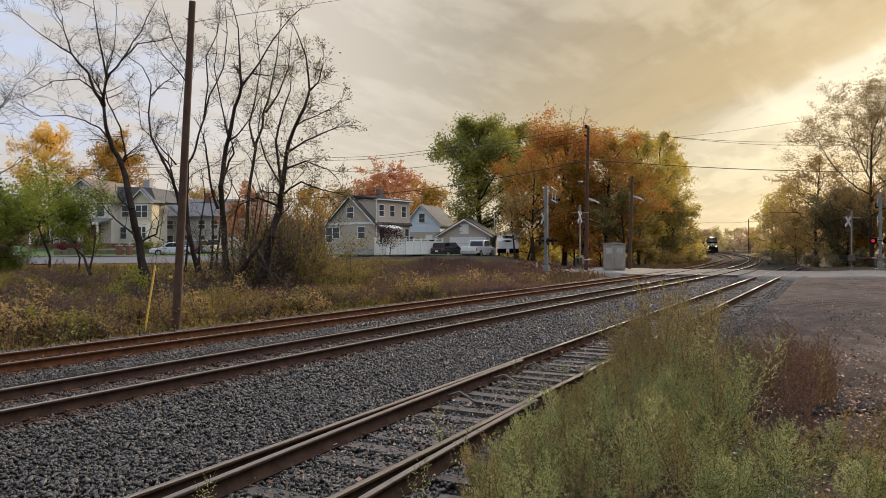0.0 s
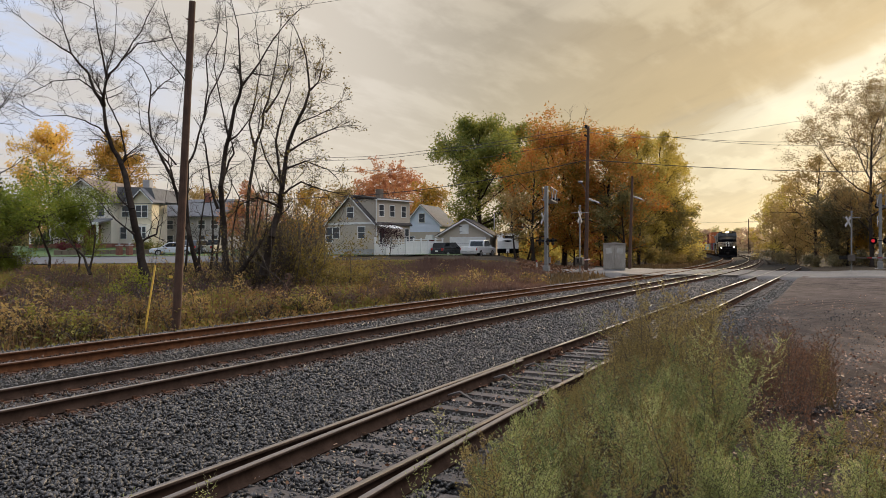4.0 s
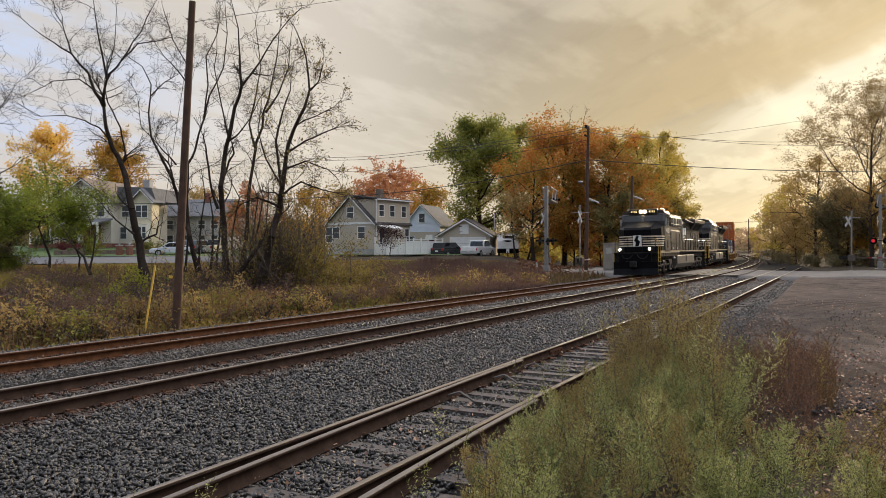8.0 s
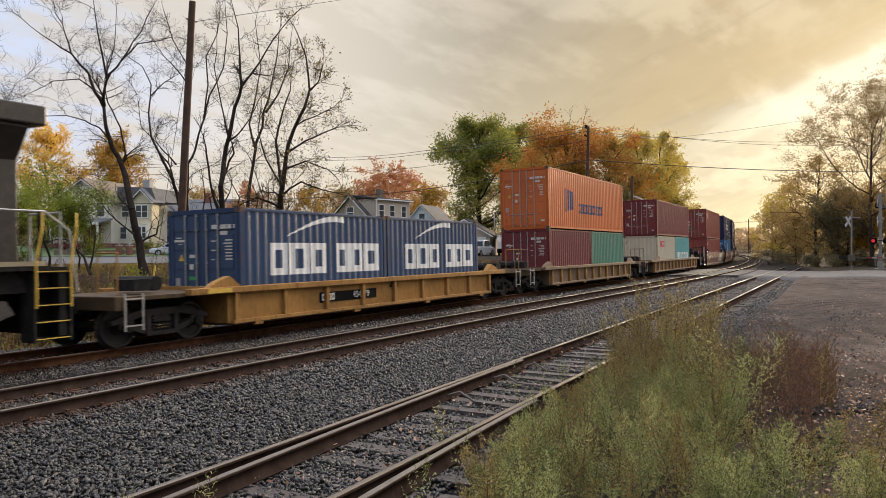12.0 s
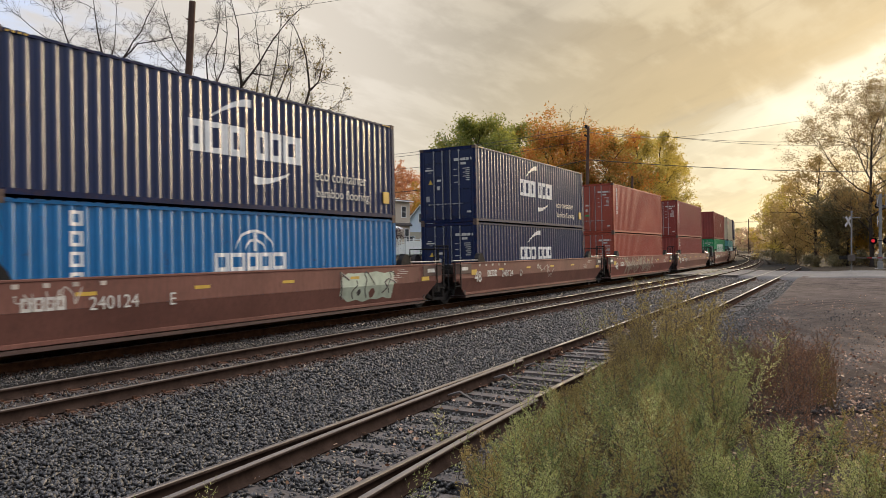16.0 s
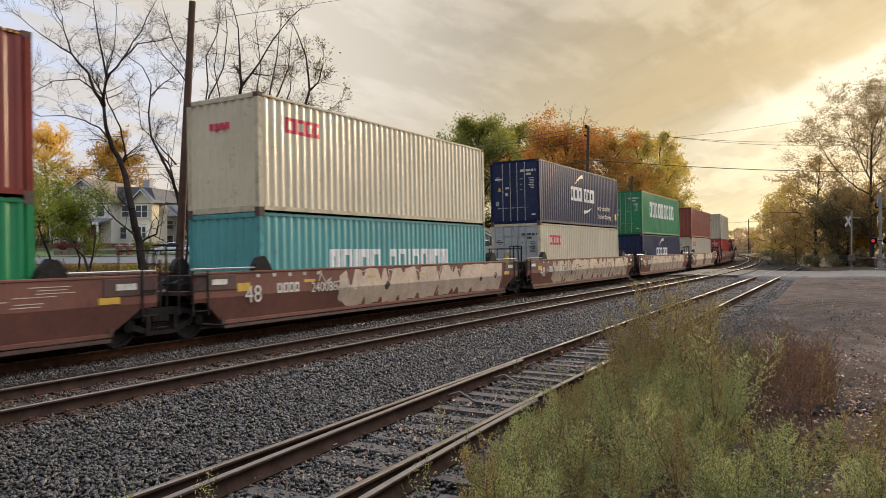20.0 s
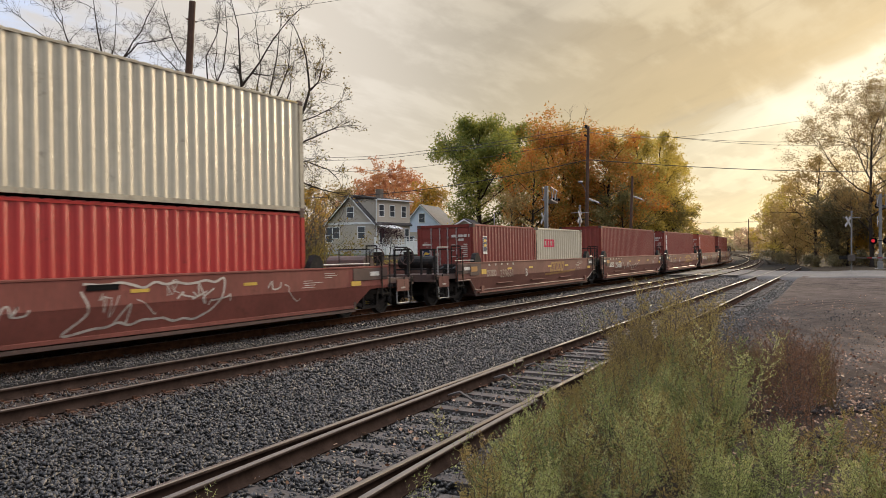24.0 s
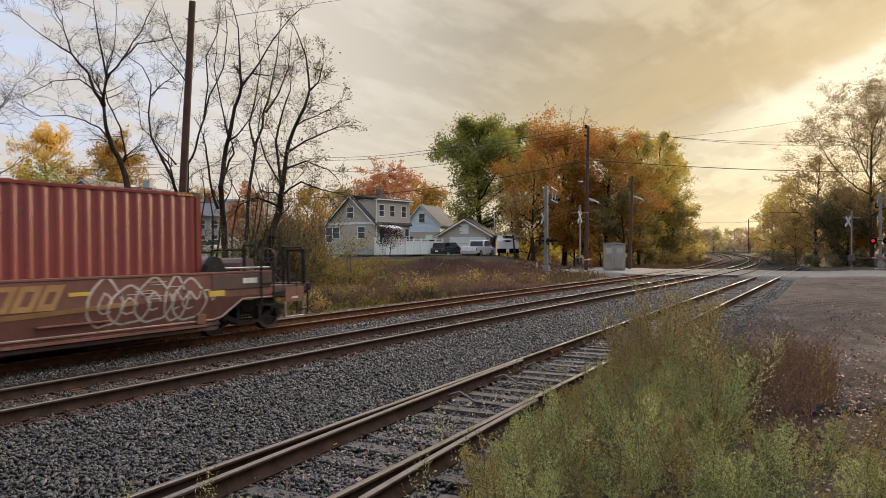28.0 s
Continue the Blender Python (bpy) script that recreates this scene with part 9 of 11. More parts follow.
# ------------------------------------------------------------------ brush and weeds
L_SCRUB = leafy("scrub_leaves", [(0.022, 0.014, 0.010), (0.105, 0.058, 0.030), (0.205, 0.118, 0.048), (0.150, 0.125, 0.036), (0.340, 0.205, 0.070), (0.175, 0.075, 0.038)])
L_SCRUB_GREEN = leafy("scrub_green_leaves", [(0.095, 0.092, 0.022), (0.180, 0.165, 0.034), (0.270, 0.215, 0.045)])
L_DRY = leafy("dry_grass_blades", [(0.135, 0.088, 0.042), (0.090, 0.060, 0.030), (0.062, 0.047, 0.023)])
L_HEDGE = leafy("dark_dead_brush", [(0.070, 0.042, 0.036), (0.118, 0.070, 0.056), (0.160, 0.104, 0.075)])
L_WEED = leafy("grey_green_weed_leaves", [(0.082, 0.108, 0.034), (0.210, 0.248, 0.082), (0.410, 0.415, 0.160), (0.700, 0.600, 0.290)], patch=1.6, mixed=0.40, through_light=0.46)
L_WEED_OLD = leafy("browning_weed_leaves", [(0.108, 0.078, 0.029), (0.270, 0.195, 0.068), (0.300, 0.245, 0.078), (0.500, 0.335, 0.125)], patch=1.6, mixed=0.40, through_light=0.44)
L_WEED_RED = leafy("dead_red_brown_weeds", [(0.060, 0.032, 0.024), (0.150, 0.075, 0.045), (0.270, 0.150, 0.070)])
L_LITTER = leafy("fallen_leaves", [(0.13, 0.060, 0.032), (0.27, 0.155, 0.095), (0.44, 0.29, 0.20), (0.12, 0.045, 0.026), (0.36, 0.22, 0.13)], through_light=0.1)


def blades_mesh(name, feet, height, width, seed, lean=0.35):
    """Grass-like blades in two joints."""
    g = np.random.default_rng(seed)
    n = len(feet)
    az = g.uniform(0, 2 * np.pi, n)
    side = np.stack([np.cos(az), np.sin(az), np.zeros(n)], 1) * (np.asarray(width) * 0.5)[:, None]
    az2 = g.uniform(0, 2 * np.pi, n)
    ln = np.stack([np.cos(az2), np.sin(az2), np.zeros(n)], 1) * (np.asarray(height) * g.uniform(0.05, lean, n))[:, None]
    up = np.array([0, 0, 1.0])[None] * np.asarray(height)[:, None]
    f = np.asarray(feet)
    mid, top = f + up * 0.55 + ln * 0.35, f + up * 0.98 + ln
    v = np.stack([f - side, f + side, mid + side * 0.8, mid - side * 0.8, top + side * 0.12, top - side * 0.12], 1).reshape(-1, 3)
    b = (np.arange(n) * 6)[:, None]
    q = np.stack([b + np.array([[0, 1, 2, 3]]), b + np.array([[3, 2, 4, 5]])], 1).reshape(-1, 4)
    return arrays_mesh(name, v, q)


def brush_field():
    g = np.random.default_rng(31)
    n = 90000
    x, y = g.uniform(2, 72, n), g.uniform(16.6, 62, n)
    dd, ss = 0.87026 * x + 0.49259 * y, 0.49259 * x - 0.87026 * y
    keep = (dd > 14) & (dd < 66 + 0.1 * (ss + 40)) & (ss > -0.66 * dd) & (ss < 0.14 * dd) & (g.uniform(size=n) < np.clip(26 / dd, 0.2, 1) * 1.3)
    keep &= ~((dd > 52) & (ss > 0.10 * dd))
    x, y, dd = x[keep], y[keep], dd[keep]
    z = np.array([land(a, b) for a, b in zip(x, y)])
    feet = np.stack([x, y, z], 1)
    patch = np.array([noise.noise(Vector((a * 0.22, b * 0.22, 0))) for a, b in zip(x, y)])
    near = np.clip((y - FAR_Y - 3.0) / 3.0, 0.25, 1)
    bump_ = np.array([noise.noise(Vector((a * 0.8, b * 0.8, 4))) for a, b in zip(x, y)])
    h = (0.50 + 0.45 * patch + 0.45 * bump_ + g.uniform(0, 0.35, len(x))) * near
    h = np.clip(h, 0.12, 1.4)
    h = np.clip(np.minimum(h, 2.035 - 0.0255 * dd - z), 0.05, 1.4)
    a = patch + g.normal(size=len(x)) * 0.18
    dry = a < -0.16
    for sel, name, m_, lab in ((dry, "dry_grass", L_DRY, "dry tan grass in the brush"), (~dry, "dead_stalks", L_SCRUB, "brown dead stalks of the brush")):
        ob = put(name, blades_mesh(name, feet[sel], h[sel] * 1.05, np.full(sel.sum(), 0.030) + 0.0006 * dd[sel], 3), m_)
        tagged(ob, lab, "grass", kind="stuff")
    # leaves carried on the stalks
    m = 4
    idx = np.repeat(np.arange(len(x)), m)
    c = feet[idx] + np.stack([g.normal(size=len(idx)) * 0.16, g.normal(size=len(idx)) * 0.16, g.uniform(0.15, 1.0, len(idx)) * h[idx]], 1)
    greenish = (patch[idx] + g.normal(size=len(idx)) * 0.22) > 0.27
    for sel, name, m_, lab in ((~greenish, "brush", L_SCRUB, "low tangled brown autumn brush beside the line"), (greenish, "green_brush", L_SCRUB_GREEN, "low olive-green brush beside the line")):
        ob = put(name, leaves_mesh(name, c[sel], 0.10 + 0.0015 * dd[idx][sel], 8), m_)
        tagged(ob, lab, "brush", kind="stuff")
    # dense dark brush in front of the houses
    k = 42000
    dep = g.uniform(37, 58, k)
    side = g.uniform(-0.10, 0.138, k) * dep
    ragged = np.array([noise.noise(Vector((a * 0.5, b * 0.5, 2))) for a, b in zip(side, dep)])
    hh = (1.5 - 0.055 * np.clip(50 - dep, 0, 13)) * np.clip(1 - np.abs(side / dep - 0.02) / 0.125, 0, 1) ** 0.35 * (0.85 + 0.45 * ragged) * g.uniform(0.25, 1.0, k) ** 0.6
    hh = np.where(side / dep > 0.10, hh * 0.55, hh)
    px_, py_ = 0.87026 * dep + 0.49259 * side, 0.49259 * dep - 0.87026 * side
    zz = np.array([land(a, b) for a, b in zip(px_, py_)])
    feet = np.stack([px_, py_, zz], 1)
    ob = put("dark_brush", blades_mesh("dark_brush", feet, hh + 0.1, np.full(k, 0.05), 12, 0.5), L_HEDGE)
    tagged(ob, "dense dark brown dead brush before the houses", "brush", kind="stuff")
    # rough grass at the feet of the crossing masts and along the far verge
    k = 9000
    s = g.uniform(30, 140, k)
    off = g.uniform(2.6, 6.5, k)
    P = []
    for a, b in zip(s, off):
        p, _ = on_line(a, b)
        if 54 < p.x < 74:
            continue
        P.append((p.x, p.y, land(p.x, p.y) - 0.03))
    ob = put("verge_grass", blades_mesh("verge_grass", np.array(P), g.uniform(0.15, 0.5, len(P)), np.full(len(P), 0.07), 14), L_DRY)
    tagged(ob, "dry verge grass along the line", "grass", kind="stuff")


SWAYING = []


def sprays_mesh(name, feet, ways, lengths, seed, narrow=0.25):
    """Narrow leaves, each from its foot along its own way, folded along the rib."""
    g = np.random.default_rng(seed)
    c, u = np.asarray(feet, float), np.asarray(ways, float)
    n = len(c)
    u = u + g.normal(size=(n, 3)) * 0.42
    u /= np.linalg.norm(u, axis=1, keepdims=True)
    w = np.cross(u, g.normal(size=(n, 3)))
    w /= np.maximum(np.linalg.norm(w, axis=1, keepdims=True), 1e-6)
    s_ = np.asarray(lengths)[:, None]
    v = np.stack([c, c + u * s_ * 0.45 + w * s_ * narrow * 0.5, c + u * s_, c + u * s_ * 0.45 - w * s_ * narrow * 0.5], 1).reshape(-1, 3)
    return arrays_mesh(name, v, np.arange(n * 4).reshape(n, 4))


def weed_plants(spots, seed, leaf_m, label, name, leaf_len=0.042, shoots=16, per=15, bush=0.30, stem_r=0.006):
    """Tall weeds: each a bending stem, arching side shoots that shorten upwards, tufts of narrow leaves along them."""
    rng = random.Random(seed)
    segs, lv, lw, sz = [], [], [], []
    n = len(spots)
    root = Vector([sum(p[i] for p in spots) / n for i in range(3)])
    for (x, y, z, h) in spots:
        p = Vector((x, y, z)) - root
        d = Vector((rng.gauss(0, 0.16), rng.gauss(0, 0.16), 1)).normalized()
        n = 6
        pts = [p.copy()]
        for i in range(n):
            d = (d + Vector((rng.gauss(0, 0.09), rng.gauss(0, 0.09), 0.03))).normalized()
            q = p + d * (h / n)
            segs.append((tuple(p), tuple(q), stem_r * (1 - 0.7 * i / n), stem_r * (1 - 0.7 * (i + 1) / n)))
            p = q
            pts.append(p.copy())
        full = rng.uniform(0.6, 1.3)
        for k in range(shoots):
            t = 0.12 + 0.88 * (k + rng.random()) / shoots
            i = min(n - 1, int(t * n))
            b = pts[i].lerp(pts[i + 1], t * n - i)
            az = k * 2.4 + rng.uniform(-0.6, 0.6)
            ln = h * bush * full * (1.12 - t) * rng.uniform(0.5, 1.4) + 0.05
            out = Vector((math.cos(az), math.sin(az), 0.55))
            mid = b + out * (ln * 0.5)
            e_ = mid + (out * 0.45 + Vector((0, 0, 0.65))) * (ln * 0.6)
            segs += [(tuple(b), tuple(mid), 0.0026, 0.0018), (tuple(mid), tuple(e_), 0.0018, 0.0010)]
            for j in range(per):
                f = (j + rng.random()) / per
                c = b.lerp(mid, f * 2) if f < 0.5 else mid.lerp(e_, f * 2 - 1)
                w = (e_ - b).normalized() * 0.7 + Vector((rng.gauss(0, 0.5), rng.gauss(0, 0.5), rng.gauss(0.05, 0.4)))
                lv.append(tuple(c))
                lw.append(tuple(w))
                sz.append(leaf_len * rng.uniform(0.55, 1.3) * (1.25 - 0.55 * t) * (1.1 - 0.4 * f))
    ob = put(name, sprays_mesh(name, lv, lw, np.array(sz), seed), leaf_m, m=Matrix.Translation(root))
    tagged(ob, label, "weeds", kind="stuff")
    put("stems", tubes_mesh("stems", segs, 3), M_TWIG, ob)
    SWAYING.append((ob, root, rng.uniform(0, 6.28)))


def foreground_weeds():
    rng = random.Random(91)
    green, old, red, tall = [], [], [], []
    for k in range(7000):
        d = math.sqrt(rng.uniform(4.4 ** 2, 13.8 ** 2))
        s = rng.uniform(-0.12, 0.66) * d
        x, y, _ = from_view(d, s)
        gate = siding(x) - 1.0
        if y > gate - 0.1:
            continue
        z = land(x, y) - 0.02
        lat = s / d
        # low beside the rail, so that it stays in sight
        most = 2.035 - (0.322 - 0.745 * lat) * d - z + rng.uniform(-0.22, 0.12) if lat < 0.235 else 9
        if most < 0.2 or lat < 0.035 - 0.01 * (d - 5):
            continue
        u = rng.random()
        # they grow in clumps, with low gaps between
        clump = noise.noise(Vector((x * 1.35, y * 1.35, 7)))
        if d < 8.8 and lat < (0.40 if d > 6.6 else 0.62):
            if u < (0.21 if lat < 0.42 else 0.11) * (1.0 if clump > -0.1 else 0.40):
                h = (rng.uniform(0.35, 0.95) + 0.75 * max(0, clump)) * (1.0 if lat < 0.40 else 0.66)
                (old if rng.random() < 0.40 - 0.6 * min(0, clump) else green).append((x, y, z, min(most, h if clump > -0.1 else h * 0.7)))
        elif 9.4 < d < 12.6 and 0.235 <= lat < 0.372:
            if u < 0.30:
                tall.append((x, y, z, rng.uniform(0.8, 1.95) * (1 - 0.35 * abs(lat - 0.31) / 0.075)))
        elif d < 10.6 and lat < 0.365:
            if u < 0.22:
                old.append((x, y, z, min(most, rng.uniform(0.45, 1.1))))
        elif 6.6 < d < 13.4 and 0.365 <= lat < 0.51:
            if 0.375 < lat < 0.428 and u > 0.015:
                continue
            if u < 0.19:
                red.append((x, y, z, rng.uniform(0.35, 1.15) * (1.0 if d < 12 else 0.6)))
            elif u < 0.22:
                old.append((x, y, z, rng.uniform(0.4, 0.9)))
    for name, spots, seed, m_, lab, size, shoots, per, bush, stem_r in (
            ("green_weeds", green, 5, L_WEED, "grey-green feathery weeds beside the siding", 0.031, 38, 36, 0.36, 0.005),
            ("browning_weeds", old, 6, L_WEED_OLD, "browning feathery weeds beside the siding", 0.031, 34, 28, 0.32, 0.006),
            ("tall_weeds", tall, 7, L_WEED_OLD, "tall olive-brown weeds beside the siding", 0.042, 36, 14, 0.19, 0.008),
            ("dead_weeds", red, 8, L_WEED_RED, "dead red-brown weeds on the yard's edge", 0.044, 20, 12, 0.26, 0.006)):
        # clumps that sway by themselves
        cells = {}
        for p in spots:
            cells.setdefault((int(p[0] // 1.6), int((p[1] + 20) // 1.6)), []).append(p)
        for n, group in enumerate(cells.values()):
            weed_plants(group, seed * 100 + n, m_, lab, name, size, shoots, per, bush, stem_r)
    # single weeds between the rails
    sprigs = []
    for (x, y, h) in ((3.2, 4.2, 0.5), (3.5, 4.6, 0.42), (4.1, 4.55, 0.45), (3.9, 3.7, 0.4), (5.2, 3.2, 0.5), (6.3, 3.4, 0.55), (7.0, 4.0, 0.5), (8.3, 3.5, 0.5), (9.2, 3.95, 0.75), (9.4, 3.8, 0.7), (10.6, 3.6, 0.5), (7.6, 3.0, 0.6), (16.5, 5.6, 0.8), (16.9, 5.4, 0.7), (14.2, 3.7, 0.5), (11.6, 4.3, 0.35)):
        sprigs.append((x, y, -0.2, h))
    weed_plants(sprigs, 9, L_WEED, "single green weeds growing between the ties", "track_weeds", 0.040, 14, 10)
    # dry grass tufts and fallen leaves on the dirt
    g = np.random.default_rng(61)
    P = []
    while len(P) < 1500:
        d = g.uniform(8.5, 14.5)
        lat = g.uniform(0.36, 0.53)
        x, y, _ = from_view(d, lat * d)
        if noise.noise(Vector((x * 0.9, y * 0.9, 5))) > 0.0:
            P.append((x, y, land(x, y)))
    while len(P) < 2000:
        x, y, _ = from_view(g.uniform(13.5, 16.0), g.normal(6.1, 0.25))
        P.append((x, y, land(x, y)))
    ob = put("straw_tufts", blades_mesh("straw_tufts", np.array(P), g.uniform(0.1, 0.4, len(P)), np.full(len(P), 0.012), 15, 0.9), L_DRY)
    tagged(ob, "straw-coloured dry grass tufts on dark dirt", "grass", kind="stuff")
    P = []
    while len(P) < 2600:
        d = g.uniform(5.0, 34)
        lat = g.uniform(0.30, 0.68)
        x, y, _ = from_view(d, lat * d)
        if y < siding(x) - 1.5 and (noise.noise(Vector((x * 0.5, y * 0.5, 2))) > -0.05 or d < 12) and g.uniform() < 14 / d:
            P.append((x, y, land(x, y) + 0.06))
    while len(P) < 3500:
        d, lat = g.uniform(6.5, 17), g.uniform(0.46, 0.70)
        x, y, _ = from_view(d, lat * d)
        if noise.noise(Vector((x * 0.8, y * 0.8, 12))) > -0.15:
            P.append((x, y, land(x, y) + 0.05 + g.uniform(0, 0.03)))
    for _ in range(420):
        x = g.uniform(3.5, 20)
        P.append((x, siding(x) + g.uniform(-1.0, 0.9), -0.165))
    Q = []
    while len(Q) < 2600:
        d, lat = g.uniform(58, 84), g.uniform(0.10, 0.205)
        x, y, _ = from_view(d, lat * d)
        if g.uniform() < 0.3 or lat < 0.16:
            Q.append((x, y, land(x, y) + 0.06))
    ob = put("leaf_litter", leaves_mesh("leaf_litter", np.array(Q), np.full(len(Q), 0.26), 67, flat=0.9, narrow=0.7), L_RUST)
    tagged(ob, "rust-brown fallen leaves under the roadside trees", "leaves", kind="stuff")
    ob = put("fallen_leaves", leaves_mesh("fallen_leaves", np.array(P), g.uniform(0.035, 0.065, len(P)), 66, flat=0.9, narrow=0.7), L_LITTER)
    tagged(ob, "scattered fallen brown leaves on the ground", "leaves", kind="stuff")
    # dark crumbly soil and stones on the yard's edge
    n = 11000
    d = g.uniform(7.0, 15, n)
    lat = g.uniform(0.36, 0.70, n)
    heap = np.array([noise.noise(Vector((a * 0.55, b * 9.0, 31))) for a, b in zip(d, lat)]) + 0.35 * np.exp(-((d - 10.8) / 1.2) ** 2) > 0.08
    d, lat = d[heap], lat[heap]
    n = len(d)
    x, y = 0.87026 * d + 0.49259 * lat * d, 0.49259 * d - 0.87026 * lat * d
    z = np.array([land(a, b) for a, b in zip(x, y)])
    scatter_stones("soil_clods", np.stack([x, y, z], 1), g.uniform(0.008, 0.045, n), 17, surf("dark_soil", (0.040, 0.030, 0.026), 0.95, var=0.4, island=0.4), "dark crumbled soil clods on the yard's edge", "soil")


def brush_shrubs():
    """Twiggy shrubs spread through the brush, from four grown ones."""
    rng = random.Random(404)
    kinds = []
    for k, (m_, lab) in enumerate(((L_SCRUB, "twiggy brown shrub with curled dead leaves"), (L_BROWN, "tan-leaved twiggy shrub in the brush"), (L_SCRUB_GREEN, "olive-leaved shrub in the brush"), (L_HEDGE, "dark dead twiggy shrub in the brush"))):
        kinds.append(shrub((0, 0, -50), 0.75, 0.75, 1.15, 300 + k, m_, 420, 0.085, lab, group="shrubs in the brush", twigs=34))
    n = 0
    while n < 240:
        d, lat = rng.uniform(20, 50), rng.uniform(-0.62, 0.10)
        x, y, _ = from_view(d, lat * d)
        if y < FAR_Y + 4.2:
            continue
        z = land(x, y)
        top = 2.035 - 0.0255 * d - z
        s = min(top / 1.15, rng.uniform(0.6, 1.35))
        if s < 0.3:
            continue
        k = rng.choice((0, 0, 1, 2, 2, 3, 3))
        ob = copy_thing(kinds[k], pose(x, y, z - 0.05, 0, 0, rng.uniform(0, 360)))
        ob.scale = (s * rng.uniform(0.9, 1.4), s * rng.uniform(0.9, 1.4), s)
        n += 1
    for k, ob in enumerate(kinds):
        x, y, _ = from_view(30 + 5 * k, (-0.5 + 0.12 * k) * 30)
        ob.matrix_basis = pose(x, y, land(x, y) - 0.05)


brush_field()
brush_shrubs()
foreground_weeds()

# ------------------------------------------------------------------ houses
def siding_mat(name, col):
    return surf(name, col, 0.75, var=0.08, scale=0.7, dirt=0.2, dirt_col=tuple(c * 0.75 for c in col))


M_BEIGE = siding_mat("beige_vinyl_siding", (0.46, 0.395, 0.315))
M_CREAMY = siding_mat("pale_cream_siding", (0.70, 0.65, 0.55))
M_BLUISH = siding_mat("pale_blue_siding", (0.58, 0.63, 0.72))
M_GREYWALL = siding_mat("grey_siding", (0.42, 0.40, 0.375))
M_TRIM = surf("white_trim", (0.74, 0.73, 0.70), 0.6, var=0.1)
M_ROOF = surf("dark_brown_shingles", (0.060, 0.052, 0.048), 0.95, var=0.35, scale=2.5, bump=0.01, bump_scale=30)
M_ROOF_TAN = surf("tan_shingles", (0.155, 0.120, 0.090), 0.95, var=0.3, scale=2.5, bump=0.01, bump_scale=30)
M_ROOF_GREY = surf("grey_shingles", (0.125, 0.125, 0.130), 0.95, var=0.3, scale=2.5, bump=0.01, bump_scale=30)
M_BRICK = surf("red_brick", (0.20, 0.085, 0.060), 0.9, var=0.35, scale=6)
M_PANE = surf("dark_window_glass", (0.055, 0.062, 0.070), 0.12, var=0.3, scale=1, spec=0.7)
M_CONC = surf("grey_concrete", (0.34, 0.33, 0.32), 0.9, var=0.2, scale=2)


def clapboard(parent, poly, y0, thick, mat_, name="wall", step=0.16):
    """A wall in the local x-z plane at y0, facing -y, with overlapping boards; poly is convex."""
    put(name, Geo().prism(poly, "y", y0, y0 + thick), mat_, parent)
    zs = [p[1] for p in poly]
    g = Geo()
    z = min(zs) + 0.02
    while z < max(zs) - 0.05:
        za, zb = z, min(z + step, max(zs) - 0.01)
        def span(zz):
            xs = []
            for (ax, az), (bx, bz) in zip(poly, poly[1:] + poly[:1]):
                if (az - zz) * (bz - zz) <= 0 and abs(az - bz) > 1e-9:
                    xs.append(ax + (bx - ax) * (zz - az) / (bz - az))
            return (min(xs), max(xs)) if xs else None
        a, b = span(za + 0.001), span(zb - 0.001)
        if a and b and a[1] - a[0] > 0.1:
            n = len(g.v)
            g.v += [(a[0], y0 - 0.030, za), (a[1], y0 - 0.030, za), (b[1], y0 - 0.006, zb), (b[0], y0 - 0.006, zb), (a[0], y0, za), (a[1], y0, za)]
            g.f += [(n, n + 1, n + 2, n + 3), (n + 4, n + 5, n + 1, n)]
        z += step
    put("cladding", g, mat_, parent)["kind"] = "stuff"


def window(parent, x, z, w, h, y=0.0, cross=True):
    f = put("window", Geo().box(x - w / 2 - 0.08, x + w / 2 + 0.08, y - 0.07, y - 0.031, z - 0.08, z).box(x - w / 2 - 0.08, x + w / 2 + 0.08, y - 0.07, y - 0.031, z + h, z + h + 0.08).box(x - w / 2 - 0.08, x - w / 2, y - 0.07, y - 0.031, z, z + h).box(x + w / 2, x + w / 2 + 0.08, y - 0.07, y - 0.031, z, z + h), M_TRIM, parent, "white framed window")
    put("pane", Geo().box(x - w / 2, x + w / 2, y - 0.045, y - 0.034, z, z + h), M_PANE, f, "dark glass")
    if cross:
        put("glazing_bar", Geo().box(x - w / 2, x + w / 2, y - 0.062, y - 0.046, z + h / 2 - 0.025, z + h / 2 + 0.025), M_TRIM, f)
    return f


def face(parent, name, m):
    """A carrier for one side of a house: a thin base board along the wall's foot."""
    ob = put(name, Geo().box(0.02, 0.06, 0.04, 0.06, 0.0, 0.04), M_CONC, parent, m=m)
    return ob


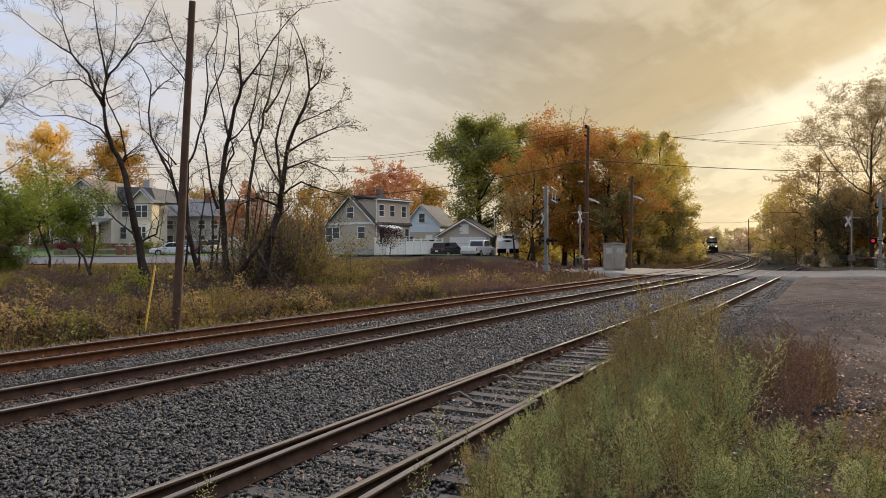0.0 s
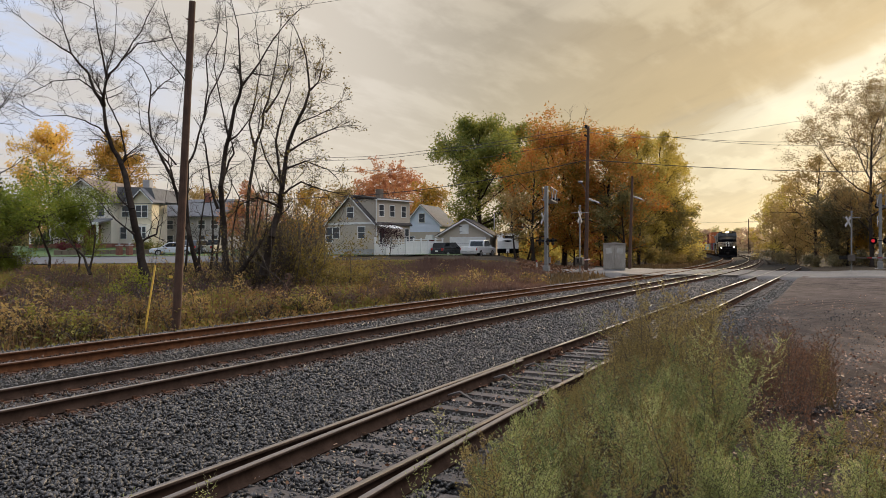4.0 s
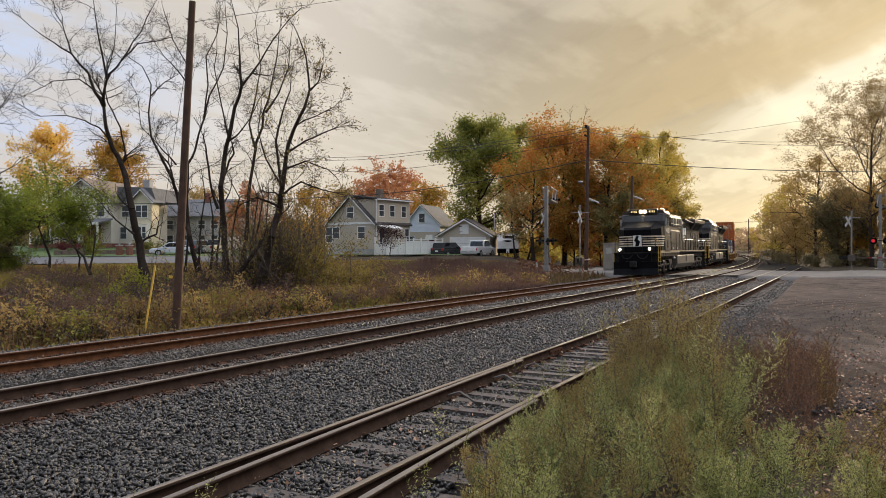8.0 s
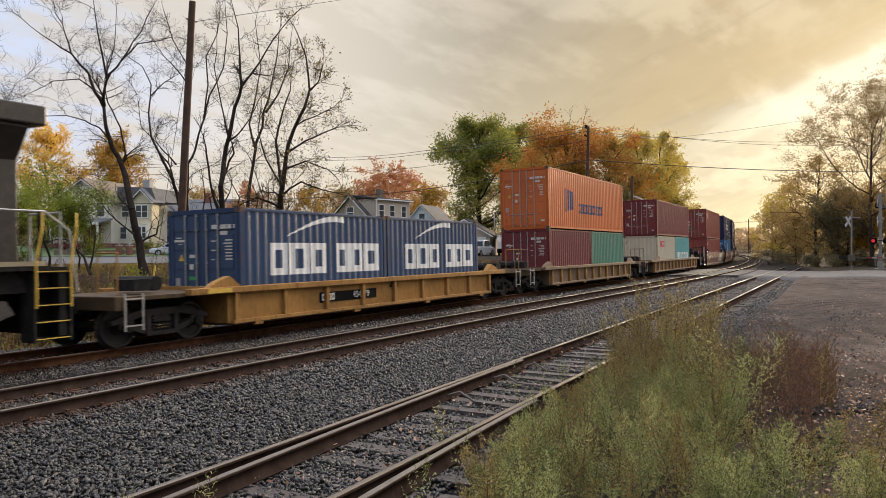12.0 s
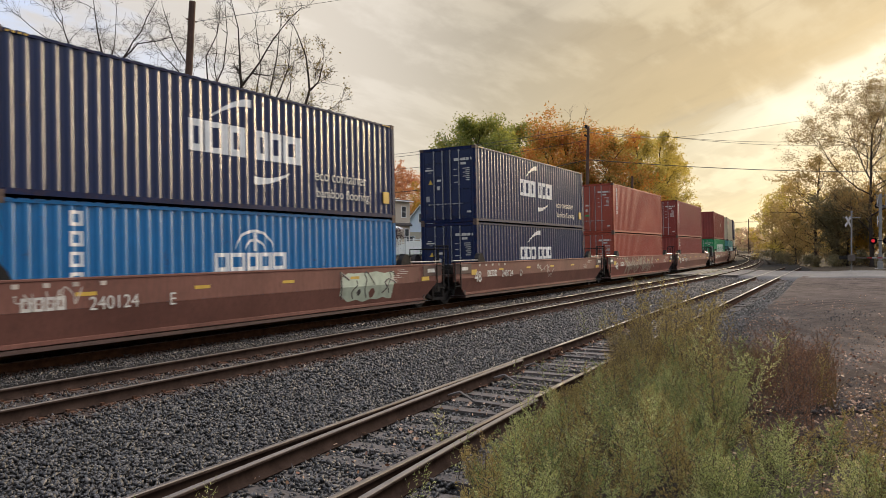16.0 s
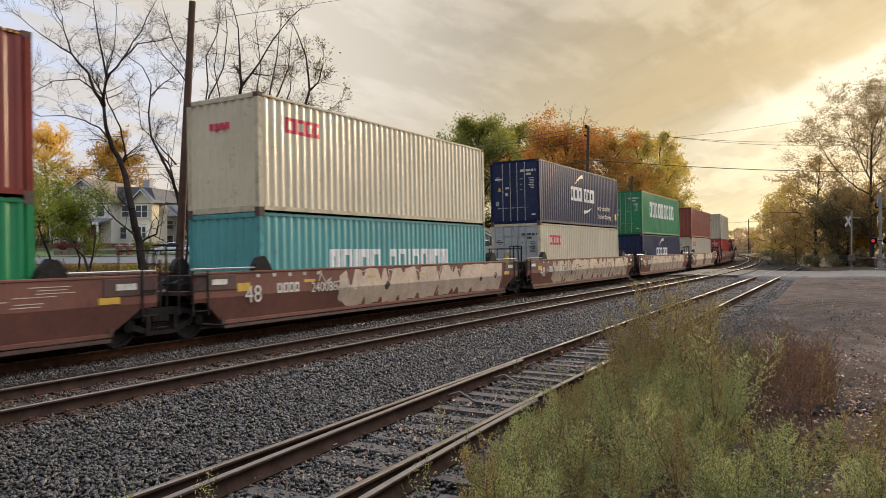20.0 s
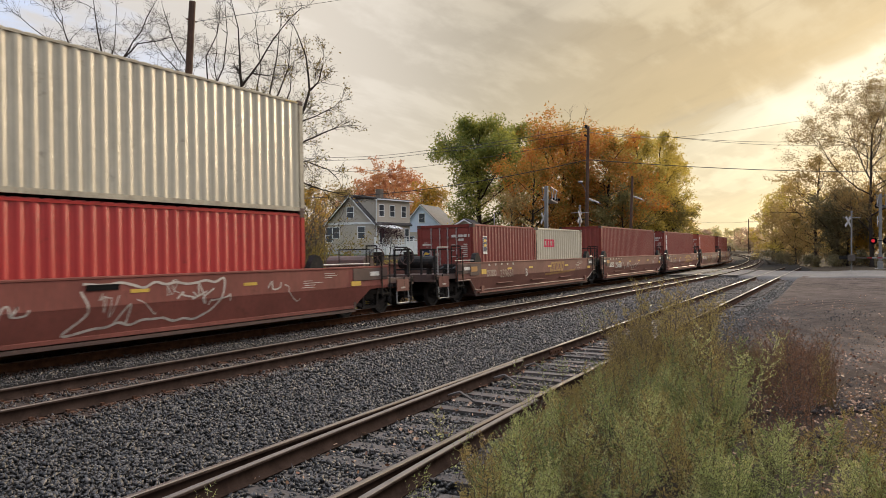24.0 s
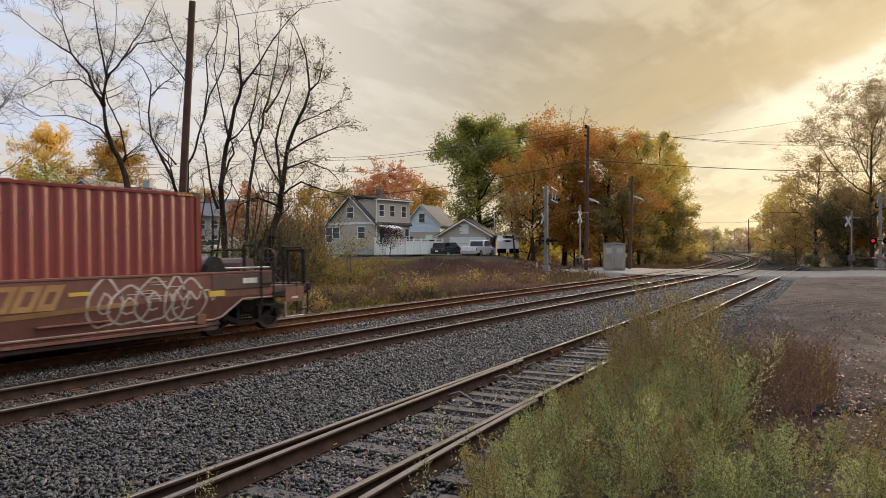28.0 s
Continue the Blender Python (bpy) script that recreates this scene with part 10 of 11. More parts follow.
def house_beige():
    h = thing("house", Matrix.Translation(from_view(80.00, -7.32, 1.29)) @ Matrix.Rotation(radians(-60.49 - 34), 4, "Z"), "beige sided house with a gable and a two-storey wing", "house", "houses on the street")
    W, D = 6.9, 6.2
    f = put("front_wall_base", Geo().box(-W, 0, 0.0, 0.2, -1.2, 0.55), M_CONC, h)
    clapboard(h, [(-W, 0.55), (0, 0.55), (0, 3.35), (-W / 2, 6.35), (-W, 3.35)], 0.0, 0.2, M_BEIGE)
    put("band_board", Geo().box(-W - 0.1, 0.1, -0.06, -0.031, 3.25, 3.5), M_TRIM, h)
    for x in (-5.6, -1.9):
        window(h, x, 1.75, 0.95, 1.2)
    window(h, -3.5, 4.0, 0.9, 1.15)
    window(h, -W + 0.25, 1.3, 0.9, 1.6)
    # main roof over the gable
    for s in (-1, 1):
        a = [(-W / 2, 6.42), (-W / 2 + s * (W / 2 + 0.35), 3.10), (-W / 2 + s * (W / 2 + 0.35), 3.25), (-W / 2, 6.57)]
        if s > 0:
            a = [(-W / 2, 6.42), (0.28, 3.15), (0.28, 3.30), (-W / 2, 6.57)]
        put("roof_slope", Geo().prism(a, "y", -0.35, D + 0.2), M_ROOF, h)
        put("rake_board", Geo().prism([(p[0], p[1] - 0.12) for p in a], "y", -0.39, -0.352), M_TRIM, h)
    # wing: the side wall carries up two storeys
    side = put("side_wing", Geo().box(-2.9, 0.0, 0.3, D, -1.0, 6.0), M_BEIGE, h)
    w = face(h, "side_wall", Matrix.Rotation(radians(90), 4, "Z"))
    clapboard(w, [(0.0, 0.6), (D, 0.6), (D, 5.75), (0.0, 5.95)], -0.03, 0.02, M_BEIGE)
    for x in (1.0, 2.9, 5.0):
        window(w, x, 4.15, 0.8, 1.2, -0.03)
    window(w, 5.6, 1.2, 0.7, 1.6, -0.03)
    put("door", Geo().box(0.7, 1.5, -0.07, -0.04, 0.75, 2.75), M_PANE, w, "dark glazed side door")
    put("door_frame", Geo().box(0.6, 0.7, -0.09, -0.04, 0.75, 2.85).box(1.5, 1.6, -0.09, -0.04, 0.75, 2.85).box(0.6, 1.6, -0.09, -0.04, 2.75, 2.85), M_TRIM, w)
    put("door_hood", Geo().prism([(-1.3, 2.75), (-0.03, 3.15), (-0.03, 3.25), (-1.3, 2.85)], "x", 0.2, 3.2), M_TRIM, w, "white awning over the door")
    put("stoop", Geo().box(0.3, 3.0, -1.3, -0.04, -0.2, 0.7), M_TRIM, w)
    put("stoop_rail", Geo().pipe([(0.3, -1.28, 0.7), (0.3, -1.28, 1.6), (3.0, -1.28, 1.6), (3.0, -1.28, 0.7)], 0.04), M_TRIM, w)
    put("wing_roof", Geo().prism([(0.05, 5.95), (-3.4, 6.35), (-3.4, 6.5), (0.35, 6.08)][::-1], "y", 0.1, D + 0.35), M_ROOF, h)
    put("gutter", Geo().box(0.22, 0.36, 0.1, D + 0.3, 5.90, 6.02), M_TRIM, h)
    put("downpipe", Geo().pipe([(0.1, 0.12, 5.95), (0.12, 0.05, 5.6), (0.12, 0.05, 0.1)], 0.05), M_TRIM, h)
    put("chimney", Geo().box(-2.4, -1.8, 3.0, 3.7, 6.2, 7.3), M_ROOF_TAN, h)
    put("back_body", Geo().box(-W + 0.05, -2.9, 0.2, D, -1.0, 3.3), M_BEIGE, h)


def house_blue():
    h = thing("house", Matrix.Translation(from_view(100.00, -0.38, 1.10)) @ Matrix.Rotation(radians(-60.49 - 18), 4, "Z"), "pale blue gabled house behind a white fence", "house", "houses on the street")
    W, D = 4.8, 8.0
    put("lower_wall", Geo().box(-W, 0, 0, D, -1.2, 3.0), M_BEIGE, h)
    clapboard(h, [(-W, 3.0), (0, 3.0), (0, 3.9), (-W / 2 - 0.4, 6.6), (-W, 4.2)], -0.02, 0.2, M_BLUISH)
    window(h, -W / 2 - 0.2, 4.3, 0.8, 1.2, -0.02)
    window(h, -W + 0.8, 1.2, 0.7, 1.2, 0.0)
    put("door_hood", Geo().prism([(-1.9, 2.0), (-0.7, 2.0), (-0.9, 2.6), (-1.7, 2.6)], "y", -0.9, -0.01), M_TRIM, h)
    put("door", Geo().box(-1.75, -0.85, -0.05, -0.005, 0.2, 2.0), surf("red_door", (0.18, 0.03, 0.03), 0.6), h)
    put("roof_slope", Geo().prism([(-W / 2 - 0.4, 6.65), (0.35, 3.75), (0.35, 3.9), (-W / 2 - 0.4, 6.8)], "y", -0.3, D), M_ROOF_GREY, h)
    put("roof_slope", Geo().prism([(-W / 2 - 0.4, 6.65), (-W / 2 - 0.4, 6.8), (-W - 0.3, 4.15), (-W - 0.3, 4.0)], "y", -0.3, D), M_ROOF_GREY, h)
    put("rake_board", Geo().prism([(-W / 2 - 0.4, 6.55), (0.35, 3.62), (0.35, 3.78), (-W / 2 - 0.4, 6.7)], "y", -0.34, -0.302), M_TRIM, h)
    put("rake_board", Geo().prism([(-W / 2 - 0.4, 6.55), (-W / 2 - 0.4, 6.7), (-W - 0.3, 4.05), (-W - 0.3, 3.9)], "y", -0.34, -0.302), M_TRIM, h)
    put("body", Geo().box(-W + 0.05, -0.05, 0.2, D - 0.1, 3.0, 4.0), M_BLUISH, h)


def garage():
    h = thing("garage", Matrix.Translation(from_view(86.00, 5.44, 0.84)) @ Matrix.Rotation(radians(-60.49 - 12), 4, "Z"), "beige sided garage with a white door and brown roof", "garage")
    W, D = 6.0, 7.0
    # body siding is a darker copy; the side wall's shade is in its colour
    put("body", Geo().box(-W, 0, 0.2, D, -0.8, 2.65), surf("siding_with_painted_shade", (0.20, 0.165, 0.13), 0.8, var=0.15), h)
    clapboard(h, [(-W, -0.3), (0, -0.3), (0, 2.65), (-W / 2, 4.4), (-W, 2.65)], 0.0, 0.2, M_BEIGE)
    d = put("garage_door", Geo().box(-4.6, -0.6, -0.07, -0.032, -0.2, 2.25), M_TRIM, h, "white sectional garage door")
    for k in range(1, 4):
        put("door_groove", Geo().box(-4.6, -0.6, -0.076, -0.071, -0.2 + 0.61 * k - 0.015, -0.2 + 0.61 * k + 0.015), M_CONC, d)
    put("door_frame", Geo().box(-4.75, -4.6, -0.09, -0.031, -0.2, 2.4).box(-0.6, -0.45, -0.09, -0.031, -0.2, 2.4).box(-4.75, -0.45, -0.09, -0.031, 2.25, 2.4), M_TRIM, h)
    put("loft_hatch", Geo().box(-3.55, -2.5, -0.08, -0.032, 2.75, 3.85), M_TRIM, h, "white loft hatch")
    for z in (2.95, 3.6):
        put("hinge", Geo().box(-3.6, -3.3, -0.095, -0.081, z, z + 0.08), M_BLACK_CLEAN, h)
    put("roof_slope", Geo().prism([(-W / 2, 4.45), (0.4, 2.45), (0.4, 2.6), (-W / 2, 4.6)], "y", -0.35, D + 0.2), M_ROOF, h)
    put("roof_slope", Geo().prism([(-W / 2, 4.45), (-W / 2, 4.6), (-W - 0.4, 2.6), (-W - 0.4, 2.45)], "y", -0.35, D + 0.2), M_ROOF, h)
    put("rake_board", Geo().prism([(-W / 2, 4.33), (0.4, 2.33), (0.4, 2.5), (-W / 2, 4.5)], "y", -0.39, -0.352), M_TRIM, h)
    put("rake_board", Geo().prism([(-W / 2, 4.33), (-W / 2, 4.5), (-W - 0.4, 2.5), (-W - 0.4, 2.33)], "y", -0.39, -0.352), M_TRIM, h)
    put("vent_pipe", Geo().tube((0.1, 3, 3.3), (0.1, 3, 5.2), 0.07), M_CHROME, h)


def house_porch():
    h = thing("house", Matrix.Translation(from_view(90.00, -40.28, 2.09)) @ Matrix.Rotation(radians(-60.49 - 10), 4, "Z"), "cream two-storey house with a porch and tan roof", "house", "houses on the street")
    W, D = 7.8, 8.5
    put("body", Geo().box(-W, 0, 0.2, D, -1.0, 5.7), M_CREAMY, h)
    clapboard(h, [(-W, 0.4), (0, 0.4), (0, 5.7), (-W / 2 + 0.2, 8.2), (-W, 5.7)], 0.0, 0.2, M_CREAMY)
    put("foundation", Geo().box(-W, 4.9, -0.02, 0.0, -1.0, 0.4), M_BRICK, h)
    for s in (-1, 1):
        a = [(-W / 2 + 0.2, 8.25), (0.5, 5.35), (0.5, 5.5), (-W / 2 + 0.2, 8.42)] if s > 0 else [(-W / 2 + 0.2, 8.25), (-W / 2 + 0.2, 8.42), (-W - 0.5, 5.5), (-W - 0.5, 5.35)]
        put("roof_slope", Geo().prism(a, "y", -0.5, D), M_ROOF_TAN, h)
        put("rake_board", Geo().prism([(p[0], p[1] - 0.16) for p in a], "y", -0.54, -0.502), M_TRIM, h)
    for x in (-W + 1.6, -W / 2 + 0.3, -1.4):
        window(h, x, 3.7, 0.95, 1.3)
    put("attic_vent", Geo().tube((-W / 2 + 0.2, -0.06, 7.2), (-W / 2 + 0.2, -0.03, 7.2), 0.28, seg=12), M_TRIM, h)
    # porch
    p = put("porch_roof", Geo().prism([(-2.6, 2.75), (0.0, 3.25), (0.0, 3.45), (-2.75, 2.9)], "x", -W - 1.6, 0.2), M_ROOF_GREY, h)
    put("porch_fascia", Geo().box(-W - 1.6, 0.2, -2.8, -2.76, 2.62, 2.9), M_TRIM, h)
    put("porch_floor", Geo().box(-W - 1.4, 0.1, -2.6, 0.0, -0.8, 0.3), M_BRICK, h)
    for x in (-W - 1.3, -W + 1.4, -W / 2 + 0.6, -2.6, -0.15):
        put("porch_post", Geo().box(x - 0.09, x + 0.09, -2.55, -2.37, 0.3, 2.65), M_TRIM, h)
    put("porch_brickwork", Geo().box(-2.5, -1.4, -0.35, -0.03, 0.3, 2.7), M_BRICK, h)
    put("front_door", Geo().box(-3.7, -2.8, -0.08, -0.031, 0.3, 2.4), M_BRICK, h, "brown front door")
    for x in (-W + 0.9, -W + 2.6):
        window(h, x, 1.1, 1.0, 1.3)
    for k in range(14):
        x = -W - 1.2 + k * 0.38
        put("baluster", Geo().box(x - 0.025, x + 0.025, -2.48, -2.43, 0.35, 1.05), M_TRIM, h)
    put("porch_rail", Geo().box(-W - 1.3, -W + 4.2, -2.5, -2.4, 1.05, 1.12), M_TRIM, h)
    # wing to the right with its own gable
    put("wing_body", Geo().box(0.0, 2.4, 1.6, D, -1.0, 5.6), M_CREAMY, h)
    window(h, 0.9, 3.7, 0.9, 1.3, 1.58)
    window(h, 0.6, 1.0, 0.8, 1.4, 1.58)
    put("wing_roof", Geo().prism([(0.0, 5.55), (5.2, 5.55), (4.6, 7.2), (0.0, 7.4)], "y", 1.2, D), M_ROOF_GREY, h)
    # gable wing: warm sunlight is painted into the siding as a yellower cream
    w = put("gable_wing", Geo().box(2.4, 5.0, 0.6, 2.2, -1.0, 5.6), surf("sun_tinted_cream_siding", (0.62, 0.54, 0.38), 0.75, var=0.08), h)
    clapboard(h, [(2.4, 0.3), (5.0, 0.3), (5.0, 5.6), (3.7, 6.9), (2.4, 5.6)], 0.56, 0.06, surf("sun_tinted_cream_boards", (0.64, 0.57, 0.42), 0.75, var=0.08))
    for s in (-1, 1):
        a = [(3.7, 6.95), (5.4, 5.3), (5.4, 5.45), (3.7, 7.1)] if s > 0 else [(3.7, 6.95), (3.7, 7.1), (2.0, 5.45), (2.0, 5.3)]
        put("roof_slope", Geo().prism(a, "y", 0.2, 3.0), M_ROOF_GREY, h)
        put("rake_board", Geo().prism([(q[0], q[1] - 0.14) for q in a], "y", 0.16, 0.198), M_TRIM, h)
    window(h, 3.3, 3.6, 0.75, 1.4, 0.54)
    window(h, 4.1, 3.6, 0.75, 1.4, 0.54)
    put("bay", Geo().prism([(2.55, 0.56), (2.8, 0.1), (4.6, 0.1), (4.85, 0.56)], "z", 0.6, 2.75), M_CREAMY, h)
    for x in (3.1, 3.7, 4.3):
        window(h, x, 1.0, 0.45, 1.4, 0.08)
    put("chimney", Geo().box(1.4, 2.3, 4.5, 5.3, 6.0, 8.5), M_CONC, h)


def house_grey():
    h = thing("house", Matrix.Translation(from_view(98.00, -29.07, 1.50)) @ Matrix.Rotation(radians(-60.49 - 8), 4, "Z"), "grey house with a dark roof beyond the bare trees", "house", "houses on the street")
    W, D = 9.0, 8.0
    put("body", Geo().box(-W, 0, 0.2, D, -1.0, 4.6), M_GREYWALL, h)
    clapboard(h, [(-W, 0.3), (0, 0.3), (0, 4.6), (-W, 4.6)], 0.0, 0.2, M_GREYWALL)
    put("roof_slope", Geo().prism([(-0.5, 4.5), (D / 2, 7.0), (D / 2, 7.15), (-0.5, 4.65)], "x", -W - 0.4, 0.4), M_ROOF_GREY, h)
    put("roof_slope", Geo().prism([(D / 2, 7.0), (D + 0.5, 4.5), (D + 0.5, 4.65), (D / 2, 7.15)], "x", -W - 0.4, 0.4), M_ROOF_GREY, h)
    for x in (-7.5, -5.2, -3.0, -1.2):
        window(h, x, 3.0, 0.9, 1.1)
        window(h, x, 0.9, 0.9, 1.2)
    put("chimney", Geo().box(-4.0, -3.3, 3.0, 3.7, 6.4, 8.0), M_BRICK, h)


def fence():
    f = thing("fence", Matrix.Identity(4), "white vinyl privacy fence round the yard", "fence")
    a, b = Vector(from_view(79.00, -7.23, 1.18)), Vector(from_view(84.00, -0.06, 1.13))
    n = 9
    for i in range(n + 1):
        p = a.lerp(b, i / n)
        put("post", Geo().box(-0.07, 0.07, -0.07, 0.07, -0.3, 1.85).box(-0.09, 0.09, -0.09, 0.09, 1.85, 1.92), M_TRIM, f, m=Matrix.Translation(p) @ Matrix.Rotation(math.atan2(b.y - a.y, b.x - a.x), 4, "Z"))
    for i in range(n):
        p, q = a.lerp(b, i / n), a.lerp(b, (i + 1) / n)
        L_ = (q - p).length
        m = Matrix.Translation(p) @ Matrix.Rotation(math.atan2(q.y - p.y, q.x - p.x), 4, "Z")
        low = 0.35 if i < 4 else 0.0
        k = int(L_ / 0.16)
        for j in range(k):
            x = 0.08 + (L_ - 0.16) * j / k
            put("picket", Geo().box(x + 0.004, x + (L_ - 0.16) / k - 0.004, -0.02, 0.02, -0.2, 1.45 - low), M_TRIM, f, m=m)
        put("rail", Geo().box(0.07, L_ - 0.07, -0.035, 0.035, 1.46 - low, 1.56 - low), M_TRIM, f, m=m)
        put("top_rail", Geo().box(0.07, L_ - 0.07, -0.03, 0.03, 1.72 - low, 1.78 - low), M_TRIM, f, m=m)


# ------------------------------------------------------------------ vehicles on the street
M_TYRE = surf("tyre_rubber", (0.02, 0.02, 0.02), 0.8, var=0.2)
M_RIM = surf("alloy_rim", (0.45, 0.45, 0.46), 0.35, 0.8, var=0.1)
M_TAIL = surf("red_lamp_lens", (0.35, 0.02, 0.02), 0.25, var=0.1)
M_AUTO_GLASS = surf("tinted_car_glass", (0.02, 0.024, 0.028), 0.06, var=0.2, spec=0.8)


def car(m, label, category, colour, L, Wd, body, cabin, wheel_r=0.34, bed=False, group="parked vehicles"):
    """A parked vehicle: body and cabin outlines in the side view (x forwards), wheels, glass, lamps."""
    c = thing(category.replace(" ", "_"), m, label, category, group)
    mat_ = surf(label.split()[0] + "_car_paint", colour, 0.25, var=0.06, spec=0.6)
    put("body", Geo().prism(body, "y", -Wd / 2, Wd / 2), mat_, c, bevel=0.05)
    put("cabin", Geo().prism(cabin, "y", -Wd / 2 + 0.12, Wd / 2 - 0.12), mat_, c, bevel=0.05)
    xs, zs = [p[0] for p in cabin], [p[1] for p in cabin]
    cx, cz = sum(xs) / len(xs), sum(zs) / len(zs)
    g = [(cx + (x - cx) * 0.88, cz + (z - cz) * 0.74) for x, z in cabin]
    for s in (-1, 1):
        put("side_glass", Geo().prism(g, "y", *sorted((s * (Wd / 2 - 0.121), s * (Wd / 2 - 0.108)))), M_AUTO_GLASS, c)
    rear, front = min(xs), max(xs)
    top = max(zs)
    lo = min(zs)
    rx = [p for p in cabin if p[1] == top]
    r_top, f_top = min(p[0] for p in rx), max(p[0] for p in rx)
    for (x0, x1, s) in ((rear, r_top, -1), (front, f_top, 1)):
        q = Geo().quad((x0 + s * 0.015 + (x1 - x0) * 0.12, -Wd / 2 + 0.25, lo + (top - lo) * 0.14), (x0 + s * 0.015 + (x1 - x0) * 0.12, Wd / 2 - 0.25, lo + (top - lo) * 0.14), (x0 + s * 0.015 + (x1 - x0) * 0.86, Wd / 2 - 0.3, lo + (top - lo) * 0.86), (x0 + s * 0.015 + (x1 - x0) * 0.86, -Wd / 2 + 0.3, lo + (top - lo) * 0.86))
        put("windscreen" if s > 0 else "rear_window", q, M_AUTO_GLASS, c)
    ax = (min(p[0] for p in body) + L * 0.19, min(p[0] for p in body) + L * 0.80)
    for x in ax:
        for s in (-1, 1):
            w = put("wheel", Geo().tube((x, s * (Wd / 2 - 0.2), wheel_r), (x, s * (Wd / 2 + 0.015), wheel_r), wheel_r, seg=20), M_TYRE, c)
            put("rim", Geo().tube((x, s * (Wd / 2 - 0.02), wheel_r), (x, s * (Wd / 2 + 0.025), wheel_r), wheel_r * 0.62, seg=14), M_RIM, w)
    x0, x1 = min(p[0] for p in body), max(p[0] for p in body)
    for s in (-1, 1):
        put("tail_lamp", Geo().box(x0 - 0.015, x0 + 0.1, *sorted((s * (Wd / 2 - 0.05), s * (Wd / 2 - 0.28))), 0.8, 1.05), M_TAIL, c, "red tail lamp")
        put("headlamp", Geo().box(x1 - 0.1, x1 + 0.012, *sorted((s * (Wd / 2 - 0.06), s * (Wd / 2 - 0.42))), 0.62, 0.78), M_LAMP_OFF, c)
        put("door_mirror", Geo().box(front - 0.55, front - 0.4, *sorted((s * (Wd / 2 - 0.1), s * (Wd / 2 + 0.14))), lo + 0.04, lo + 0.2), mat_, c)
    put("bumper", Geo().box(x0 - 0.06, x0 + 0.05, -Wd / 2 + 0.06, Wd / 2 - 0.06, 0.38, 0.60), M_CHROME if bed else mat_, c, bevel=0.03)
    put("number_plate", Geo().box(x0 - 0.07, x0 - 0.061, -0.2, 0.2, 0.66, 0.80), M_TRIM, c)
    return c


def vehicles():
    away = radians(29.5)

    def at(p, turn):
        return Matrix.Translation(p) @ Matrix.Rotation(away + radians(turn), 4, "Z")

    suv = [(-2.2, 0.35), (-2.25, 0.75), (-2.15, 1.05), (0.9, 1.05), (2.0, 0.95), (2.25, 0.75), (2.25, 0.35)][::-1]
    suvc = [(-2.1, 1.03), (-1.85, 1.66), (0.2, 1.70), (1.15, 1.03)][::-1]
    car(at(from_view(84.00, 0.70, 0.87), -38), "black compact sport utility vehicle parked by a garage", "car", (0.02, 0.021, 0.024), 4.5, 1.85, suv, suvc, 0.37)
    pick = [(-2.9, 0.5), (-2.95, 1.15), (-0.5, 1.15), (1.9, 1.15), (2.75, 1.05), (2.85, 0.5)][::-1]
    pickc = [(-0.7, 1.13), (-0.55, 1.90), (0.9, 1.90), (1.6, 1.13)][::-1]
    t = car(at(from_view(82.00, 3.94, 0.90), -24), "white pickup truck parked before the garage", "pickup truck", (0.62, 0.62, 0.62), 5.8, 2.0, pick, pickc, 0.42, bed=True)
    put("tailgate", Geo().box(-2.985, -2.952, -0.85, 0.85, 0.72, 1.12), M_TRIM, t)
    put("bed_rail", Geo().box(-2.9, -0.75, -0.98, -0.90, 1.15, 1.22), M_TRIM, t)
    put("bed_rail", Geo().box(-2.9, -0.75, 0.90, 0.98, 1.15, 1.22), M_TRIM, t)
    sed = [(-2.2, 0.35), (-2.3, 0.7), (-2.1, 0.92), (1.0, 0.92), (2.1, 0.78), (2.3, 0.55), (2.25, 0.32)][::-1]
    sedc = [(-1.7, 0.9), (-0.95, 1.42), (0.35, 1.44), (1.2, 0.9)][::-1]
    car(at(from_view(80.00, -29.28, 1.11), 112), "silver sedan parked at the kerb", "car", (0.52, 0.54, 0.58), 4.6, 1.8, sed, sedc, 0.33)
    car(at(from_view(84.00, -27.67, 1.13), -12), "dark grey sport utility vehicle parked in the street", "car", (0.05, 0.055, 0.06), 4.5, 1.85, suv, suvc, 0.37)
    car(at(from_view(86.00, -26.36, 1.10), -8), "beige pickup truck parked in the street", "pickup truck", (0.42, 0.37, 0.28), 5.6, 1.95, pick, pickc, 0.40, bed=True)
    # travel trailer
    c = thing("travel_trailer", at(from_view(85.00, 7.45, 0.86), -6), "white travel trailer with a black lower front", "trailer")
    put("body", Geo().prism([(0.0, 0.55), (-0.15, 1.0), (-0.15, 1.9), (0.25, 2.75), (6.5, 2.75), (6.5, 0.55)], "y", -1.2, 1.2), M_TRIM, c, bevel=0.06)
    put("front_skirt", Geo().prism([(-0.03, 0.5), (-0.19, 0.9), (-0.19, 1.02), (-0.1, 1.02), (0.0, 0.5)], "y", -1.22, 1.22), M_BLACK_CLEAN, c, "black front skirt")
    put("front_mark", Geo().prism([(-0.7, 1.9), (0, 1.75), (0.7, 1.9), (0.2, 1.98), (-0.2, 1.98)], "x", -0.19, -0.165), M_BLACK_CLEAN, c, "dark wing-shaped plain mark")
    put("hitch", Geo().pipe([(0.0, -0.7, 0.5), (-1.3, 0, 0.5)], 0.05).pipe([(0.0, 0.7, 0.5), (-1.3, 0, 0.5)], 0.05).tube((-1.2, 0, 0.0), (-1.2, 0, 0.7), 0.05), M_UNDER, c)
    put("gas_bottle", Geo().tube((-0.6, 0, 0.5), (-0.6, 0, 1.0), 0.17, seg=12), M_TRIM, c)
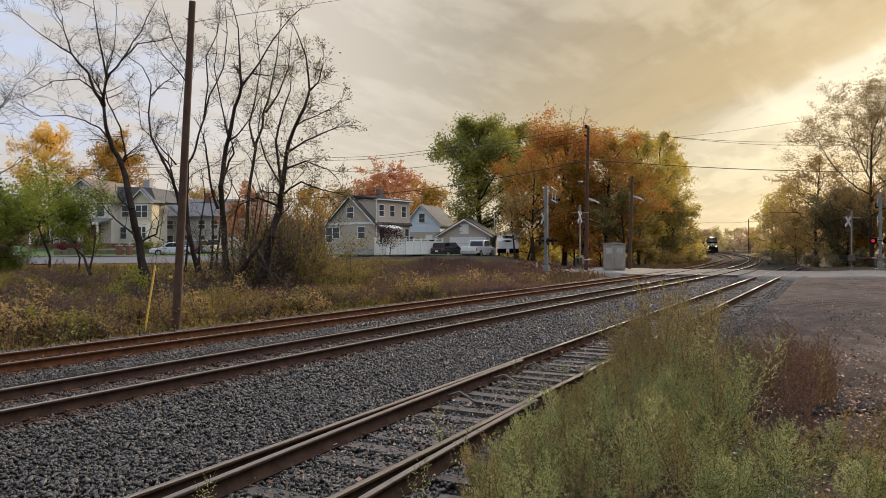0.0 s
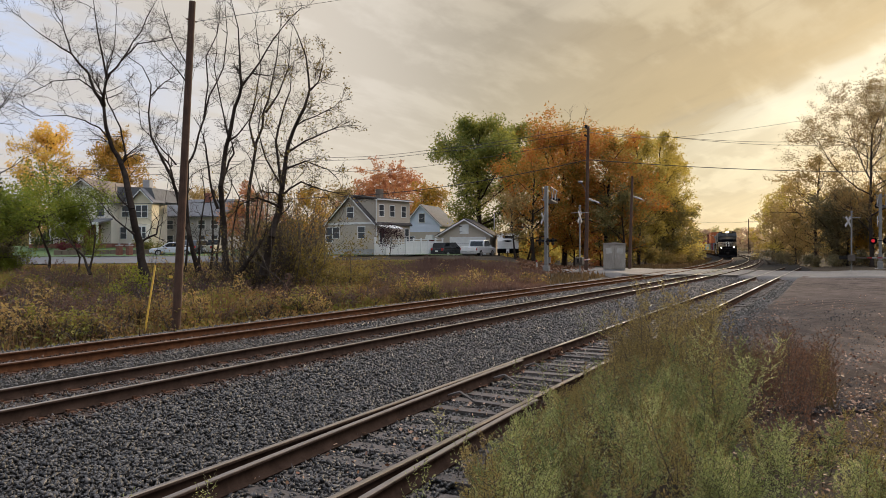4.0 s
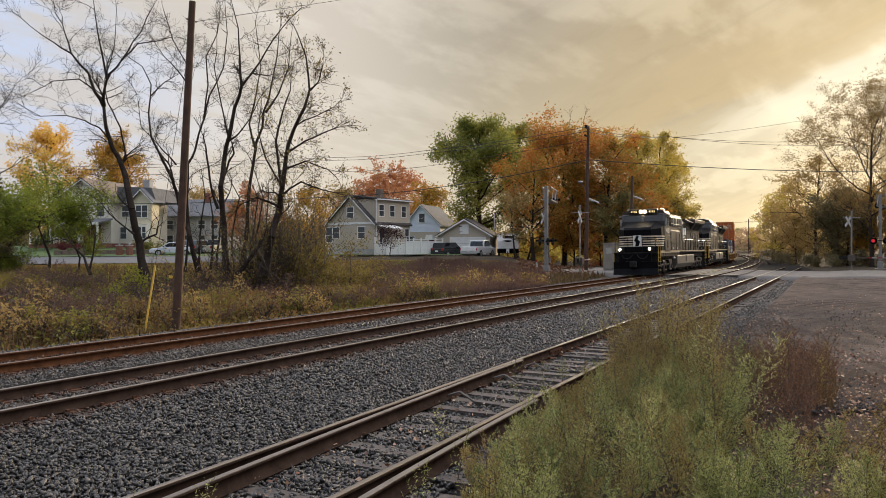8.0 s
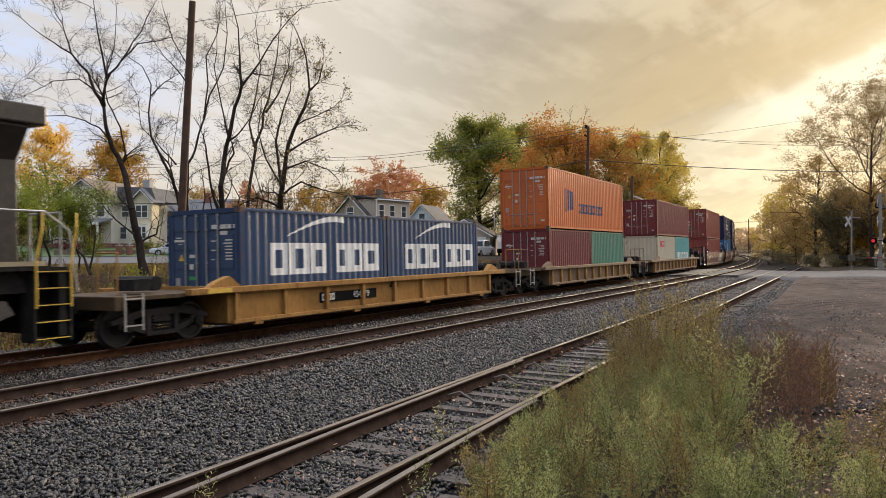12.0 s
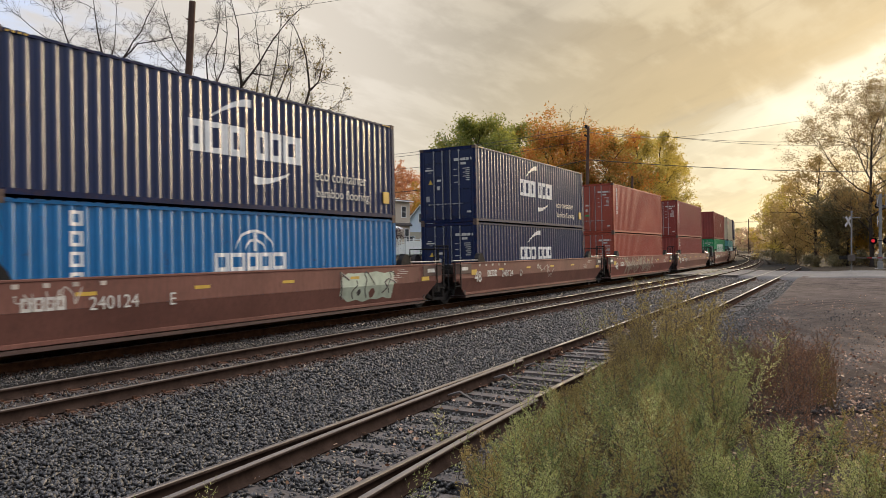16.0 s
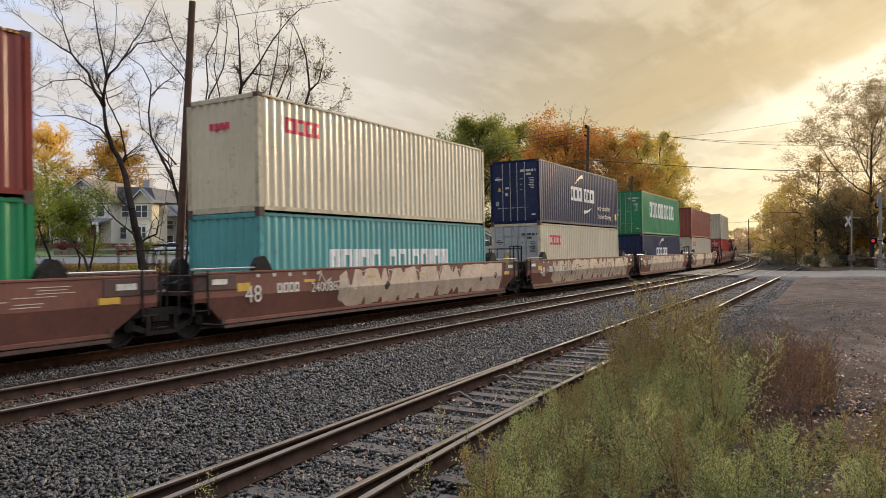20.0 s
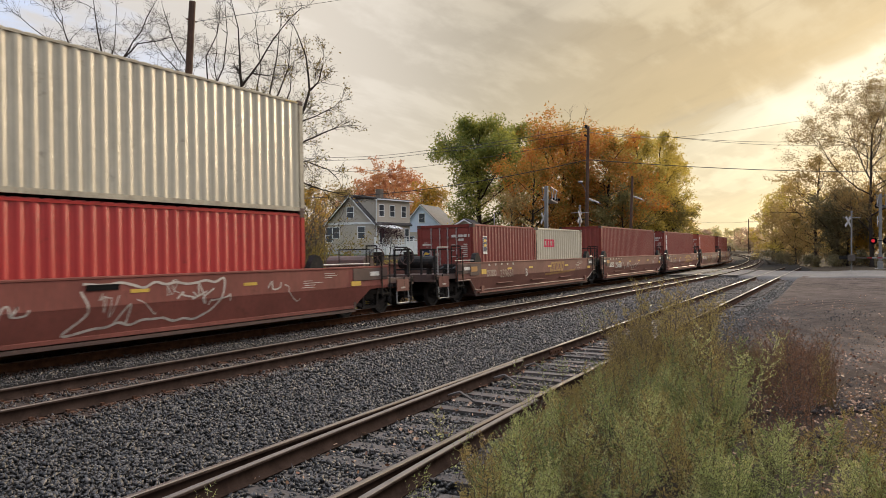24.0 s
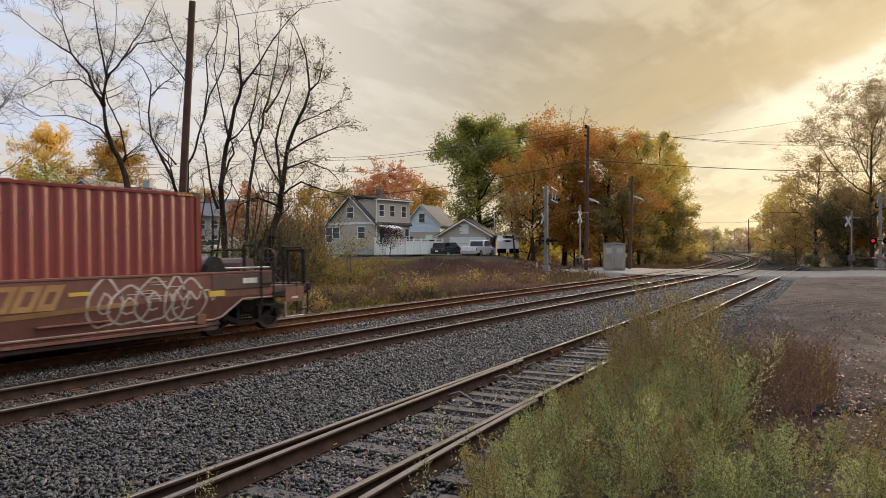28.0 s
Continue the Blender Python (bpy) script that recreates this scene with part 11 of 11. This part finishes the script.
    for y in (-1.1, 1.1):
        put("wheel", Geo().tube((3.2, y - 0.1, 0.33), (3.2, y + 0.1, 0.33), 0.33, seg=18), M_TYRE, c)
    put("roof_line", Geo().prism([(0.24, 2.76), (0.24, 2.80), (6.5, 2.80), (6.5, 2.76)], "y", -1.18, 1.18), M_CONC, c)
    put("front_window", Geo().prism([(-0.55, 2.05), (0.55, 2.05), (0.5, 2.45), (-0.5, 2.45)], "x", -0.02, 0.12), M_AUTO_GLASS, c)
    put("side_stripe", Geo().box(0.3, 6.4, -1.215, -1.201, 0.95, 1.15), M_BLACK_CLEAN, c, "dark side stripe")


# ------------------------------------------------------------------ poles, wires, crossing signals
M_POLE = surf("creosoted_pole_wood", (0.082, 0.044, 0.028), 0.9, var=0.4, scale=3, dirt=0.6, dirt_col=(0.035, 0.022, 0.017), streak=True, bump=0.008, bump_scale=30)
M_ALU = surf("weathered_aluminium", (0.25, 0.24, 0.225), 0.6, 0.3, var=0.25, scale=3, dirt=0.5, dirt_col=(0.12, 0.11, 0.10))
M_WIRE = surf("black_cable", (0.02, 0.02, 0.02), 0.6)
M_RED_ON = glow("lit_red_lens", (1.0, 0.03, 0.05), 0.4)
M_RED_OFF = surf("dark_red_lens", (0.06, 0.01, 0.01), 0.3)
M_PANEL = surf("solar_panel_glass", (0.30, 0.31, 0.33), 0.25, 0.2, var=0.1, spec=0.7)
M_SIGN_WHITE = surf("reflective_white_sign", (0.36, 0.35, 0.33), 0.5, var=0.1)
M_SIGN_RED = surf("reflective_red_band", (0.30, 0.03, 0.03), 0.5, var=0.1)


def cable(name, pts, r, label, sag=0.0):
    g = Geo()
    out = []
    for a, b in zip(pts[:-1], pts[1:]):
        a, b = Vector(a), Vector(b)
        for i in range(12):
            t = i / 12
            p = a.lerp(b, t)
            p.z -= sag * 4 * t * (1 - t)
            out.append(tuple(p))
    out.append(tuple(pts[-1]))
    for k, p in enumerate(out):
        d = Vector(out[min(len(out) - 1, k + 1)]) - Vector(out[max(0, k - 1)])
        side = Vector((d.y, -d.x, 0)).normalized() * r
        p = Vector(p)
        g.v += [tuple(p + side), tuple(p + Vector((0, 0, r))), tuple(p - side), tuple(p - Vector((0, 0, r)))]
    g.f = [(4 * k + a, 4 * k + (a + 1) % 4, 4 * k + 4 + (a + 1) % 4, 4 * k + 4 + a) for k in range(len(out) - 1) for a in range(4)]
    ob = put(name, g, M_WIRE)
    return tagged(ob, label, "cable")


def poles():
    # the leaning pole beside the brush
    a, b = Vector(from_view(22.50, -8.16, -0.85)), Vector(from_view(22.20, -7.50, 9.39))
    p = thing("utility_pole", Matrix.Translation(a), "tall leaning brown wooden pole in the brush", "pole", "utility poles")
    put("shaft", Geo().tube((0, 0, -0.6), tuple(b - a), 0.138, 0.098, seg=14), M_POLE, p)
    put("pole_tag", Geo().box(-0.17, -0.14, -0.10, 0.05, 1.95, 2.03), M_YELLOW, p, "yellow tag")
    put("pole_bolt", Geo().tube(tuple((b - a) * 0.945 + Vector((-0.2, 0, 0))), tuple((b - a) * 0.945 + Vector((0.2, 0, 0))), 0.02), M_STEEL_RUST, p)
    top = a + (b - a) * 0.94
    cable("overhead_wire", [top, from_view(40.00, -5.00, 15.45), from_view(70.00, 6.19, 28.60)], 0.012, "thin black wire from the pole's top")
    g = thing("guy_wire", Matrix.Translation(from_view(22.00, -8.89, -0.72)), "guy wire with a yellow plastic guard", "cable")
    o = Vector(from_view(22.00, -8.89, -0.72))
    put("guard", Geo().tube((0, 0, 0), tuple(Vector(from_view(22.20, -8.62, 1.49)) - o), 0.028, seg=8), M_YELLOW, g, "yellow guard")
    put("wire", Geo().tube(tuple(Vector(from_view(22.20, -8.62, 1.49)) - o), tuple(a + (b - a) * 0.9 - o), 0.008, seg=5), M_WIRE, g)
    # pole at the crossing with lamp and panel
    base, tip = Vector(from_view(66.00, 12.73, -0.09)), Vector(from_view(66.00, 12.93, 12.79))
    p = thing("utility_pole", Matrix.Translation(base), "tall wooden pole with a street lamp and solar panel", "pole", "utility poles")
    v = tip - base
    put("shaft", Geo().tube((0, 0, -0.5), tuple(v), 0.19, 0.12, seg=12), M_POLE, p)
    put("insulator", Geo().box(-0.3, 0.3, -0.06, 0.06, v.z - 0.9, v.z - 0.75).tube((0.2, 0, v.z - 0.2), (0.2, 0, v.z + 0.15), 0.08).tube((-0.2, 0, v.z - 0.2), (-0.2, 0, v.z + 0.1), 0.08), M_UNDER, p)
    R = Vector((0.49259, -0.87026, 0))
    z = 8.0
    put("lamp_arm", Geo().pipe([tuple(v * 0.53), tuple(v * 0.58 - R * 0.3), tuple(v * 0.61 - R * 0.55)], 0.03), M_ALU, p)
    put("lamp_head", Geo().ball(tuple(v * 0.615 - R * 0.62), 0.24, sz=0.55), M_ALU, p)

    def panel(parent, w):
        w = Vector(w)
        F = Vector((0.87026, 0.49259, 0))
        g_ = Geo()
        c = [w + R * 0.1, w + R * 1.2 - Vector((0, 0, 0.42)), w + R * 1.2 - Vector((0, 0, 0.42)) + F * 1.0 + Vector((0, 0, 0.25)), w + R * 0.1 + F * 1.0 + Vector((0, 0, 0.25))]
        g_.quad(*c)
        ob = put("solar_panel", g_, M_PANEL, parent, "tilted solar panel")
        md = ob.modifiers.new("thick", "SOLIDIFY")
        md.thickness = 0.05
        put("panel_bracket", Geo().pipe([tuple(w), tuple(w + R * 0.6 - Vector((0, 0, 0.3)))], 0.03), M_ALU, parent)
    panel(p, v * 0.50)
    base2, tip2 = Vector(from_view(70.00, 17.61, -0.16)), Vector(from_view(70.00, 17.88, 8.75))
    p = thing("utility_pole", Matrix.Translation(base2), "shorter wooden pole with a tilted solar panel", "pole", "utility poles")
    v2 = tip2 - base2
    put("shaft", Geo().tube((0, 0, -0.5), tuple(v2), 0.17, 0.10, seg=12), M_POLE, p)
    panel(p, v2 * 0.79)
    # wires over the line and street
    w0 = base + v * 0.77
    cable("overhead_cable", [w0, from_view(78.00, 54.48, 10.11)], 0.032, "thick black cable over the crossing", 0.5)
    cable("overhead_cable", [w0, from_view(84.00, -14.35, 7.66), from_view(90.00, -60.66, 8.06)], 0.032, "thick black cable along the street", 0.7)
    for k, (y1, y2, y3) in enumerate(((224, 252, 262), (232, 258, 268))):
        cable("overhead_wire", [tip + Vector((0, 0, -0.2 - 0.3 * k)), from_view(95.00, 28.68, 16.22), (Vector(from_view(120.00, 58.19, 19.13)) + Vector((0, 0, -0.6 * k))), (Vector(from_view(130.00, 82.87, 21.15)) + Vector((0, 0, -0.6 * k)))], 0.025, "thin black overhead wire", 0.3)
    cable("overhead_wire", [tip, from_view(84.00, -1.54, 13.04), from_view(92.00, -13.61, 13.17), from_view(110.00, -74.14, 13.59)], 0.022, "thin black overhead wire", 0.2)
    cable("overhead_wire", [tip + Vector((0, 0, -0.4)), from_view(84.00, -1.54, 12.72), from_view(92.00, -13.61, 12.82), from_view(110.00, -74.14, 13.09)], 0.022, "thin black overhead wire", 0.2)
    cable("overhead_wire", [tip + Vector((0, 0, -1.2)), from_view(84.00, -2.50, 11.12), from_view(92.00, -12.91, 11.42), from_view(110.00, -74.14, 12.59)], 0.020, "thin black overhead wire", 0.1)
    cable("overhead_wire", [from_view(110.00, 34.89, 18.37), from_view(120.00, 60.02, 22.88), from_view(130.00, 82.87, 26.60)], 0.022, "thin black overhead wire", 0.2)
    # far pole by the curve
    q = Vector(from_view(230.00, 94.88, 0.42))
    p = thing("utility_pole", Matrix.Translation(q), "distant wooden pole with a crossarm beside the curve", "pole", "utility poles")
    put("shaft", Geo().tube((0, 0, -0.5), (-0.25, 0, 10.4), 0.2, 0.13, seg=8), M_POLE, p)
    put("crossarm", Geo().box(-1.3, 1.3, -0.08, 0.08, 9.4, 9.55), M_POLE, p, m=pose(-0.25, 0, 0, 0, 0, -60))
    cable("overhead_wire", [from_view(240.00, 80.70, 10.42), q + Vector((-0.25, 0, 9.5)), from_view(210.00, 98.64, 10.97)], 0.03, "thin distant overhead wire beside the curve", 0.4)


def crossbuck(parent, m):
    s = put("crossbuck", Geo().box(-0.02, 0.02, -0.11, 0.11, -0.6, 0.6), M_SIGN_WHITE, parent, "white crossed boards", m=m @ pose(0, 0, 0, 45, 0, 0))
    put("crossbuck", Geo().box(-0.02, 0.02, -0.11, 0.11, -0.6, 0.6), M_SIGN_WHITE, parent, m=m @ pose(-0.045, 0, 0, -45, 0, 0))


def flasher(parent, m, lit):
    """A pair of lamps on a bar, each with backplate and hood."""
    put("lamp_bar", Geo().box(-0.04, 0.04, -0.75, 0.75, -0.04, 0.04), M_UNDER, parent, m=m)
    for k, y in enumerate((-0.55, 0.55)):
        b = put("backplate", Geo().tube((-0.10, y, 0), (-0.07, y, 0), 0.30, seg=18), M_BLACK_CLEAN, parent, m=m)
        put("lens", Geo().tube((-0.125, y, 0), (-0.10, y, 0), 0.155, seg=16), M_RED_ON if (lit and k == 1) else M_RED_OFF, b, "red lamp lens", m=None)
        g = Geo()
        for i in range(9):
            t0, t1 = math.pi * i / 9, math.pi * (i + 1) / 9
            g.quad((-0.12, y + 0.18 * math.cos(t0), 0.18 * math.sin(t0)), (-0.12, y + 0.18 * math.cos(t1), 0.18 * math.sin(t1)), (-0.38, y + 0.18 * math.cos(t1), 0.18 * math.sin(t1)), (-0.38, y + 0.18 * math.cos(t0), 0.18 * math.sin(t0)))
        put("hood", g, M_BLACK_CLEAN, b)


def gate_mast(p, height, label, arm_len, arm_turn, turn=0.0, sign=90):
    """Crossbuck mast with the gate's machine; the arm is down across the road."""
    c = thing("crossing_gate", Matrix.Translation(p) @ Matrix.Rotation(radians(turn), 4, "Z"), label, "crossing gate", "crossing signals")
    put("mast", Geo().tube((0, 0, 0), (0, 0, height), 0.065, seg=10), M_ALU, c)
    put("mast_foot", Geo().prism([(-0.22, -0.22), (0.22, -0.22), (0.22, 0.22), (-0.22, 0.22)], "z", -0.2, 0.08), M_ALU, c, bevel=0.02)
    put("cross_pipe", Geo().tube((0, -0.75, height - 0.55), (0, 0.75, height - 0.55), 0.03), M_ALU, c)
    put("cap", Geo().ball((0, 0, height), 0.09), M_ALU, c)
    put("gate_machine", Geo().box(-0.28, 0.28, -0.30, 0.30, 0.88, 1.45), M_TRUCK, c, bevel=0.04)
    a = put("gate_arm", Geo().box(0.35, 1.2, -0.04, 0.04, 1.14, 1.24), M_TRUCK, c, m=Matrix.Rotation(radians(arm_turn), 4, "Z"))
    n = int(arm_len / 0.4)
    for k in range(n):
        put("arm_band", Geo().box(1.2 + k * 0.4, 1.2 + (k + 1) * 0.4, -0.03, 0.03, 1.14, 1.24), M_SIGN_RED if k % 2 == 0 else M_SIGN_WHITE, a)
    put("counterweight", Geo().box(-1.0, -0.35, -0.08, 0.08, 1.05, 1.35), M_UNDER, a)
    crossbuck(c, pose(-0.05, 0.28 if arm_turn < 0 else 0.0, height - 0.9, 0, 0, sign))
    return c


def cantilever(p, height, label, lit, arm_dir, arm, lamp):
    c = thing("crossing_signal", Matrix.Translation(p), label, "crossing signal", "crossing signals")
    put("mast", Geo().box(-0.135, 0.135, -0.135, 0.135, 0, height), M_ALU, c, bevel=0.03)
    for k in range(6):
        put("mast_band", Geo().box(-0.15, 0.15, -0.15, 0.15, 0.9 + k * 1.05, 0.96 + k * 1.05), M_ALU, c)
    put("mast_foot", Geo().prism([(-0.45, -0.45), (0.45, -0.45), (0.45, 0.45), (-0.45, 0.45)], "z", -0.3, 0.12).prism([(-0.24, -0.24), (0.24, -0.24), (0.24, 0.24), (-0.24, 0.24)], "z", 0.12, 0.8), M_ALU, c, bevel=0.03)
    rot = Matrix.Rotation(radians(arm_dir), 4, "Z")
    for y in (-0.35, 0.35):
        put("arm_chord", Geo().tube((0, y, height - 0.1), (arm, y, height - 0.1), 0.05), M_ALU, c, m=rot)
        put("arm_chord", Geo().tube((0, y, height - 1.1), (arm, y, height - 1.1), 0.05), M_ALU, c, m=rot)
        for k in range(5):
            x0 = arm * k / 5
            put("arm_brace", Geo().tube((x0, y, height - (1.1 if k % 2 else 0.1)), (x0 + arm / 5, y, height - (0.1 if k % 2 else 1.1)), 0.03), M_ALU, c, m=rot)
    put("arm_walkway", Geo().box(0.3, arm, -0.35, 0.35, height - 1.16, height - 1.12), M_ALU, c, m=rot)
    flasher(c, rot @ pose(arm - 0.3, 0, height - 0.9, 0, 0, lamp - arm_dir), False)
    flasher(c, pose(0, 0, 2.75, 0, 0, lamp) @ pose(-0.25, 0, 0), lit)
    flasher(c, pose(0, 0, 2.75, 0, 0, lamp + 180) @ pose(-0.25, 0, 0), False)
    crossbuck(c, pose(-0.1, 0.25, 4.6, 0, 0, 90))
    put("control_box", Geo().box(0.2, 0.45, -0.2, 0.2, 1.0, 1.5), M_ALU, c)
    return c


def crossing():
    cantilever(from_view(60.00, 8.37, -0.26), 7.25, "grey cantilever crossing signal with black lamps", False, 14, 4.6, 90)
    gate_mast(from_view(59.00, 10.89, -0.22), 5.55, "crossing gate mast with a grey machine box", 6.0, 12)
    gate_mast(from_view(66.00, 36.38, -0.09), 5.3, "crossing gate with a red and white arm down", 1.7, -84, sign=62)
    cantilever(from_view(70.00, 41.31, -0.11), 7.2, "grey cantilever crossing signal with a lit red lamp", True, -6, 4.5, -8)
    # signal cabinet
    m = Matrix.Translation(from_view(66.00, 15.25, 0.01)) @ Matrix.Rotation(radians(29.5 - 12), 4, "Z")
    c = thing("signal_cabinet", m, "beige steel signal cabinet with patched paint", "cabinet")
    mc = surf("faded_beige_steel", (0.31, 0.275, 0.23), 0.7, var=0.25, scale=1.0, dirt=0.7, dirt_col=(0.17, 0.135, 0.105), streak=True)
    M_PATCH = surf("paler_steel_paint", (0.40, 0.37, 0.32), 0.7, var=0.2, scale=3)
    put("body", Geo().box(-0.75, 0.75, -0.95, 0.95, 0.1, 2.3), mc, c, bevel=0.02)
    put("roof", Geo().prism([(-1.02, 2.3), (1.02, 2.3), (1.02, 2.36), (0, 2.46), (-1.02, 2.36)], "x", -0.82, 0.82), mc, c)
    put("plinth", Geo().box(-0.7, 0.7, -0.9, 0.9, -0.2, 0.1), M_CONC, c)
    for s in (-1, 1):
        d = put("door", Geo().box(-0.775, -0.752, *sorted((s * 0.02, s * 0.90)), 0.2, 2.2), mc, c, bevel=0.01)
        put("paint_patch", Geo().prism([(s * 0.2, 1.5), (s * 0.7, 1.45), (s * 0.75, 1.95), (s * 0.25, 2.0)][::s], "x", -0.782, -0.776), M_PATCH, d, "paler paint patch")
    put("handle", Geo().box(-0.80, -0.776, -0.1, -0.06, 1.1, 1.3), M_CHROME, c)
    # marker post, low wall and gate posts by the street
    w = thing("marker_post", Matrix.Translation(from_view(66.00, 8.35, -0.09)), "white marker post with a red top", "post")
    put("shaft", Geo().box(-0.05, 0.05, -0.05, 0.05, -0.1, 1.0), M_SIGN_WHITE, w)
    put("cap", Geo().box(-0.052, 0.052, -0.052, 0.052, 0.8, 1.02), M_SIGN_RED, w)
    # asphalt lips and crossing panels beside each rail
    for k, off in enumerate((0.0, MID_Y - FAR_Y)):
        for side in (0.0, 1.55, -1.55):
            for j in range(5):
                s = 57.4 + j * 2.8
                p, h = on_line(s, off + side)
                ob = put("crossing_panel", Geo().box(-1.38, 1.38, -0.62, 0.62, -0.12, -0.026), surf("crossing_timber", (0.105, 0.094, 0.085), 0.9, var=0.3) if (k, side, j) == (0, 0.0, 0) else bpy.data.materials["crossing_timber"], m=Matrix.Translation((p.x, p.y, p.z + (0.063 if k else 0.0))) @ Matrix.Rotation(h, 4, "Z") @ Matrix.Rotation(-CANT, 4, "X"))
                tagged(ob, "worn flat crossing panel between the rails", "crossing panel", "crossing panels", "structure")


def yard_details():
    # retaining wall and brick gate posts before the porch house
    a, b = Vector(from_view(79.00, -41.50, 1.18)), Vector(from_view(82.00, -30.89, 1.27))
    w = thing("garden_wall", Matrix.Identity(4), "low tan stone garden wall along the street", "wall")
    n = 14
    for i in range(n):
        p, q = a.lerp(b, i / n), a.lerp(b, (i + 1) / n)
        m = Matrix.Translation((p.x, p.y, land(p.x, p.y))) @ Matrix.Rotation(math.atan2(q.y - p.y, q.x - p.x), 4, "Z")
        put("block", Geo().box(0.02, (q - p).length - 0.02, -0.15, 0.15, -0.2, 0.62), M_ROOF_TAN, w, m=m, bevel=0.03)
    for px_ in (from_view(79.00, -34.52, 1.48), from_view(79.00, -33.43, 1.48)):
        p = thing("gate_post", Matrix.Translation((px_[0], px_[1], land(px_[0], px_[1]))), "red brick gate post with a pale ball", "gate post", "gate posts")
        put("shaft", Geo().box(-0.25, 0.25, -0.25, 0.25, -0.1, 1.1), M_BRICK, p)
        put("cap", Geo().box(-0.3, 0.3, -0.3, 0.3, 1.1, 1.18).ball((0, 0, 1.30), 0.13), M_CONC, p)
    shrub(ground_at(from_view(84.00, -42.53, 2.15)), 1.7, 1.2, 1.5, 131, leafy("burgundy_leaves", [(0.10, 0.02, 0.025), (0.16, 0.035, 0.035)]), 1500, 0.16, "round burgundy-leaved garden shrub")
    shrub(ground_at(from_view(84.00, -32.92, 1.89)), 1.4, 1.2, 1.5, 132, L_SCRUB_GREEN, 1300, 0.16, "round brown-green garden shrub")
    shrub(ground_at(from_view(86.00, -46.49, 1.89)), 2.0, 1.6, 2.2, 133, L_DARK, 1500, 0.18, "dark evergreen garden shrub")


house_beige()
house_blue()
garage()
house_porch()
house_grey()
fence()
vehicles()
poles()
crossing()
yard_details()

motions()
